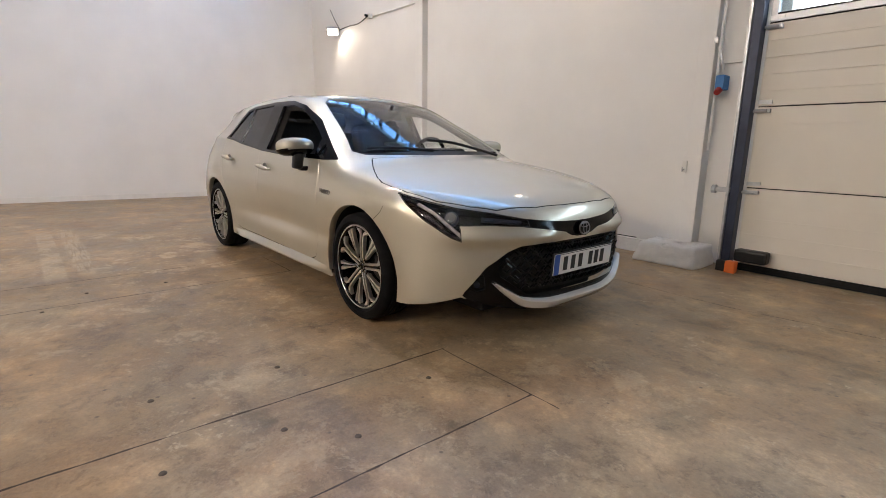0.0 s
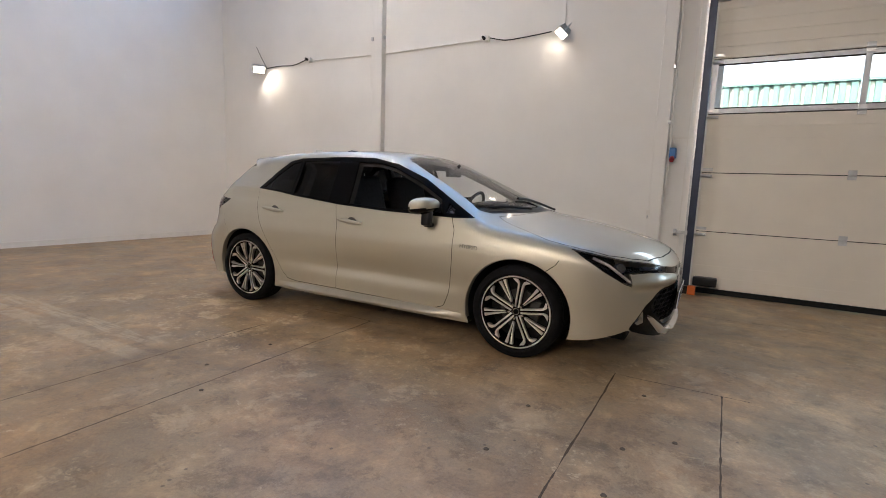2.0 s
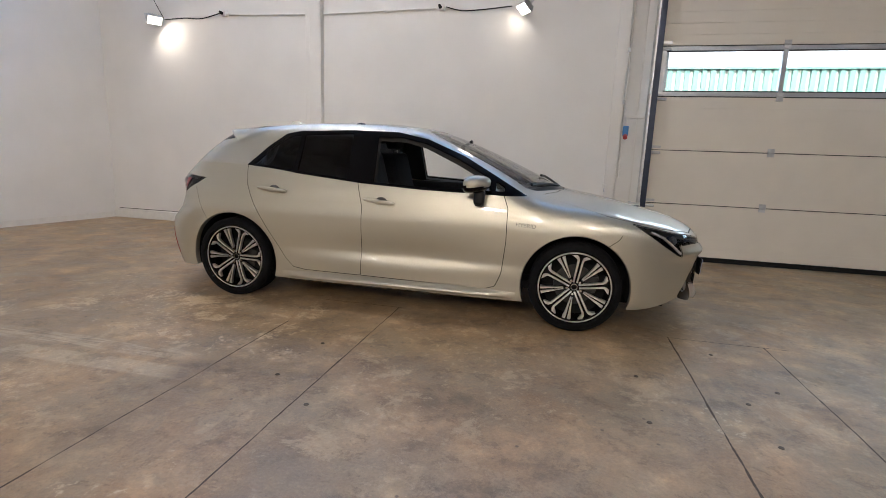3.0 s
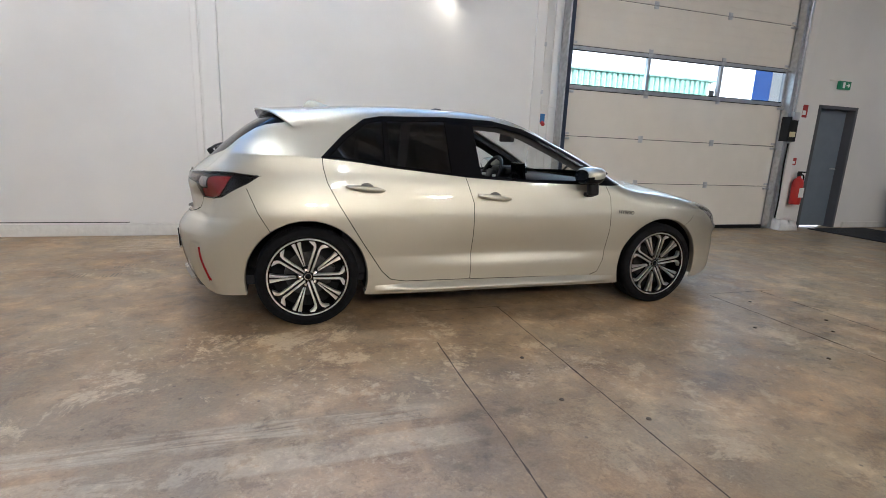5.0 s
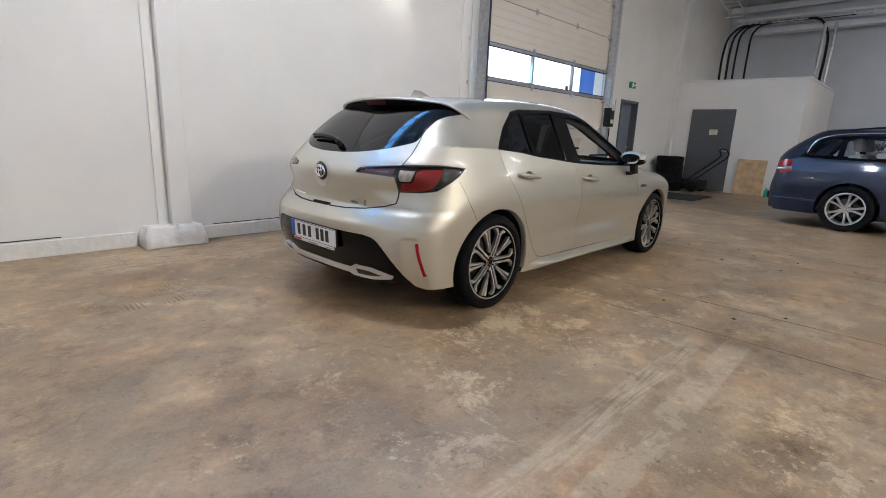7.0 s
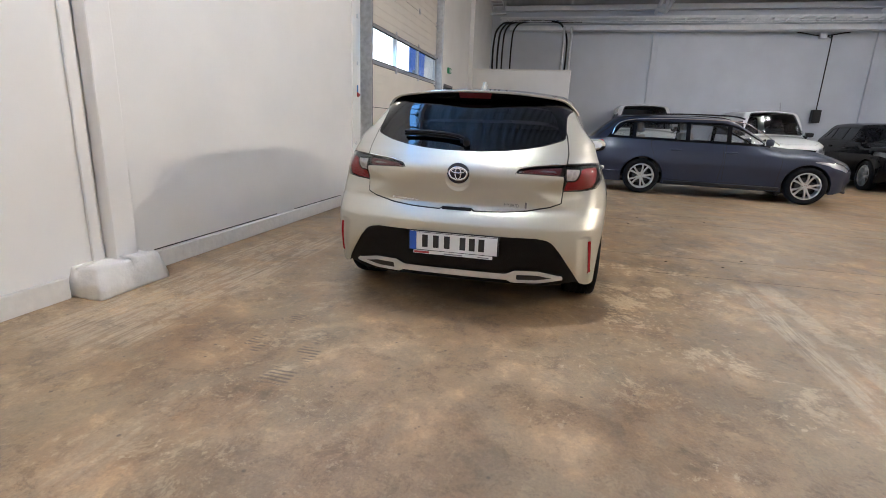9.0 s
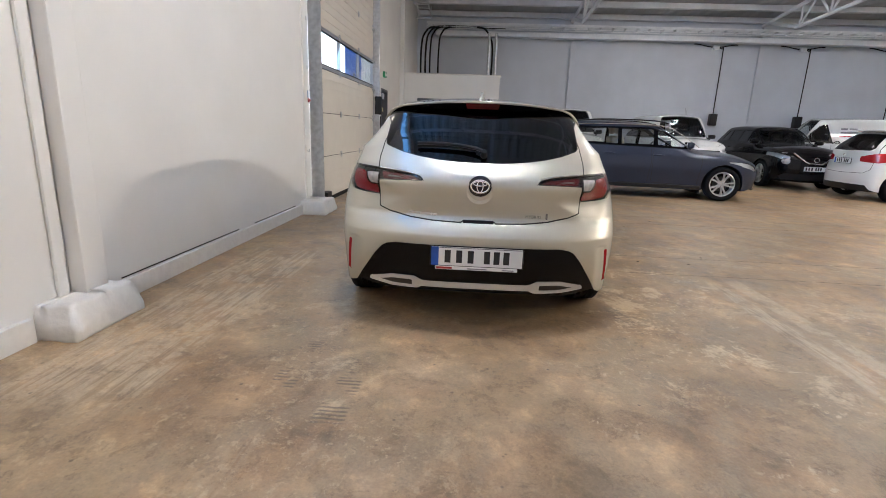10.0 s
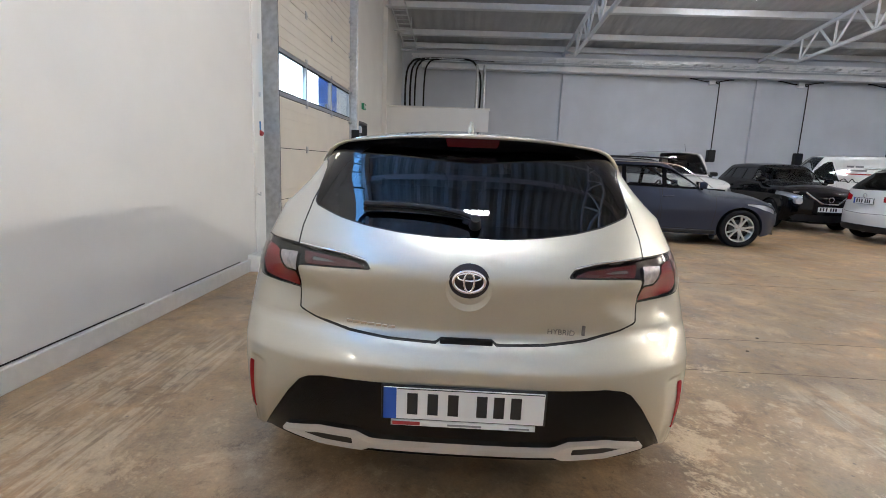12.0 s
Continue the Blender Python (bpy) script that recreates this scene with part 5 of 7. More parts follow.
def bumper_crease(x, a, z):
    """The drawn-in corner of the rear bumper and the pocket that holds the reflector."""
    corner = -SHELF(z) * step_up(a - CREASE(z) - 0.03, 0.13)
    pocket = 0.012 * step_up(a - (0.715 + 0.10 * (0.53 - z)), 0.05) * step_up(CREASE(z) - 0.008 - a, 0.03) * step_up(0.53 - z, 0.02)
    low_edge, high_edge = 0.790 - 0.49 * (a - 0.40), 0.790 + 0.42 * (a - 0.40)
    tall = np.maximum(high_edge - low_edge, 1e-3)
    v = np.clip((z - low_edge) / tall, 0, 1)
    wedge = 2.2 * tall * (v * (1 - v)) ** 2 * step_up(a - 0.48, 0.14) * step_up(0.74 - a, 0.12)
    return corner + pocket + wedge


def nose_crease(x, a, z):
    """The blade that stands out under each headlight."""
    return -0.030 * np.exp(-((z - 0.570) / 0.034) ** 2) * step_up(a - 0.22, 0.20) * step_up(0.72 - a, 0.16)


hatch = thing("hatchback_car", "silver-beige five-door hatchback with twin-spoke alloy wheels", "car", pose(0, 0, 0, 0, 0, 0.7))
sh = Shell(
    top=([-2.3, -1.75, -1.4, -1.0, -0.6, -0.3, 0.05, 0.25, 0.5, 0.8, 1.0, 1.14, 1.24, 1.4, 1.6, 1.9, 2.1, 2.22, 2.4],
         [1.26, 1.325, 1.370, 1.408, 1.424, 1.422, 1.395, 1.350, 1.262, 1.136, 1.045, 0.976, 0.942, 0.914, 0.878, 0.810, 0.755, 0.705, 0.60]),
    crown=([-1.8, -0.5, 0.2, 0.9, 1.2, 1.8], [0.16, 0.13, 0.12, 0.08, 0.10, 0.10]),
    sweep=([-1.0, 0.0, 0.5, 1.0, 1.5, 2.2], [0.0, 0.05, 0.32, 0.34, 0.10, 0.10]),
    flank=([-2.1, -1.8, -1.5, -1.0, -0.3, 0.4, 1.0, 1.5, 1.8, 2.0, 2.25], [0.79, 0.850, 0.876, 0.882, 0.880, 0.882, 0.884, 0.876, 0.850, 0.815, 0.75]),
    section=([0.10, 0.22, 0.30, 0.42, 0.55, 0.68, 0.80, 0.90, 0.97, 1.08], [-0.045, -0.020, -0.016, -0.008, 0.0, -0.004, -0.024, -0.052, -0.080, -0.115]),
    belt=([-2.1, -1.6, -1.2, -0.77, -0.27, 0.2, 0.97, 1.2, 2.0], [1.06, 1.055, 1.045, 0.998, 0.951, 0.930, 0.918, 0.93, 0.95]),
    tumble=([-1.9, -1.0, 0.0, 0.9], [0.50, 0.47, 0.48, 0.55]),
    narrow=([-2.1, -1.75, -1.4, -1.0, 0.3, 0.8, 1.1], [0.17, 0.105, 0.045, 0.012, 0.010, 0.018, 0.03]),
    front=([0.10, 0.20, 0.30, 0.42, 0.55, 0.64, 0.70, 0.80], [2.16, 2.225, 2.24, 2.245, 2.235, 2.235, 2.22, 2.10]), front_round=0.70,
    tail=([0.15, 0.24, 0.34, 0.46, 0.575, 0.595, 0.645, 0.69, 0.78, 0.86, 0.885, 0.95, 1.00, 1.15, 1.30, 1.40], [-2.02, -2.06, -2.10, -2.128, -2.134, -2.126, -2.090, -2.046, -2.056, -2.066, -2.062, -2.016, -1.962, -1.800, -1.610, -1.47]), tail_round=([0.2, 0.45, 0.65, 0.80, 1.0, 1.3], [0.33, 0.36, 0.44, 0.50, 0.50, 0.40]),
    bottom=([-2.1, 2.2], [0.2, 0.2]), soft=(0.075, 0.11, 0.10), extra=haunch, rear=bumper_crease, nose=nose_crease)
AZ, AR = 0.305, 0.372
ang = np.linspace(0, 2 * np.pi, 72, endpoint=False)
for cx in (-1.32, 1.32):
    sh.region("arch", np.stack([cx + AR * np.cos(ang), AZ + AR * np.sin(ang)], -1), side_view, lambda C: C[:, 1] > 0.3)
sh.drop("arch")
sh.below(pchip([-2.2, -1.75, -1.65, -0.95, 0.95, 1.0, 1.65, 1.7, 2.05, 2.3], [0.235, 0.215, 0.215, 0.185, 0.175, 0.18, 0.16, 0.150, 0.140, 0.125]))
# glass house
DLO = [(-1.235, 1.045), (-1.09, 1.195), (-0.955, 1.298), (-0.84, 1.322), (-0.40, 1.340), (-0.05, 1.334), (0.19, 1.288), (0.47, 1.178), (0.77, 1.018), (0.955, 0.916),
       (0.84, 0.912), (0.2, 0.924), (-0.27, 0.948), (-0.77, 0.995), (-0.99, 1.024)]
sh.region("window_frame", DLO, side_view, on_flank)
sh.region("front_pane", [(-0.20, 1.300), (0.0, 1.300), (0.18, 1.262), (0.43, 1.163), (0.66, 1.045), (0.70, 0.943), (0.2, 0.943), (-0.175, 0.962)], side_view, on_flank, ("window_frame",))
sh.region("rear_pane", [(-0.80, 1.300), (-0.40, 1.318), (-0.385, 0.975), (-0.70, 1.006), (-0.80, 1.018)], side_view, on_flank, ("window_frame",))
sh.region("quarter_pane", [(-0.832, 1.298), (-0.93, 1.278), (-1.05, 1.19), (-1.18, 1.060), (-1.0, 1.040), (-0.832, 1.022)], side_view, on_flank, ("window_frame",))
sh.region("corner_pane", [(0.735, 1.010), (0.80, 0.976), (0.80, 0.94), (0.735, 0.94)], side_view, on_flank, ("window_frame",))
# doors
sh.region("rear_door", [(-1.226, 1.060), (-1.222, 0.99), (-1.200, 0.90), (-1.13, 0.765), (-0.99, 0.535), (-0.86, 0.335), (-0.80, 0.278), (-0.70, 0.262), (-0.242, 0.258), (-0.236, 0.55), (-0.236, 0.78), (-0.290, 0.955), (-0.29, 1.0), (-0.77, 1.03)],
          side_view, on_flank, gap=0.0055)
sh.region("front_door", [(-0.296, 0.955), (-0.2415, 0.78), (-0.2415, 0.55), (-0.2475, 0.258), (0.70, 0.246), (0.775, 0.272), (0.815, 0.37), (0.838, 0.60), (0.836, 0.83), (0.80, 0.92), (0.2, 0.95)],
          side_view, on_flank, gap=0.0055)
# bonnet, screen
sh.region("windscreen", [(-0.1, 1.375), (0.42, 1.352), (0.490, 1.315), (0.597, 1.10), (0.667, 0.968), (0.61, 0.945), (0.30, 0.948), (-0.1, 0.950)], end_view, lambda C: (C[:, 0] > -0.2) & (C[:, 0] < 1.30))
sh.region("cowl", [(-0.1, 0.985), (0.30, 0.980), (0.60, 0.966), (0.72, 0.963), (0.66, 0.93), (0.30, 0.93), (-0.1, 0.93)], end_view, lambda C: C[:, 0] > 0.5, ("windscreen",))
sh.region("bonnet", [(1.215, -0.1), (1.20, 0.20), (1.15, 0.42), (1.06, 0.60), (1.17, 0.665), (1.30, 0.735), (1.42, 0.792), (1.50, 0.814), (1.60, 0.810), (1.70, 0.792), (1.87, 0.725), (2.00, 0.62), (2.085, 0.52), (2.15, 0.30), (2.168, 0.10), (2.17, -0.1)],
          top_view, lambda C: (C[:, 2] > 0.6) & (C[:, 0] > 0.7), ("body",), gap=0.008)
# lamps and grilles at the front
sh.region("headlight", [(0.825, 0.778), (0.67, 0.746), (0.51, 0.715), (0.32, 0.692), (0.15, 0.660), (0.135, 0.622), (0.34, 0.632), (0.485, 0.628), (0.478, 0.60), (0.474, 0.549), (0.53, 0.568), (0.665, 0.645), (0.765, 0.718)],
          front_corner, on_front, ("body",), gap=0.005)
sh.region("upper_grille", [(-0.1, 0.632), (0.05, 0.632), (0.22, 0.641), (0.37, 0.660), (0.42, 0.665), (0.42, 0.622), (0.30, 0.606), (0.15, 0.580), (0.10, 0.556), (0.03, 0.545), (-0.1, 0.545)], end_view, on_front)
sh.region("lower_grille", [(-0.1, 0.532), (0.10, 0.535), (0.30, 0.537), (0.44, 0.528), (0.50, 0.500), (0.595, 0.425), (0.672, 0.295), (0.680, 0.275), (0.645, 0.243), (0.55, 0.205), (0.46, 0.168), (0.44, 0.10), (-0.1, 0.10)], end_view, on_front)
sh.region("mesh_lower", [(-0.1, 0.520), (0.12, 0.522), (0.30, 0.524), (0.43, 0.514), (0.49, 0.485), (0.545, 0.42), (0.535, 0.375), (0.39, 0.272), (-0.1, 0.262)], end_view, on_front, ("lower_grille",))
sh.region("fog_slot", [(0.600, 0.385), (0.612, 0.385), (0.655, 0.315), (0.625, 0.295), (0.590, 0.31)], end_view, on_front, ("lower_grille",))
sh.line("gap", [(1.60, 0.70), (1.58, 0.665), (1.46, 0.575)], side_view, 0.005, lambda C: C[:, 1] > 0.5)
# tail
sh.region("tail_lamp", [(0.872, 0.934), (0.72, 0.951), (0.59, 0.949), (0.52, 0.946), (0.37, 0.936), (0.25, 0.923), (0.215, 0.906), (0.196, 0.884), (0.28, 0.881), (0.40, 0.876), (0.446, 0.872), (0.458, 0.83), (0.472, 0.782), (0.60, 0.784), (0.70, 0.800), (0.78, 0.85), (0.83, 0.885)],
          tail_corner, on_tail, ("body",), gap=0.004)
sh.region("rear_glass", [(-0.1, 0.990), (0.10, 0.991), (0.20, 0.999), (0.31, 1.014), (0.42, 1.035), (0.49, 1.053), (0.55, 1.069), (0.575, 1.084), (0.602, 1.120), (0.642, 1.166), (0.690, 1.210), (0.74, 1.232), (0.83, 1.250), (0.87, 1.275), (0.74, 1.305), (0.60, 1.318), (0.40, 1.33), (0.24, 1.335), (-0.1, 1.335)], tail_corner, on_tail, ("body",), gap=0.004)
sh.region("glass_trim", [(0.545, 1.05), (0.552, 1.10), (0.575, 1.16), (0.60, 1.22), (0.62, 1.34), (1.0, 1.34), (1.0, 1.05)], tail_corner, on_tail, ("rear_glass",))
sh.region("tailgate", [(-0.1, 1.345), (0.40, 1.345), (0.55, 1.25), (0.60, 1.09), (0.615, 1.00), (0.612, 0.955), (0.602, 0.80), (0.598, 0.714), (0.53, 0.690), (0.40, 0.668), (0.26, 0.657), (0.10, 0.653), (0.088, 0.662), (-0.1, 0.662)],
          end_view, on_tail, ("body",), gap=0.008)
sh.region("rear_diffuser", [(-0.1, 0.530), (0.47, 0.528), (0.53, 0.517), (0.565, 0.498), (0.61, 0.445), (0.69, 0.325), (0.748, 0.235), (0.735, 0.205), (0.60, 0.15), (-0.1, 0.15)], end_view, on_tail)
sh.region("rear_bar", [(-0.1, 0.292), (0.315, 0.292), (0.365, 0.320), (0.50, 0.320), (0.640, 0.286), (0.635, 0.278), (0.50, 0.254), (0.345, 0.252), (0.315, 0.268), (-0.1, 0.268)], end_view, on_tail, ("rear_diffuser",))
sh.region("exhaust_slot", [(0.374, 0.308), (0.49, 0.308), (0.595, 0.285), (0.49, 0.266), (0.374, 0.264)], end_view, on_tail, ("rear_bar",))
sh.region("rear_reflector", [(0.766, 0.505), (0.782, 0.508), (0.800, 0.31), (0.788, 0.303)], end_view, on_tail)
sh.line("gap", [(-1.66, 0.86), (-1.60, 0.72), (-1.53, 0.60)], side_view, 0.0045, lambda C: C[:, 1] > 0.5)
# side skirt
sh.region("side_skirt", [(-0.90, 0.10), (-0.80, 0.215), (-0.72, 0.243), (0.72, 0.228), (0.90, 0.10)], side_view, on_flank)
# what is left is told apart by where it lies
C = sh.V[sh.T].mean(1)
ids = sh.L == 0
for name, pick in (("front_bumper", (C[:, 0] > 1.36) & (C[:, 2] < 0.575 + 0.75 * np.maximum(0, C[:, 0] - 1.46)) & (C[:, 2] < 0.72) & (C[:, 0] > 1.0)),
                   ("rear_bumper", (C[:, 0] < -1.46) & (C[:, 2] < 0.66 + 0.9 * np.maximum(0, -C[:, 0] - 1.56)) & (C[:, 2] < 0.83)),
                   ("nose_panel", (C[:, 0] > 1.75) & (C[:, 1] <= 0.8)),
                   ("scuttle", (C[:, 0] > 0.60) & (C[:, 1] <= 0.5)),
                   ("front_fender", (C[:, 0] > 0.60) & (C[:, 1] > 0.5) & (C[:, 2] < 1.02))):
    sh.names.append(name)
    sh.L[ids & (sh.L == 0) & pick] = len(sh.names) - 1

sh.names.append("tailgate_header")
sh.L[(sh.L == sh.names.index("tailgate")) & (C[:, 2] > 1.30)] = len(sh.names) - 1
BOTH = (-1, 1)
sh.mesh("body", ["body"], BOTH, material=M_SILVER, parent=hatch, rim=0.012)
sh.mesh("nose_panel", ["nose_panel"], BOTH, material=M_SILVER, parent=hatch, rim=0.012)
sh.mesh("scuttle", ["scuttle"], BOTH, material=M_SILVER, parent=hatch, rim=0.012)
sh.mesh("front_bumper", ["front_bumper"], BOTH, material=M_SILVER, parent=hatch, rim=0.012)
sh.mesh("rear_bumper", ["rear_bumper"], BOTH, material=M_SILVER, parent=hatch, rim=0.012)
sh.mesh("bonnet", ["bonnet"], BOTH, material=M_SILVER, parent=hatch, rim=0.012)
tailgate = sh.mesh("tailgate", ["tailgate"], BOTH, material=M_SILVER, parent=hatch, rim=0.012)
sh.mesh("tailgate_header", ["tailgate_header"], BOTH, material=M_SILVER, parent=hatch)
sh.mesh("panel_gap", ["gap"], BOTH, push=-0.0025, material=M_CRACK, parent=hatch)
sh.mesh("windscreen", ["windscreen"], BOTH, push=-0.004, material=M_CLEAR, parent=hatch, label="clear raked windscreen")
sh.mesh("rear_window", ["rear_glass"], BOTH, push=-0.003, material=M_PRIVACY, parent=hatch, label="dark tinted rear window")
for s in BOTH:
    sh.mesh("glass_trim", ["glass_trim"], (s,), push=-0.002, material=M_PIANO, parent=hatch, label="gloss black side trim of the rear window")
sh.mesh("upper_grille", ["upper_grille"], BOTH, push=-0.006, material=M_PIANO, parent=hatch)
sh.mesh("lower_grille", ["lower_grille"], BOTH, push=-0.008, material=M_PIANO, parent=hatch, label="gloss black lower grille surround")
sh.mesh("grille_back", ["mesh_lower", "fog_slot"], BOTH, push=-0.045, material=M_CRACK, parent=hatch)
sh.mesh("rear_diffuser", ["rear_diffuser"], BOTH, push=-0.006, material=M_PIANO, parent=hatch, label="gloss black rear lower panel")
sh.mesh("rear_bar", ["rear_bar"], BOTH, push=0.016, material=M_SILVER2, parent=hatch, label="silver bar joining two exhaust trims", rim=0.022)
for s in BOTH:
    sh.mesh("exhaust_slot", ["exhaust_slot"], (s,), push=0.004, material=M_CRACK, parent=hatch)
sh.mesh("cowl_panel", ["cowl"], BOTH, push=-0.012, material=M_BLACK, parent=hatch)
sh.mesh("headliner", ["body", "window_frame"], BOTH, push=-0.035, material=M_INTERIOR, parent=hatch, rim=0.035)
doors = {}


def sill_blade(s):
    """The flared blade below the doors, running out to a point at both ends."""
    bx = np.linspace(-0.90, 0.92, 40)
    by = sh.y_at(bx, np.full(40, 0.235))
    bm = bmesh.new()
    rows = []
    for x, y in zip(bx, by):
        k = min(1.0, (x + 0.90) / 0.30, (0.92 - x) / 0.30)
        k = 0.04 + 0.96 * k * k * (3 - 2 * k)
        rows.append([bm.verts.new((x, s * (y + o * k), z)) for o, z in ((-0.012, 0.246 + 0.014 * k), (0.030, 0.236), (0.046, 0.222), (0.050, 0.212), (0.042, 0.204), (-0.02, 0.190))])
    for p, q in zip(rows, rows[1:]):
        for k in range(5):
            bm.faces.new((p[k], p[k + 1], q[k + 1], q[k]))
    bmesh.ops.recalc_face_normals(bm, faces=bm.faces)
    link("sill_blade", bm, M_SILVER, hatch, smooth="all")


for s in BOTH:
    sh.mesh("front_fender", ["front_fender"], (s,), material=M_SILVER, parent=hatch, rim=0.012)
    doors["f", s] = sh.mesh("front_door", ["front_door"], (s,), material=M_SILVER, parent=hatch, rim=0.014)
    doors["r", s] = sh.mesh("rear_door", ["rear_door"], (s,), material=M_SILVER, parent=hatch, rim=0.014)
    sh.mesh("window_surround", ["window_frame"], (s,), push=0.001, material=M_PIANO, parent=hatch, label="black window surround", rim=0.018)
    sh.mesh("rear_door_window", ["rear_pane"], (s,), push=-0.008, material=M_PRIVACY, parent=hatch, label="dark tinted side glass")
    sh.mesh("quarter_window", ["quarter_pane"], (s,), push=-0.008, material=M_PRIVACY, parent=hatch, label="dark tinted side glass")
    sh.mesh("corner_window", ["corner_pane"], (s,), push=-0.008, material=M_CLEAR, parent=hatch)
    if s > 0:
        sh.mesh("front_door_window", ["front_pane"], (s,), push=-0.008, material=M_CLEAR, parent=hatch)
    sh.mesh("side_skirt", ["side_skirt"], (s,), push=0.003, material=M_SILVER, parent=hatch, rim=0.05)
    sill_blade(s)
    sh.mesh("rear_reflector", ["rear_reflector"], (s,), push=0.004, material=M_REDLENS, parent=hatch, label="red upright reflector", rim=0.01)
    hl = sh.mesh("headlight", ["headlight"], (s,), push=-0.055, material=M_PIANO, parent=hatch, label="slim headlight with dark housing")
    sh.mesh("lens", ["headlight"], (s,), push=-0.001, material=M_LENS, parent=hl)
    tl = sh.mesh("tail_light", ["tail_lamp"], (s,), push=-0.016, material=M_PIANO, parent=hatch, label="wrap-around tail light, red and clear")
    sh.mesh("lens", ["tail_lamp"], (s,), push=-0.001, material=M_DARKLENS, parent=tl)
    arch_parts(sh, hatch, -1.32, AZ, AR, (s,), M_SILVER)
    arch_parts(sh, hatch, 1.32, AZ, AR, (s,), M_SILVER)
link("underbody", box(-0.92, 0.92, -0.74, 0.74, 0.135, 0.215, bevel=0.02), M_RUBBER, hatch)
link("underbody", box(-1.80, -1.0, -0.50, 0.50, 0.19, 0.26, bevel=0.02), M_RUBBER, hatch)
link("underbody", box(1.0, 1.98, -0.50, 0.50, 0.14, 0.24, bevel=0.02), M_RUBBER, hatch)

WZ = 0.314
for x in (-1.32, 1.32):
    for s in BOTH:
        wheel(hatch, x, s * 0.768, WZ, s, 0.316, 0.246, 0.215, "twin", 0, 18 if x < 0 else 9)


def text_mesh(name, words, size, m, material, parent, depth=0.002):
    cu = bpy.data.curves.new(name, "FONT")
    cu.body, cu.size, cu.extrude, cu.align_x, cu.align_y = words, size, depth, "CENTER", "CENTER"
    tmp = bpy.data.objects.new("tmp", cu)
    scene.collection.objects.link(tmp)
    me = bpy.data.meshes.new_from_object(tmp.evaluated_get(bpy.context.evaluated_depsgraph_get()))
    bpy.data.objects.remove(tmp)
    me.materials.clear()
    me.materials.append(material)
    ob = new(name, me)
    ob.parent, ob.matrix_local = parent, m
    return ob


# spoiler over the rear window: a shell-shaped plate that wraps down at both ends
@functools.lru_cache(None)
def wing_radius(x, turn):
    """How far the roof lies from the line y = 0, z = 1.0, at a turn from upright in degrees."""
    t = math.radians(abs(turn))
    p = np.array([[x, 0.0, 1.0]])
    q = p + np.array([[0.0, math.sin(t), math.cos(t)]]) * 0.9
    return float(np.linalg.norm(sh.cast(p, q)[0] - p[0]))


def wing_point(turn, v):
    w = abs(turn)
    x0 = -1.335 + 0.04 * (w / 66) ** 2 - 0.065 * max(0, (w - 66) / 5) ** 2
    x1 = -1.640 + 0.055 * (w / 48) ** 2 + 0.13 * (max(0, w - 48) / 23) ** 2
    x = x0 + (min(x1, x0 - 0.012) - x0) * v
    r0, r1 = wing_radius(-1.30, round(w, 3)), wing_radius(-1.42, round(w, 3))
    r = r0 + (r1 - r0) * (-1.30 - x) / 0.12 + 0.007 + 0.008 * v * v
    t = math.radians(turn)
    return Vector((x, r * math.sin(t), 1.0 + r * math.cos(t)))


def drawn_in(p, dx, dr):
    """The point moved forwards, and inwards to the line y = 0, z = 1.0."""
    out = Vector((0, p.y, p.z - 1.0)).normalized()
    return Vector((p.x + dx, p.y, p.z)) - out * dr


TURNS = np.linspace(-71, 71, 49)
bm = bmesh.new()
top_rows = [[bm.verts.new(wing_point(a, v)) for v in np.linspace(0, 1, 9)] for a in TURNS]
for r in top_rows:
    e = r[-1].co.copy()
    r += [bm.verts.new(drawn_in(e, -0.004, 0.008)), bm.verts.new(drawn_in(e, 0.002, 0.016))]
for r, q in zip(top_rows, top_rows[1:]):
    for k in range(len(r) - 1):
        bm.faces.new((r[k], r[k + 1], q[k + 1], q[k]))
EDGE = [r[-1].co.copy() for r in top_rows]
spoiler = link("spoiler", bm, M_SILVER, hatch, "silver roof spoiler with black underside", smooth="all")
bm = bmesh.new()
rows = []
for a, e in zip(TURNS, EDGE):
    w = 1 - min(1, abs(a / 71) ** 5)
    rows.append([bm.verts.new(p) for p in (e, drawn_in(e, 0.014, 0.046 * w), drawn_in(e, 0.05, 0.062 * w), drawn_in(e, 0.17, 0.050 * w))])
for r, q in zip(rows, rows[1:]):
    for k in range(3):
        bm.faces.new((r[k], r[k + 1], q[k + 1], q[k]))
link("spoiler_underside", bm, M_PIANO, spoiler, "gloss black spoiler underside", smooth="all")
bm = bmesh.new()
rows = [[bm.verts.new(drawn_in(EDGE[k], -0.003, 0.001)), bm.verts.new(drawn_in(EDGE[k], 0.008, 0.034))] for k in range(18, 31)]
for r, q in zip(rows, rows[1:]):
    bm.faces.new((r[0], r[1], q[1], q[0]))
link("brake_light", bm, M_REDMID, spoiler, "long red high brake light", smooth="all")

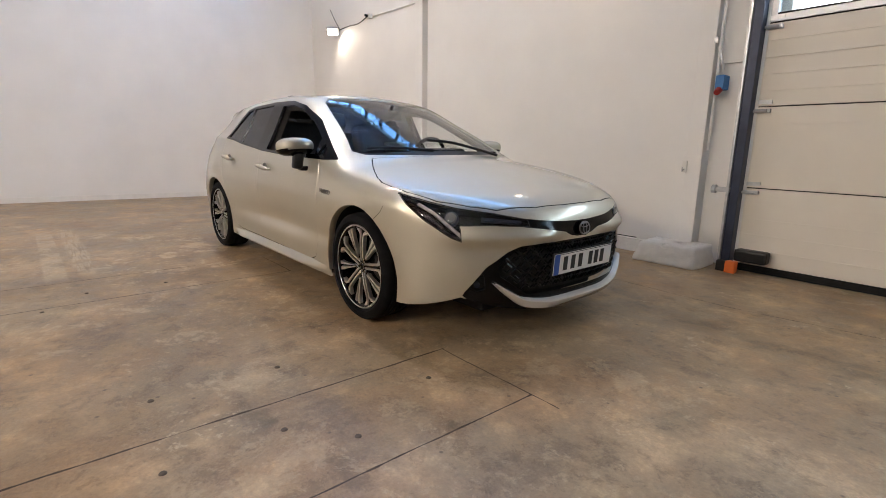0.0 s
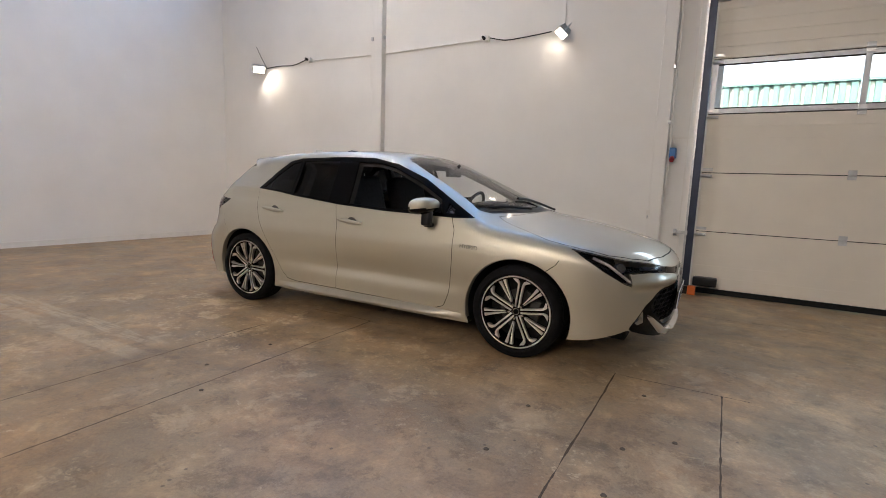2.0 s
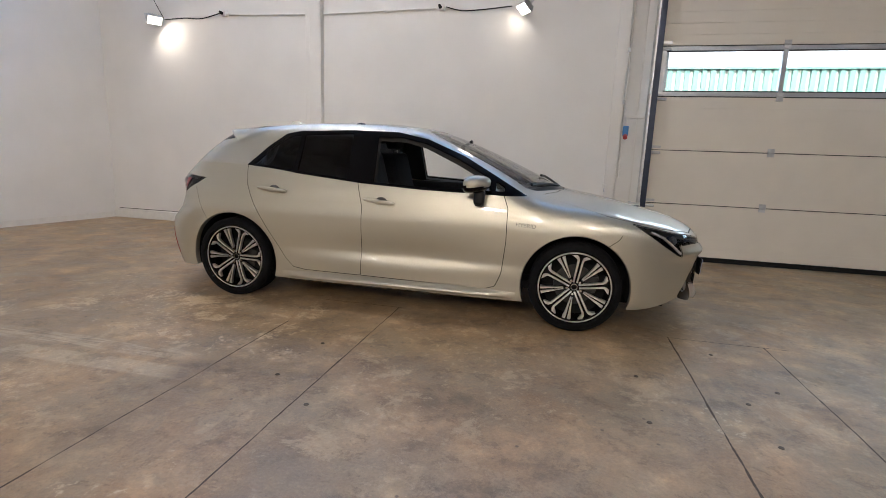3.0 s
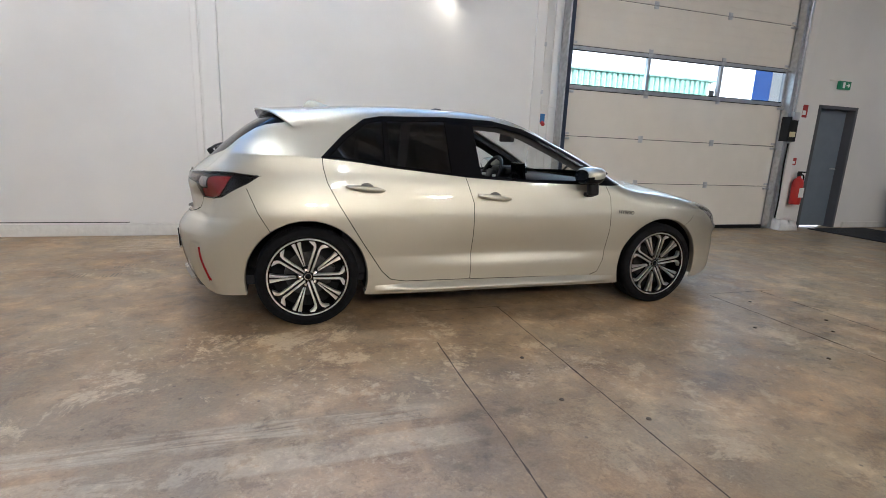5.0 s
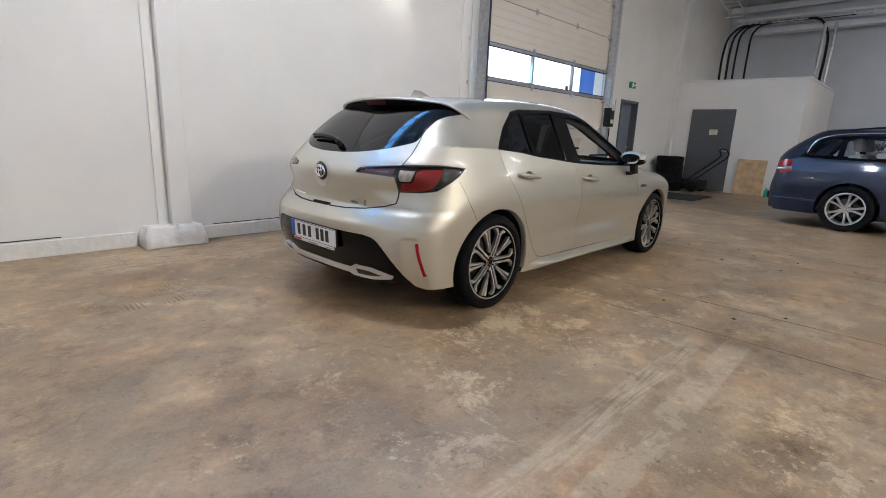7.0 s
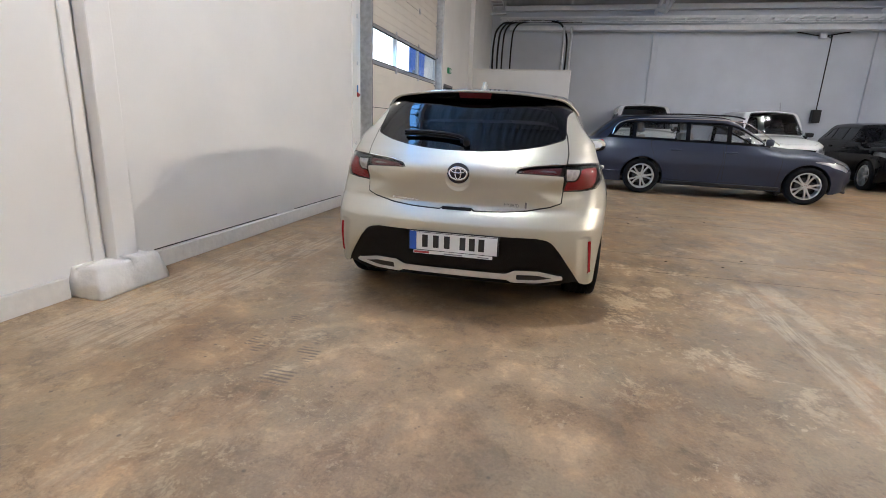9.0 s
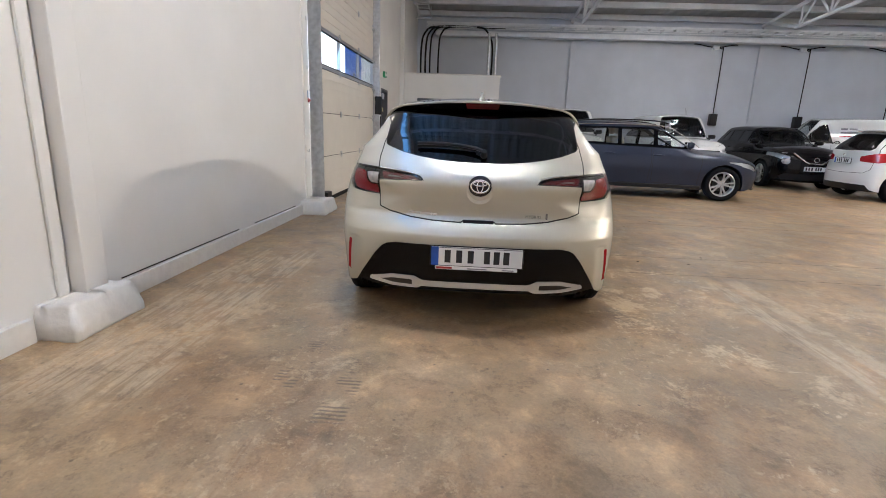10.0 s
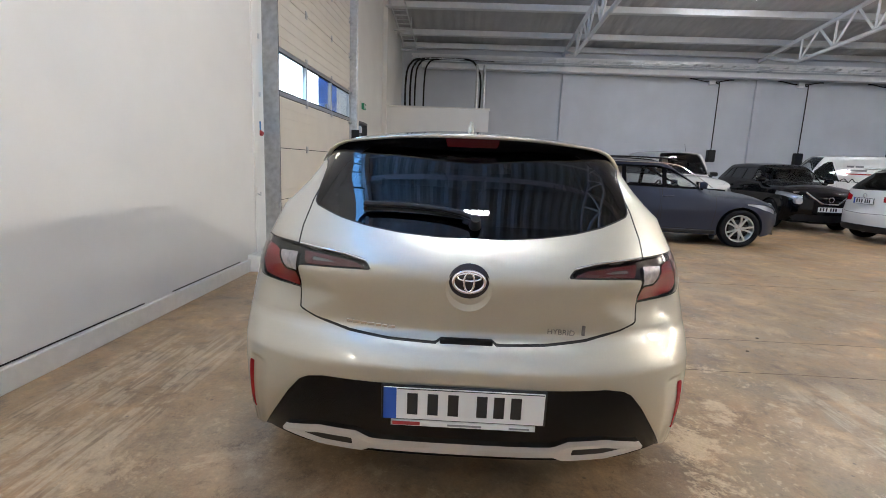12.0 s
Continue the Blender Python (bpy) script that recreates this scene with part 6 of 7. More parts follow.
# aerial fin
bm = bmesh.new()
FIN = [(-1.30, 0.0, 0.004), (-1.265, 0.05, 0.016), (-1.21, 0.044, 0.022), (-1.15, 0.018, 0.018), (-1.10, 0.0, 0.004)]
rows = []
for x, h, w in FIN:
    z = float(sh.z_at(x, 0.0)[0]) - 0.004
    rows.append([bm.verts.new((x, -w, z)), bm.verts.new((x - 0.008, -w * 0.35, z + h + 0.004)), bm.verts.new((x - 0.008, w * 0.35, z + h + 0.004)), bm.verts.new((x, w, z))])
for r, q in zip(rows, rows[1:]):
    for k in range(3):
        bm.faces.new((r[k], r[k + 1], q[k + 1], q[k]))
link("aerial_fin", bm, M_SILVER, hatch, "silver shark-fin aerial", smooth="all")


def on_glass(a, z, lift):
    p = np.array([[float(sh.x_at(abs(a), z, -1)[0]), abs(a), z]])
    n = sh.normals(p)[0]
    return Vector((p[0][0] + n[0] * lift, math.copysign(p[0][1] + n[1] * lift, a), z + n[2] * lift))


wiper = link("rear_wiper", tube([on_glass(a, z, 0.030) for a, z in ((-0.015, 1.035), (0.03, 1.050), (0.10, 1.062), (0.22, 1.070), (0.375, 1.068))], 0.010), M_BLACK, hatch, "black rear wiper arm", smooth=True)
link("blade", tube([on_glass(a, z, 0.012) for a, z in ((0.03, 1.052), (0.15, 1.062), (0.27, 1.066), (0.38, 1.062))], 0.008), M_RUBBER, wiper)
link("pivot_cover", cyl(on_glass(-0.015, 1.03, 0.0), on_glass(-0.015, 1.03, 0.04), 0.022, 0.016), M_RUBBER, wiper, smooth=True)


def ring(rx, rz, w, depth, seg=40):
    """An oval ring in the x-z plane, facing -y."""
    bm = bmesh.new()
    rows = []
    for k in range(seg):
        t = 2 * math.pi * k / seg
        c, s = math.cos(t), math.sin(t)
        rows.append([bm.verts.new(p) for p in ((rx * c, 0, rz * s), ((rx - w * 0.5) * c, -depth, (rz - w * 0.5) * s), ((rx - w) * c, 0, (rz - w) * s))])
    for k in range(seg):
        r, q = rows[k], rows[(k + 1) % seg]
        for j in range(2):
            bm.faces.new((r[j], r[j + 1], q[j + 1], q[j]))
    return bm


def disc(rx, rz, dome, seg=32):
    bm = bmesh.new()
    c = bm.verts.new((0, -dome, 0))
    v1 = [bm.verts.new((rx * 0.7 * math.cos(t), -dome * 0.6, rz * 0.7 * math.sin(t))) for t in (2 * math.pi * k / seg for k in range(seg))]
    v2 = [bm.verts.new((rx * math.cos(t), 0, rz * math.sin(t))) for t in (2 * math.pi * k / seg for k in range(seg))]
    for k in range(seg):
        n = (k + 1) % seg
        bm.faces.new((c, v1[k], v1[n]))
        bm.faces.new((v1[k], v2[k], v2[n], v1[n]))
    return bm


TAIL = pose(0, 0, 0, 0, 0, -90)     # turns -y to -x: what faces -y then faces the rear
NOSE = pose(0, 0, 0, 0, 0, 90)
M_NAVY = plain("navy_enamel", (0.004, 0.007, 0.030), 0.15, coat=0.5)
em = new("tail_emblem")
em.parent, em.matrix_local = hatch, pose(-2.062, 0, 0.868) @ TAIL @ pose(0, 0, 0, 4)
link("scoop", disc(0.076, 0.074, -0.014), M_SILVER, em, m=pose(0, -0.008, -0.030), smooth="all")
link("disc", disc(0.066, 0.060, 0.012), M_NAVY, em, m=pose(0, -0.006, 0), smooth="all")
link("outer_ring", ring(0.056, 0.041, 0.010, 0.006), M_CHROME, em, m=pose(0, -0.016, 0), smooth="all")
link("upright_oval", ring(0.020, 0.036, 0.007, 0.005), M_CHROME, em, m=pose(0, -0.018, 0), smooth="all")
link("flat_oval", ring(0.042, 0.016, 0.007, 0.005), M_CHROME, em, m=pose(0, -0.018, 0.016), smooth="all")
link("release_handle", box(-0.088, 0.088, -0.006, 0.016, -0.016, 0.012, bevel=0.005), M_RUBBER, tailgate, "black tailgate release", m=pose(-2.074, 0, 0.660) @ TAIL)
for w, x in ((0.020, 0.40), (0.024, 0.375), (0.020, 0.349), (0.024, 0.324), (0.018, 0.298), (0.016, 0.276), (0.022, 0.252)):
    xx = float(sh.x_at(x, 0.70, -1)[0])
    link("badge_bar", box(-w / 2, w / 2, -0.004, 0.0, -0.0055, 0.0055, bevel=0.0015), M_CHROME, tailgate, m=pose(xx - 0.001, x, 0.700 - 0.05 * (0.4 - x)) @ TAIL)
xi, xo = sh.x_at(0.25, 0.70, -1)[0], sh.x_at(0.385, 0.70, -1)[0]
yaw = math.degrees(math.atan2(float(xo - xi), 0.135))
xx = float(xi + xo) / 2
text_mesh("badge_word", "HYBRID", 0.026, pose(xx - 0.012, -0.315, 0.700) @ pose(0, 0, 0, 0, 0, -90 - yaw) @ pose(0, 0, 0, 90), M_ROTOR, tailgate)
link("badge_mark", box(-0.006, 0.006, -0.004, 0, -0.018, 0.018, bevel=0.002), M_ROTOR, tailgate, m=pose(xx + 0.012, -0.395, 0.702) @ TAIL)

pl = plate_bars(hatch, pose(-2.142, 0, 0.470) @ TAIL @ pose(0, 0, 0, 3), name="rear_number_plate")
link("dealer_strip", box(-0.235, 0.235, -0.004, 0.006, -0.078, -0.060), M_PLATE, pl)
link("dealer_mark", box(-0.23, -0.14, -0.006, -0.004, -0.075, -0.063), M_INKRED, pl)
link("dealer_mark", box(-0.05, 0.06, -0.006, -0.004, -0.073, -0.067), M_INKGREY, pl)
link("dealer_mark", box(0.15, 0.215, -0.006, -0.004, -0.073, -0.068), M_INKGREY, pl)
plate_bars(hatch, pose(2.262, -0.01, 0.420) @ NOSE @ pose(0, 0, 0, 4), name="front_number_plate")
em = new("nose_emblem")
em.parent, em.matrix_local = hatch, pose(2.242, 0, 0.588) @ NOSE @ pose(0, 0, 0, -8)
link("disc", disc(0.053, 0.040, 0.003), M_PIANO, em, m=pose(0, -0.004, 0), smooth="all")
link("outer_ring", ring(0.050, 0.037, 0.009, 0.005), M_ROTOR, em, m=pose(0, -0.005, 0), smooth="all")
link("upright_oval", ring(0.018, 0.032, 0.006, 0.004), M_ROTOR, em, m=pose(0, -0.007, 0), smooth="all")
link("flat_oval", ring(0.037, 0.014, 0.006, 0.004), M_ROTOR, em, m=pose(0, -0.007, 0.016), smooth="all")

# lamp innards
for s in BOTH:
    hlo = [o for o in hatch.children if o.name.startswith("headlight")][0 if s < 0 else 1]

    def head(a, z, lift):
        p = np.array([[float(sh.x_at(a, z, 1)[0]), a, z]])
        n = sh.normals(p)[0]
        return Vector((p[0][0] + n[0] * lift, s * (p[0][1] + n[1] * lift), z + n[2] * lift)), Vector((n[0], s * n[1], n[2]))

    p, n = head(0.715, 0.672, -0.045)
    q, _ = head(0.715, 0.672, -0.012)
    link("projector", cyl(p, q, 0.030, 0.026, 24), M_LAMPGREY, hlo, smooth=True)
    link("projector_ring", cyl(p - n * 0.004, p + n * 0.016, 0.037, 0.035, 24), M_DKSTEEL, hlo, smooth=True)
    link("running_light", tube([head(a, z, -0.018)[0] for a, z in ((0.790, 0.735), (0.765, 0.690), (0.735, 0.635), (0.695, 0.578))], 0.009), M_SMOKED, hlo, smooth=True)
    link("chrome_strip", tube([head(a, z, -0.012)[0] for a, z in ((0.79, 0.760), (0.70, 0.733), (0.58, 0.705), (0.45, 0.682))], 0.005), M_CHROME, hlo, smooth=True)
    link("inner_bar", tube([head(a, z, -0.022)[0] for a, z in ((0.60, 0.668), (0.52, 0.660), (0.42, 0.648))], 0.012), M_DKSTEEL, hlo, smooth=True)
    # fog lamp and the pointed blade above the chin
    p, n = head(0.625, 0.325, -0.02)
    link("fog_lamp", cyl(p - n * 0.03, p - n * 0.004, 0.016, 0.014, 20), M_DKSTEEL, hatch, smooth=True)
# tail light innards
sh.region("tail_red", [(0.735, 0.925), (0.70, 0.926), (0.610, 0.922), (0.575, 0.912), (0.560, 0.850), (0.545, 0.836), (0.488, 0.836), (0.486, 0.787), (0.60, 0.792), (0.67, 0.809), (0.712, 0.86)], tail_corner, on_tail, ("tail_lamp",))
sh.region("tail_white", [(0.566, 0.915), (0.478, 0.918), (0.468, 0.880), (0.478, 0.845), (0.538, 0.845), (0.548, 0.862)], tail_corner, on_tail, ("tail_lamp",))
sh.region("tail_inner", [(0.455, 0.926), (0.37, 0.922), (0.26, 0.910), (0.222, 0.891), (0.30, 0.887), (0.425, 0.881)], tail_corner, on_tail, ("tail_lamp",))
sh.region("tail_clear", [(0.410, 0.912), (0.33, 0.905), (0.315, 0.900), (0.405, 0.898)], tail_corner, on_tail, ("tail_inner",))
for s in BOTH:
    tlo = [o for o in hatch.children if o.name.startswith("tail_light")][0 if s < 0 else 1]
    sh.mesh("light_bar", ["tail_red"], (s,), push=-0.008, material=M_REDLENS, parent=tlo, label="bright red light bar")
    sh.mesh("reversing_lamp", ["tail_white"], (s,), push=-0.008, material=M_SMOKED, parent=tlo, label="clear reversing lamp")
    sh.mesh("inner_lamp", ["tail_inner"], (s,), push=-0.010, material=M_REDDARK, parent=tlo)
    sh.mesh("inner_reflector", ["tail_clear"], (s,), push=-0.012, material=M_LAMPGREY, parent=tlo)
    link("chrome_strip", tube([Vector((p[0], s * p[1], p[2])) for p in [(on_glass(a, z, 0.0).x, a, z) for a, z in ((0.345, 0.913), (0.42, 0.928), (0.50, 0.935), (0.60, 0.942))]], 0.0035), M_CHROME, tlo, smooth=True)

# chin spoiler: a folded blade that rises to a point at each corner
high, deep = pchip([0, 0.20, 0.40, 0.50, 0.565], [0.226, 0.227, 0.252, 0.306, 0.352]), pchip([0, 0.38, 0.50, 0.565], [0.052, 0.048, 0.030, 0.008])
bm = bmesh.new()
rows = []
for a in np.linspace(-0.565, 0.565, 61):
    w = abs(a)
    zt = float(high(w))
    zb = zt - float(deep(w))
    xt, xb = (float(sh.x_at(w, z, 1)[0]) for z in (zt, zb))
    rows.append([bm.verts.new((x, a, z)) for x, z in ((xt - 0.05, zt + 0.010), (xt + 0.012, zt + 0.004), (xt + 0.026, zt - 0.004), (xt + 0.028, zt - 0.010), (xb + 0.022, zb + 0.004), (xb + 0.012, zb), (xb - 0.05, zb + 0.004))])
for r, q in zip(rows, rows[1:]):
    for k in range(6):
        bm.faces.new((r[k], r[k + 1], q[k + 1], q[k]))
link("front_lip", bm, M_SILVER2, hatch, "silver chin spoiler", smooth=True)

# grille bars
for row in range(8):
    z = 0.522 - 0.030 * row
    w = (0.44, 0.48, 0.50, 0.52, 0.52, 0.50, 0.46, 0.42)[row]
    ga = np.linspace(0, 0.5, 26)
    gx = sh.x_at(ga, np.full(26, z), 1)
    bm = bmesh.new()
    n = 22
    for k in range(n):
        a0, a1 = -w + 2 * w * k / n, -w + 2 * w * (k + 1) / n
        mid = (a0 + a1) / 2
        up = 0.010 if (k + row) % 2 else -0.010
        pts = [Vector((float(np.interp(abs(a), ga, gx)) - 0.016, a, z + dz)) for a, dz in ((a0, -up), (mid, up), (a1, -up))]
        add_tube(bm, pts, 0.0045, 5)
    link("grille_bar", bm, M_PIANO, hatch)
# mirrors, handles, badge on the flank
for s in BOTH:
    mi = new("door_mirror")
    mi.parent, mi.matrix_local = hatch, pose(0.615, s * 0.905, 0.990, 0, 0, 0)
    bm = bmesh.new()
    bmesh.ops.create_uvsphere(bm, u_segments=32, v_segments=18, radius=1)
    for v in bm.verts:
        x, y, z = v.co
        f = (x + 1) / 2
        v.co = Vector((math.copysign(abs(x) ** 0.75, x) * 0.095, math.copysign(abs(y) ** 0.72, y) * 0.115, math.copysign(abs(z) ** 0.7, z) * 0.060 * (1.0 - 0.25 * max(0, x))))
        v.co.x = max(v.co.x, -0.075)
        outer = max(0.0, v.co.y * s / 0.115)
        v.co.x -= 0.055 * outer ** 2 * f
        v.co.z += 0.012 * x - 0.008 * outer * f
    link("housing", bm.copy(), M_SILVER, mi, "silver mirror housing", smooth="all")
    keep = bm
    bmesh.ops.delete(keep, geom=[f for f in keep.faces if f.calc_center_median().z > -0.014], context="FACES")
    bmesh.ops.scale(keep, vec=(1.015, 1.015, 1.03), verts=keep.verts)
    link("lower_cover", keep, M_PIANO, mi, smooth="all")
    link("mirror_glass", disc(0.088, 0.044, 0.002), M_CHROME, mi, m=pose(-0.077, 0, -0.006) @ TAIL)
    link("foot", box(-0.035, 0.040, -0.030, 0.030, -0.145, -0.035, bevel=0.02, m=pose(0.02, -s * 0.015, 0, 8 * s, 0, 0)), M_BLACK, mi, smooth="all")
    link("arm", box(-0.03, 0.03, -0.04, 0.04, -0.155, -0.125, bevel=0.012, m=pose(0.02, -s * 0.05, 0)), M_BLACK, mi, smooth="all")
    for key, x, z in (("r", -0.970, 0.872), ("f", -0.100, 0.826)):
        y = float(sh.y_at(x, z)[0])
        hd = new("handle")
        hd.parent = doors[key, s]
        hd.matrix_local = pose(x, s * (y + 0.004), z, 0, 5.2, 0)
        bm = bmesh.new()
        bmesh.ops.create_uvsphere(bm, u_segments=24, v_segments=12, radius=1)
        for v in bm.verts:
            v.co = Vector((math.copysign(abs(v.co.x) ** 0.8, v.co.x) * 0.125, v.co.y * 0.016 + s * 0.026, v.co.z * 0.0165 * (1 + 0.12 * v.co.x)))
        link("grip", bm, M_SILVER, hd, smooth="all")
        # shallow disc in dark metal: the shade inside the cup is in its colour
        bm = disc(0.046, 0.034, -0.006)
        if s > 0:
            bmesh.ops.transform(bm, matrix=pose(0, 0, 0, 0, 0, 180), verts=bm.verts)
        link("recess", bm, M_ROTOR, hd, m=pose(0.012, s * -0.001, 0), smooth="all")
        for q in (-0.095, 0.095):
            link("mount", box(q - 0.018, q + 0.018, -0.03, 0.03, -0.009, 0.009, bevel=0.004), M_SILVER, hd)
    y = float(sh.y_at(0.96, 0.72)[0])
    ba = text_mesh("badge_word", "HYBRID", 0.040, pose(0.965, s * (y + 0.002), 0.722, 0, 3.5, 0) @ pose(0, 0, 0, 90 if s < 0 else 90, 0, 0 if s < 0 else 180), M_ROTOR, hatch)
# wipers in front, mirror, interior
for p0, p1, p2 in (((1.17, 0.42), (1.06, 0.10), (1.02, -0.12)), ((1.16, -0.18), (1.04, -0.42), (0.97, -0.58))):
    pts = [Vector((x, y, float(sh.z_at(x, abs(y))[0]) + 0.014)) for x, y in (p0, p1, p2)]
    link("front_wiper", tube(smooth_line(pts, 6), 0.010), M_BLACK, hatch, "black windscreen wiper", smooth=True)
dash = link("dashboard", box(0.50, 1.02, -0.66, 0.66, 0.55, 0.93, bevel=0.07), M_BLACK, hatch, smooth="all")
link("screen", box(-0.01, 0.01, -0.12, 0.12, -0.075, 0.075, bevel=0.004, m=pose(0.49, 0.0, 0.955, 0, -8, 0)), M_PIANO, dash)
link("instrument_hood", box(0.46, 0.70, 0.22, 0.54, 0.90, 0.985, bevel=0.03), M_BLACK, dash, smooth="all")
sw2 = new("steering_wheel")
sw2.parent, sw2.matrix_local = hatch, pose(0.38, 0.37, 0.90, 0, -65, 0)
bm = bmesh.new()
pts = [(0.18 * math.cos(t), 0.18 * math.sin(t), 0) for t in (2 * math.pi * k / 36 for k in range(37))]
add_tube(bm, pts, 0.016, 8)
link("rim", bm, M_BLACK, sw2, smooth=True)
link("hub", box(-0.06, 0.06, -0.07, 0.07, -0.03, 0.015, bevel=0.02), M_BLACK, sw2, smooth="all")
for t in (90, -90, 180):
    c, q = math.cos(math.radians(t)), math.sin(math.radians(t))
    link("spoke", tube([(0.05 * c, 0.05 * q, -0.01), (0.175 * c, 0.175 * q, 0)], 0.013, 6), M_ALLOY, sw2)
for y in (-0.37, 0.37):
    seat(hatch, -0.02, y, 0.52, M_SEAT)
seat(hatch, -0.86, -0.34, 0.52, M_SEAT, 0.58, 0.56)
seat(hatch, -0.86, 0.34, 0.52, M_SEAT, 0.58, 0.56)
link("parcel_shelf", box(-1.75, -1.22, -0.60, 0.60, 0.92, 0.95), M_SEAT, hatch)
link("cabin_floor", box(-1.75, 1.0, -0.70, 0.70, 0.24, 0.30), M_SEAT, hatch)
link("tunnel", box(-0.5, 0.55, -0.12, 0.12, 0.30, 0.62, bevel=0.03), M_BLACK, hatch)
for s in BOTH:
    link("door_trim", box(-1.10, 0.80, s * 0.70, s * 0.76, 0.30, 0.915, bevel=0.02), M_SEAT, hatch)
rm = new("inside_mirror")
rm.parent, rm.matrix_local = hatch, pose(0.36, 0, 1.235)
link("housing", box(-0.02, 0.02, -0.115, 0.115, -0.035, 0.035, bevel=0.012), M_BLACK, rm)
link("stalk", tube([(0.0, 0, 0.03), (0.06, 0, 0.07)], 0.012), M_BLACK, rm)


# ---------------------------------------------------------------- the other vehicles
def plain_car(name, label, m, L, W, H, wb, fo, material, group="", cowl=0.95, nose_z=0.72, cowl_z=0.98, ws_top=0.1, roof_end=-1.75, tail_z=1.0, belt0=0.92, belt1=1.02,
              tumble=0.42, design="five", side_glass=M_PRIVACY, R=0.315, panes=(), dlo_end=None, tail_slope=0.35, step=0.045, seats=M_SEAT, van=False, lamp=0.30):
    """A parked car: x forwards, origin midway between the axles."""
    car = thing(name, label, "van" if van else "car", m, group)
    xf, xr, hw = wb / 2 + fo, wb / 2 + fo - L, W / 2
    dz = H - tail_z
    sl = Shell(
        top=([xr - 0.2, roof_end, (roof_end + ws_top) / 2, ws_top, (ws_top + cowl) / 2, cowl - 0.06, cowl + 0.06, (cowl + xf) / 2, xf - 0.15, xf + 0.15],
             [H - 0.10, H - 0.03, H, H - 0.04, (H + cowl_z) / 2 + 0.02, cowl_z + 0.03, cowl_z - 0.02, (cowl_z + nose_z) / 2 + 0.05, nose_z + 0.02, nose_z - 0.2]),
        crown=([xr, 0, xf], [0.12, 0.12, 0.10]), sweep=([-1.0, 0.0, 0.5, 1.0, 1.5, 2.2], [0.0, 0.05, 0.28, 0.28, 0.1, 0.1]),
        flank=([xr, xr + 0.35, -0.8, 0, 0.8, xf - 0.4, xf], [hw - 0.10, hw - 0.03, hw - 0.005, hw - 0.005, hw - 0.005, hw - 0.05, hw - 0.14]),
        section=([0.10, 0.22, 0.45, 0.60, 0.80, 0.95, 1.1], [-0.06, -0.03, -0.012, 0.0, -0.02, -0.06, -0.10]),
        belt=([xr, -1.2, 0, 1.0, xf], [belt1, belt1, (belt0 + belt1) / 2, belt0, belt0]),
        tumble=([xr, 0, 1], [tumble] * 3), narrow=([xr, -1.0, 0.5, 1.1], [0.07, 0.015, 0.01, 0.02]),
        front=([0.1, 0.25, 0.5, nose_z, nose_z + 0.15], [xf - 0.10, xf - 0.02, xf, xf - 0.04, xf - 0.2]), front_round=0.62,
        tail=([0.1, 0.30, 0.55, 0.75, tail_z, H - 0.06, H + 0.1], [xr + 0.08, xr + 0.01, xr, xr + 0.03, xr + 0.06, xr + 0.06 + tail_slope, xr + 0.1 + tail_slope * 1.3]),
        tail_round=([0.2, 1.0], [0.30, 0.34]), bottom=([0, 1], [0.2, 0.2]), soft=(0.08, 0.11, 0.10), step=step, spine=(xr + 0.9, xf - 0.95, 0.64))
    t = np.linspace(0, 2 * np.pi, 40, endpoint=False)
    ar = R + 0.055
    for cx in (-wb / 2, wb / 2):
        sl.region("arch", np.stack([cx + ar * np.cos(t), R - 0.01 + ar * np.sin(t)], -1), side_view, lambda C: C[:, 1] > 0.3)
    sl.drop("arch")
    sl.below(pchip([xr, xf], [0.21, 0.19]))
    ztop, x_end = H - 0.13, roof_end + 0.18 if dlo_end is None else dlo_end
    cz = cowl_z - 0.06
    dlo = [(x_end - 0.22, belt1 + 0.03), (x_end, ztop - 0.03), (x_end + 0.25, ztop), (ws_top - 0.1, ztop), (ws_top + 0.15, ztop - 0.05), ((ws_top + cowl) / 2 + 0.02, (ztop + cz) / 2), (cowl - 0.12, belt0 + 0.03), (0.0, (belt0 + belt1) / 2 + 0.015)]
    def on_side(C):
        return C[:, 1] > hw * (0.76 if van else 0.60)

    sl.region("window_frame", dlo, side_view, on_side)
    cuts = panes or (x_end + 0.28, -wb / 2 + 0.95, ws_top + 0.02)
    edges = [x_end - 0.4, *cuts, cowl + 0.2]
    for k, (x0, x1) in enumerate(zip(edges, edges[1:])):
        g = 0.035
        sl.region("pane_%d" % k, [(x0 + g, 0.8), (x0 + g, H), (x1 - g, H), (x1 - g, 0.8)], side_view, on_side, ("window_frame",))
        ins = [((x - (x_end + cowl) / 2) * 0.94 + (x_end + cowl) / 2, (z - (belt0 + ztop) / 2) * 0.84 + (belt0 + ztop) / 2 + 0.01) for x, z in dlo]
        sl.region("glass_%d" % k, ins, side_view, on_side, ("pane_%d" % k,))
    wz = cowl_z
    sl.region("windscreen", [(-0.1, H - 0.055), (hw * 0.56, H - 0.085), (hw * 0.60, H - 0.14), (hw * 0.78, wz + 0.02), (hw * 0.7, wz - 0.02), (-0.1, wz - 0.01)], end_view, lambda C: (C[:, 0] > ws_top - 0.4) & (C[:, 0] < cowl + 0.3))
    sl.region("bonnet", [(cowl + 0.10, -0.1), (cowl + 0.08, 0.3), (cowl - 0.06, hw - 0.22), (cowl + 0.2, hw - 0.16), (xf - 0.55, hw - 0.17), (xf - 0.25, hw - 0.40), (xf - 0.14, -0.1)], top_view, lambda C: (C[:, 2] > 0.55) & (C[:, 0] > cowl - 0.3), gap=0.007)
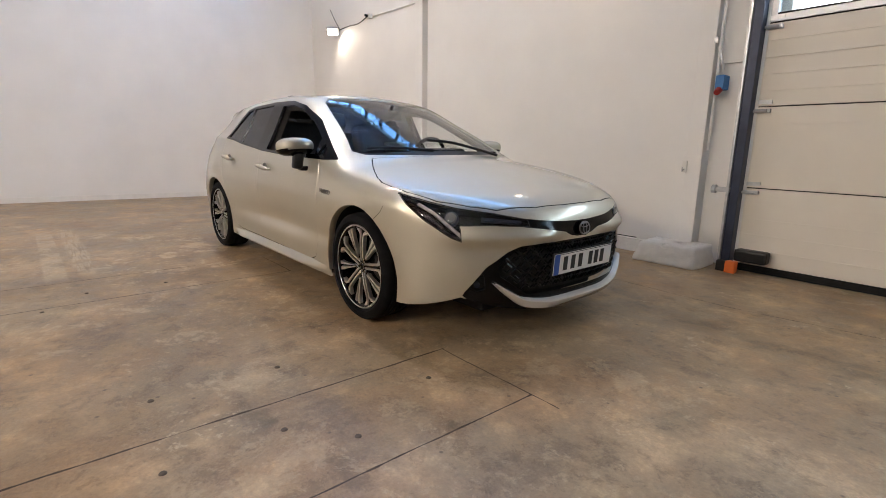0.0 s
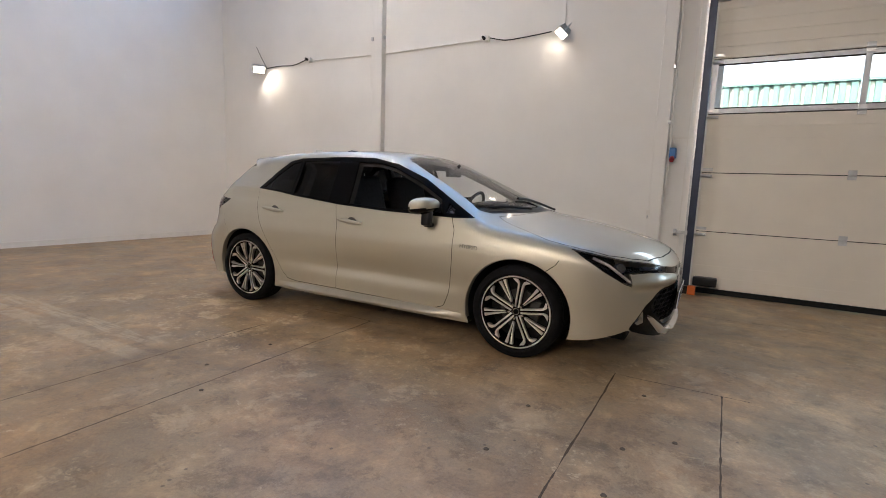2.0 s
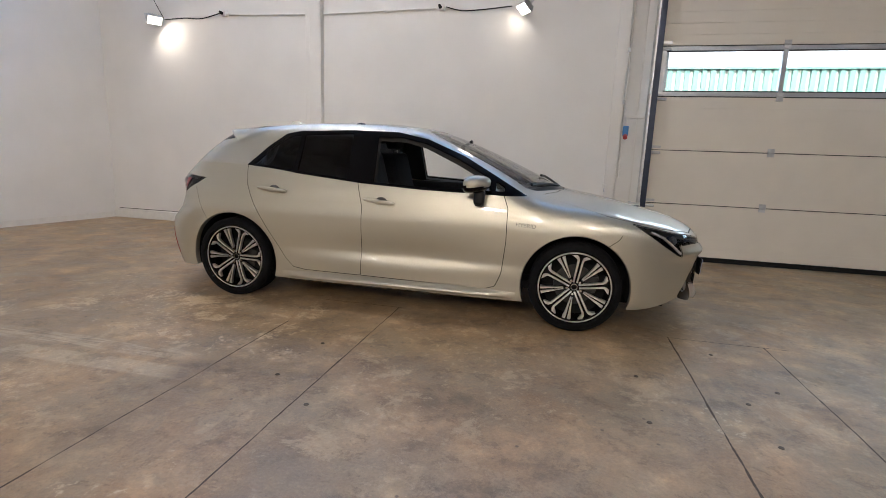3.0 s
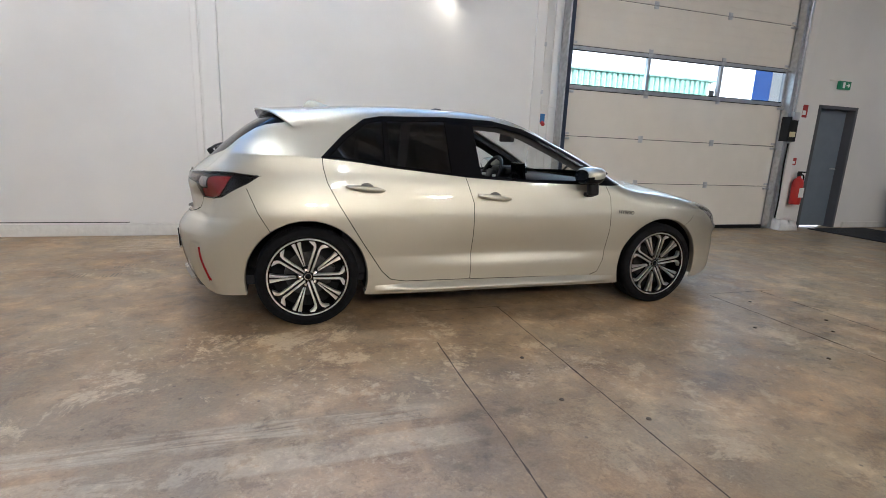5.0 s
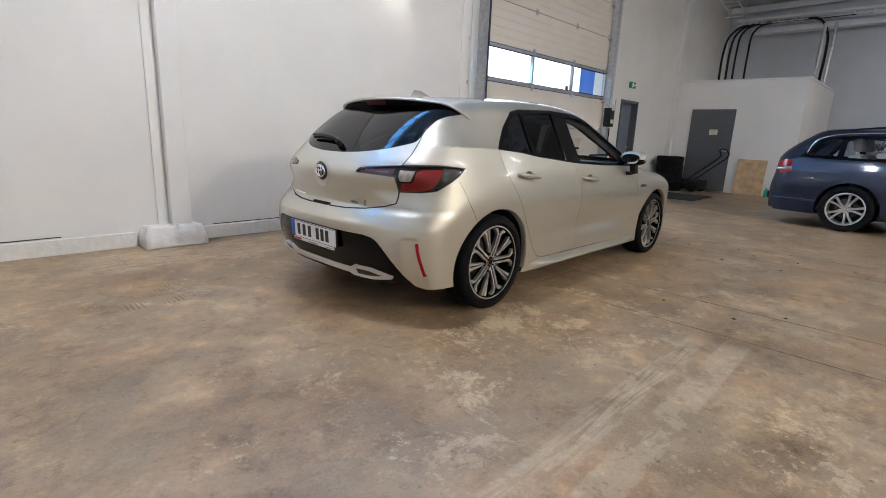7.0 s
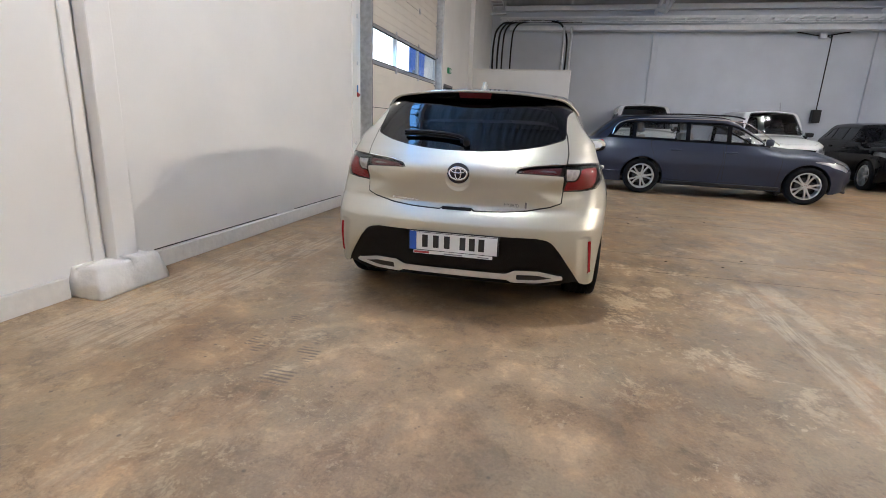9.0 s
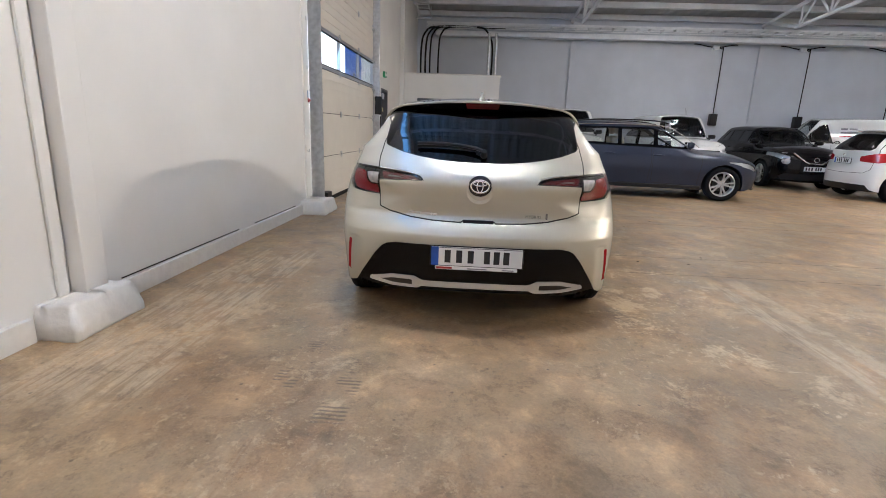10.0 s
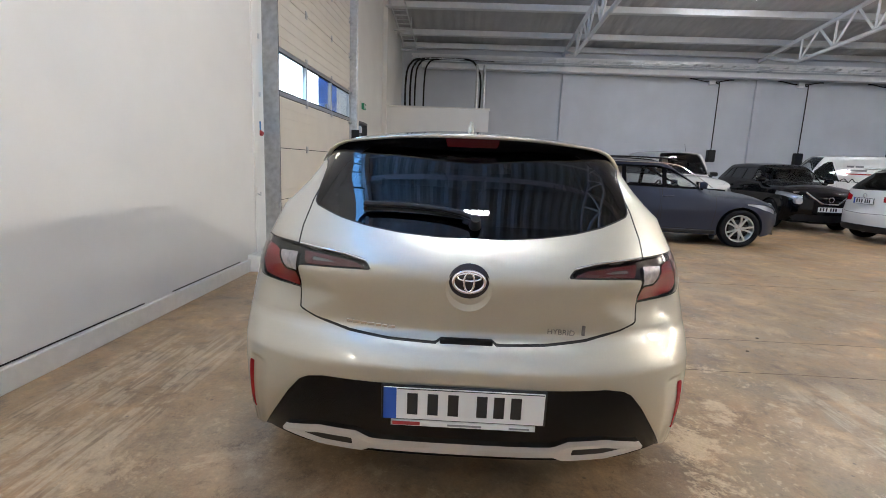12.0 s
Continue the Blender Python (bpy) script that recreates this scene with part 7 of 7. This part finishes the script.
    sl.region("headlight", [(hw - 0.03, nose_z + 0.02), (hw - 0.14, nose_z + 0.0), (hw - 0.34, nose_z - 0.06), (hw - 0.36, nose_z - 0.13), (hw - 0.2, nose_z - 0.16), (hw - 0.05, nose_z - 0.08)], end_view, lambda C: C[:, 0] > xf - 0.75)
    sl.region("grille", [(-0.1, nose_z - 0.07), (hw - 0.40, nose_z - 0.09), (hw - 0.42, nose_z - 0.15), (-0.1, nose_z - 0.18)], end_view, lambda C: C[:, 0] > xf - 0.5)
    sl.region("lower_intake", [(-0.1, 0.40), (hw - 0.28, 0.40), (hw - 0.18, 0.33), (hw - 0.24, 0.24), (-0.1, 0.24)], end_view, lambda C: C[:, 0] > xf - 0.5)
    sl.region("rear_window", [(-0.1, H - 0.10), (hw * 0.58, H - 0.12), (hw * 0.72, tail_z + 0.08), (hw * 0.66, tail_z + 0.03), (-0.1, tail_z + 0.02)], end_view, lambda C: C[:, 0] < roof_end + 0.25)
    sl.region("tail_light", [(hw + 0.05, tail_z - 0.02), (hw - 0.12, tail_z - 0.02), (hw - lamp, tail_z - 0.10), (hw - lamp + 0.02, tail_z - 0.20), (hw - 0.10, tail_z - 0.22), (hw + 0.05, tail_z - 0.14)], end_view, lambda C: C[:, 0] < xr + 0.36)
    sl.region("tailgate", [(-0.1, H - 0.06), (hw * 0.66, H - 0.08), (hw * 0.83, tail_z), (hw * 0.80, 0.66), (hw * 0.66, 0.58), (-0.1, 0.56)], end_view, lambda C: C[:, 0] < roof_end + 0.3, gap=0.008)
    sl.region("rear_lower", [(-0.1, 0.34), (hw - 0.2, 0.34), (hw - 0.1, 0.2), (-0.1, 0.1)], end_view, lambda C: C[:, 0] < xr + 0.4)
    xm = (cuts[1] + cuts[-1]) / 2 if len(cuts) > 2 else cuts[0]
    for x0, x1 in ((-wb / 2 + 0.42, cuts[-1] - 0.05) if van else (-wb / 2 + 0.36, -0.02), (0.02, wb / 2 - 0.44)):
        sl.region("door", [(x0, 0.30), (x0 - (0.25 if x0 < -0.5 else 0.0), 0.9), (x0 - (0.25 if x0 < -0.5 else 0.0), belt1), (x1, belt1), (x1 + 0.02, 0.7), (x1 - 0.03, 0.27)], side_view, on_flank, gap=0.007)
    for nm, nms, mat, push in (("body", ["body", "door"], material, 0), ("bonnet", ["bonnet"], material, 0), ("tailgate", ["tailgate"], material, 0), ("panel_gap", ["gap"], M_CRACK, -0.002),
                               ("windscreen", ["windscreen"], M_CLEAR, -0.004), ("rear_window", ["rear_window"], M_PRIVACY, -0.004), ("grille", ["grille"], M_PIANO, -0.01),
                               ("lower_intake", ["lower_intake"], M_BLACK, -0.02), ("rear_lower_panel", ["rear_lower"], M_BLACK, 0.004)):
        sl.mesh(nm, nms, BOTH, push=push, material=mat, parent=car, rim=0.014 if push == 0 else 0)
    sl.mesh("headliner", ["body"], BOTH, push=-0.05, material=M_INTERIOR, parent=car)
    for s in BOTH:
        sl.mesh("window_surround", ["window_frame"] + ["pane_%d" % k for k in range(len(edges) - 1)], (s,), push=0.002, material=M_PIANO, parent=car, rim=0.02)
        for k in range(len(edges) - 1):
            sl.mesh("side_window", ["glass_%d" % k], (s,), push=-0.006, material=side_glass if k < len(edges) - 2 else M_CLEAR, parent=car)
        h = sl.mesh("headlight", ["headlight"], (s,), push=-0.03, material=M_ALLOY, parent=car)
        if h:
            sl.mesh("lens", ["headlight"], (s,), push=0.0, material=M_LENS, parent=h)
        tlm = sl.mesh("tail_light", ["tail_light"], (s,), push=0.004, material=M_REDLENS, parent=car, rim=0.02)
        for x in (-wb / 2, wb / 2):
            arch_parts(sl, car, x, R - 0.01, ar, (s,), material)
            wheel(car, x, s * (hw - 0.115), R, s, R, R - 0.095, 0.205, design, 0, 20)
        for x, z in ((-wb / 2 + 0.55, 0.5 * (belt0 + belt1) - 0.12), (0.12, belt0 - 0.10)):
            y = float(sl.y_at(x, z)[0])
            link("door_handle", box(x - 0.10, x + 0.10, s * y - 0.015, s * y + 0.015, z - 0.014, z + 0.014, bevel=0.008, m=pose(0, s * 0.012, 0)), material, car, smooth="all")
        xm2 = cowl - 0.22
        y = float(sl.y_at(xm2, belt0 + 0.06)[0])
        mr = new("door_mirror")
        mr.parent, mr.matrix_local = car, pose(xm2, s * (y + 0.12), belt0 + 0.10)
        link("housing", box(-0.06, 0.07, -0.09, 0.09, -0.055, 0.065, bevel=0.045), M_BLACK if van else material, mr, smooth="all")
        link("mirror_glass", box(-0.076, -0.071, -0.08, 0.08, -0.045, 0.065), M_CHROME, mr)
        link("foot", box(-0.03, 0.05, -0.06, 0.06, -0.06, 0.0, bevel=0.015, m=pose(0, -s * 0.11, -0.03)), M_BLACK, mr)
    link("underbody", box(xr + 0.3, xf - 0.3, -hw + 0.3, hw - 0.3, 0.19, 0.24), M_RUBBER, car)
    link("dashboard", box(cowl - 0.62, cowl - 0.10, -hw + 0.22, hw - 0.22, 0.5, cowl_z - 0.06, bevel=0.06), M_BLACK, car)
    for y in (-0.36, 0.36):
        seat(car, ws_top - 0.25, y, 0.5 if not van else 0.72, seats)
        if not van:
            seat(car, ws_top - 1.1, y, 0.5, seats, 0.55, 0.55)
    link("cabin_floor", box(xr + 0.4, cowl - 0.1, -hw + 0.2, hw - 0.2, 0.26, 0.32), M_SEAT, car)
    bm = bmesh.new()
    add_tube(bm, [(0.17 * math.cos(q), 0.17 * math.sin(q), 0) for q in (2 * math.pi * k / 24 for k in range(25))], 0.016, 6)
    link("steering_wheel", bm, M_BLACK, car, m=pose(cowl - 0.68, 0.36, cowl_z - 0.06, 0, -65, 0), smooth=True)
    return car, sl, xf, xr, hw


# estate
est, es, xf, xr, hw = plain_car("estate_car", "dark grey-blue estate car with silver alloy wheels", pose(5.955, -3.47, 0, 0, 0, -94.5), 4.64, 1.81, 1.475, 2.70, 0.83, M_BLUE, cowl=0.92, nose_z=0.74,
                                cowl_z=0.98, ws_top=0.05, roof_end=-2.0, tail_z=0.99, belt0=0.93, belt1=0.99, design="five", side_glass=M_CLEAR, R=0.325, panes=(-1.55, -0.62, 0.06), tail_slope=0.45, seats=M_BEIGE)
for s in BOTH:
    link("roof_rail", tube(smooth_line([(-1.8, s * 0.56, 1.40), (-1.0, s * 0.58, 1.478), (0.0, s * 0.58, 1.478), (0.3, s * 0.57, 1.43)]), 0.014), M_BLACK, est, smooth=True)
link("window_trim", tube(smooth_line([(-1.95, -0.80, 1.08), (-1.82, -0.74, 1.30), (-1.3, -0.70, 1.385), (0.1, -0.70, 1.385), (0.5, -0.74, 1.24), (0.85, -0.83, 1.00)]), 0.008), M_CHROME, est, "chrome window trim", smooth=True)
link("tow_bar", tube(smooth_line([(xr + 0.2, 0, 0.30), (xr - 0.06, 0, 0.30), (xr - 0.10, 0, 0.36), (xr - 0.10, 0, 0.42)]), 0.022), M_BLACK, est, "black tow hitch", smooth=True)
for s in BOTH:
    pts = [Vector((x, s * (float(es.y_at(x, z)[0]) + 0.006), z)) for x, z in ((xr + 0.16, 0.835), (xr + 0.26, 0.84), (xr + 0.36, 0.855))]
    link("reversing_lamp", tube(pts, 0.026), M_CLEARLENS, est, smooth=True)
    bx = np.linspace(xr + 0.16, xr + 0.75, 12)
    link("bumper_crease", tube([Vector((x, s * (float(es.y_at(x, 0.40)[0]) + 0.001), 0.40)) for x in bx], 0.012), M_BLUE, est, smooth=True)
    link("sill_trim", box(-0.95, 0.95, s * 0.845, s * 0.895, 0.215, 0.275, bevel=0.015), M_BLACK, est, smooth="all")
    link("mud_flap", box(0.93, 0.96, s * 0.70, s * 0.86, 0.12, 0.34, bevel=0.008), M_RUBBER, est)

# white hatch, seen from behind
wh, ws, xf, xr, hw = plain_car("small_hatchback_car", "small white hatchback parked tail outwards", pose(6.65, -10.0, 0, 0, 0, -92.5), 3.95, 1.74, 1.51, 2.51, 0.78, M_WHITE, cowl=0.95, nose_z=0.76,
                               cowl_z=1.02, ws_top=0.25, roof_end=-1.45, tail_z=1.02, belt0=0.96, belt1=1.06, design="six", tail_slope=0.42, R=0.305, lamp=0.46)
plate_bars(wh, pose(xr - 0.006, 0, 0.82) @ TAIL, name="rear_number_plate")
link("emblem", ring(0.045, 0.045, 0.010, 0.006), M_CHROME, wh, m=pose(xr + 0.01, 0, 0.93) @ TAIL, smooth="all")
link("spoiler", box(-1.62, -1.30, -0.56, 0.56, 1.455, 1.485, bevel=0.012), M_WHITE, wh, smooth="all")
link("rear_wiper", tube([(xr + 0.12, 0, 1.10), (xr + 0.16, 0.28, 1.16)], 0.010), M_BLACK, wh)
link("roof_aerial", tube([(-0.9, 0, 1.49), (-1.10, 0, 1.62)], 0.006), M_BLACK, wh)

# black crossover, nose outwards
cr, cs, xf, xr, hw = plain_car("crossover_car", "black compact crossover parked nose outwards", pose(10.1, -8.40, 0, 0, 0, 178), 4.21, 1.80, 1.60, 2.64, 0.85, M_BLACKP, cowl=0.95, nose_z=0.90,
                               cowl_z=1.13, ws_top=0.15, roof_end=-1.45, tail_z=1.08, belt0=1.05, belt1=1.14, design="six", tail_slope=0.5, R=0.34)
plate_bars(cr, pose(xf + 0.004, 0, 0.53) @ NOSE, blue=False, name="front_number_plate")
for s in BOTH:
    link("chrome_blade", tube([(xf - 0.12, s * 0.50, 0.90), (xf - 0.03, s * 0.24, 0.70), (xf + 0.002, s * 0.16, 0.655)], 0.022), M_CHROME, cr, smooth=True)
    link("day_lamp", box(-0.02, 0.02, -0.13, 0.13, -0.014, 0.014, bevel=0.005, m=pose(xf - 0.20, s * 0.66, 0.90, 0, 0, -s * 38)), M_CLEARLENS, cr)
    link("round_lamp", cyl((xf - 0.22, s * 0.62, 0.70), (xf - 0.11, s * 0.62, 0.70), 0.085, 0.075, 20), M_CLEARLENS, cr, smooth=True)
link("chrome_blade", tube([(xf + 0.002, -0.16, 0.655), (xf + 0.008, 0.16, 0.655)], 0.020), M_CHROME, cr, smooth=True)
link("emblem", ring(0.062, 0.062, 0.012, 0.008), M_CHROME, cr, m=pose(xf + 0.0, 0, 0.75) @ NOSE, smooth="all")

# white people carrier and a second white van beyond the estate
mp, ms, xf, xr, hw = plain_car("people_carrier", "white high-roofed people carrier, nose outwards", pose(11.3, -6.0, 0, 0, 0, 181), 4.6, 1.86, 1.86, 2.8, 0.9, M_WHITE, "white vans", cowl=1.05, nose_z=0.95, cowl_z=1.22,
                               ws_top=0.55, roof_end=-1.95, tail_z=1.15, belt0=1.12, belt1=1.14, design="six", tail_slope=0.15, R=0.32, tumble=0.24, van=True)
link("roof_aerial", tube([(0.2, 0.3, 1.85), (0.1, 0.3, 2.06)], 0.006), M_BLACK, mp)
v2, vs, xf, xr, hw = plain_car("delivery_van", "white delivery van with a wide dark windscreen", pose(11.6, -2.75, 0, 0, 0, 180), 4.7, 1.92, 1.95, 2.85, 0.88, M_WHITE, "white vans", cowl=1.20, nose_z=0.98, cowl_z=1.25,
                               ws_top=0.60, roof_end=-2.1, tail_z=1.2, belt0=1.15, belt1=1.16, design="six", tail_slope=0.08, R=0.32, tumble=0.20, van=True)
pv, ps, xf, xr, hw = plain_car("panel_van", "white panel van with faint lettering on its side", pose(12.2, -11.5, 0, 0, 0, 76), 4.5, 1.92, 1.95, 2.8, 0.9, M_WHITE, "white vans", cowl=1.35, nose_z=0.98, cowl_z=1.24,
                               ws_top=0.70, roof_end=-2.0, tail_z=1.2, belt0=1.15, belt1=1.16, design="six", tail_slope=0.08, R=0.32, tumble=0.18, van=True, dlo_end=0.55, panes=(0.42,))
for k, (x0, x1, z, h, mat) in enumerate(((-0.02, 0.16, 1.60, 0.05, M_INKGREY), (-0.26, -0.06, 1.60, 0.05, M_INKGREY), (-0.34, 0.16, 1.49, 0.05, M_INKGREY), (-0.60, 0.18, 1.39, 0.025, M_INKRED))):
    y = float(ps.y_at((x0 + x1) / 2, z)[0])
    link("lettering_bar", box(x0, x1, y - 0.004, y + 0.004, z - h, z + h * 0.6), mat, pv)
link("cable_drawing", tube(smooth_line([(x, float(ps.y_at(x, z)[0]) + 0.004, z) for x, z in ((0.35, 1.16), (0.2, 1.24), (0.1, 1.14), (0.0, 1.24), (-0.1, 1.15), (-0.4, 1.19), (-0.75, 1.2), (-0.9, 1.3), (-0.92, 1.5))]), 0.012), M_INK, pv)

# ---------------------------------------------------------------- floor slabs
SLABS = [(-7.5, -0.585, -16, WY + 0.28), (0.04, 1.985, -16, WY + 0.28), (2.575, 13.7, -16, WY + 0.28),
         (-0.585, 0.04, -16, -0.745), (1.985, 2.575, -16, -0.745), (-0.585, 0.04, -0.745, WY + 0.28), (1.985, 2.575, -0.745, WY + 0.28)]
for x0, x1, y0, y1 in SLABS:
    link("slab", box(x0, x1, y0, y1, -0.1, 0.0), M_FLOOR, floor)


def joint(p, q, width, seed):
    """A dirt-filled joint between slabs: its edges crumble and its width wanders."""
    p, q = Vector((*p, 0)), Vector((*q, 0))
    d = (q - p).normalized()
    side = Vector((-d.y, d.x, 0))
    n = max(4, int((q - p).length / 0.03))
    bm = bmesh.new()
    rows = []
    for k in range(n + 1):
        c = p.lerp(q, k / n)
        wob = noise.noise(c * 2.0 + Vector((seed, 0, 0))) * 0.006 + noise.noise(c * 9.0 + Vector((seed, 3, 0))) * 0.003
        w = width * max(0.12, 0.70 + 0.6 * noise.noise(c * 5.0 + Vector((0, seed, 0))) + 0.6 * noise.noise(c * 21.0 + Vector((0, seed, 7)))) / 2
        rows.append((bm.verts.new(c + side * (wob - w) + Vector((0, 0, 0.0012))), bm.verts.new(c + side * (wob + w) + Vector((0, 0, 0.0012)))))
    for a, b in zip(rows, rows[1:]):
        bm.faces.new((a[0], b[0], b[1], a[1]))
    link("joint", bm, M_JOINT, floor)


for k, (p, q, w) in enumerate((((-0.585, -1.3), (-0.585, -9.0), 0.0095), ((0.04, -0.745), (0.04, -9.0), 0.0095), ((1.985, -0.735), (1.985, -9.0), 0.013), ((2.575, -0.745), (2.575, -9.0), 0.010),
                               ((1.985, -0.745), (2.72, -0.742), 0.007), ((-0.585, -0.745), (0.06, -0.745), 0.008), ((1.72, 1.18), (2.62, 1.165), 0.007), ((2.62, 1.165), (3.6, 1.30), 0.006))):
    joint(p, q, w, 3.7 * k + 1)
plug = tagged(link("floor_plug", cyl((0, 0, 0.0), (0, 0, 0.004), 0.013, 0.010, 12), M_PLUG, None, "small metal plug set in the concrete floor"), category="floor plug", group="floor plugs")
plug.location = (1.68, -1.48, 0.0)
for x, y in [(1.67, -1.99), (2.19, -2.04), (2.19, -0.99), (2.39, -1.46), (2.19, -1.65), (2.21, -2.5), (-0.19, -2.07), (0.11, -2.31), (-0.17, -1.6)]:
    copy_thing(plug, pose(x, y, 0))
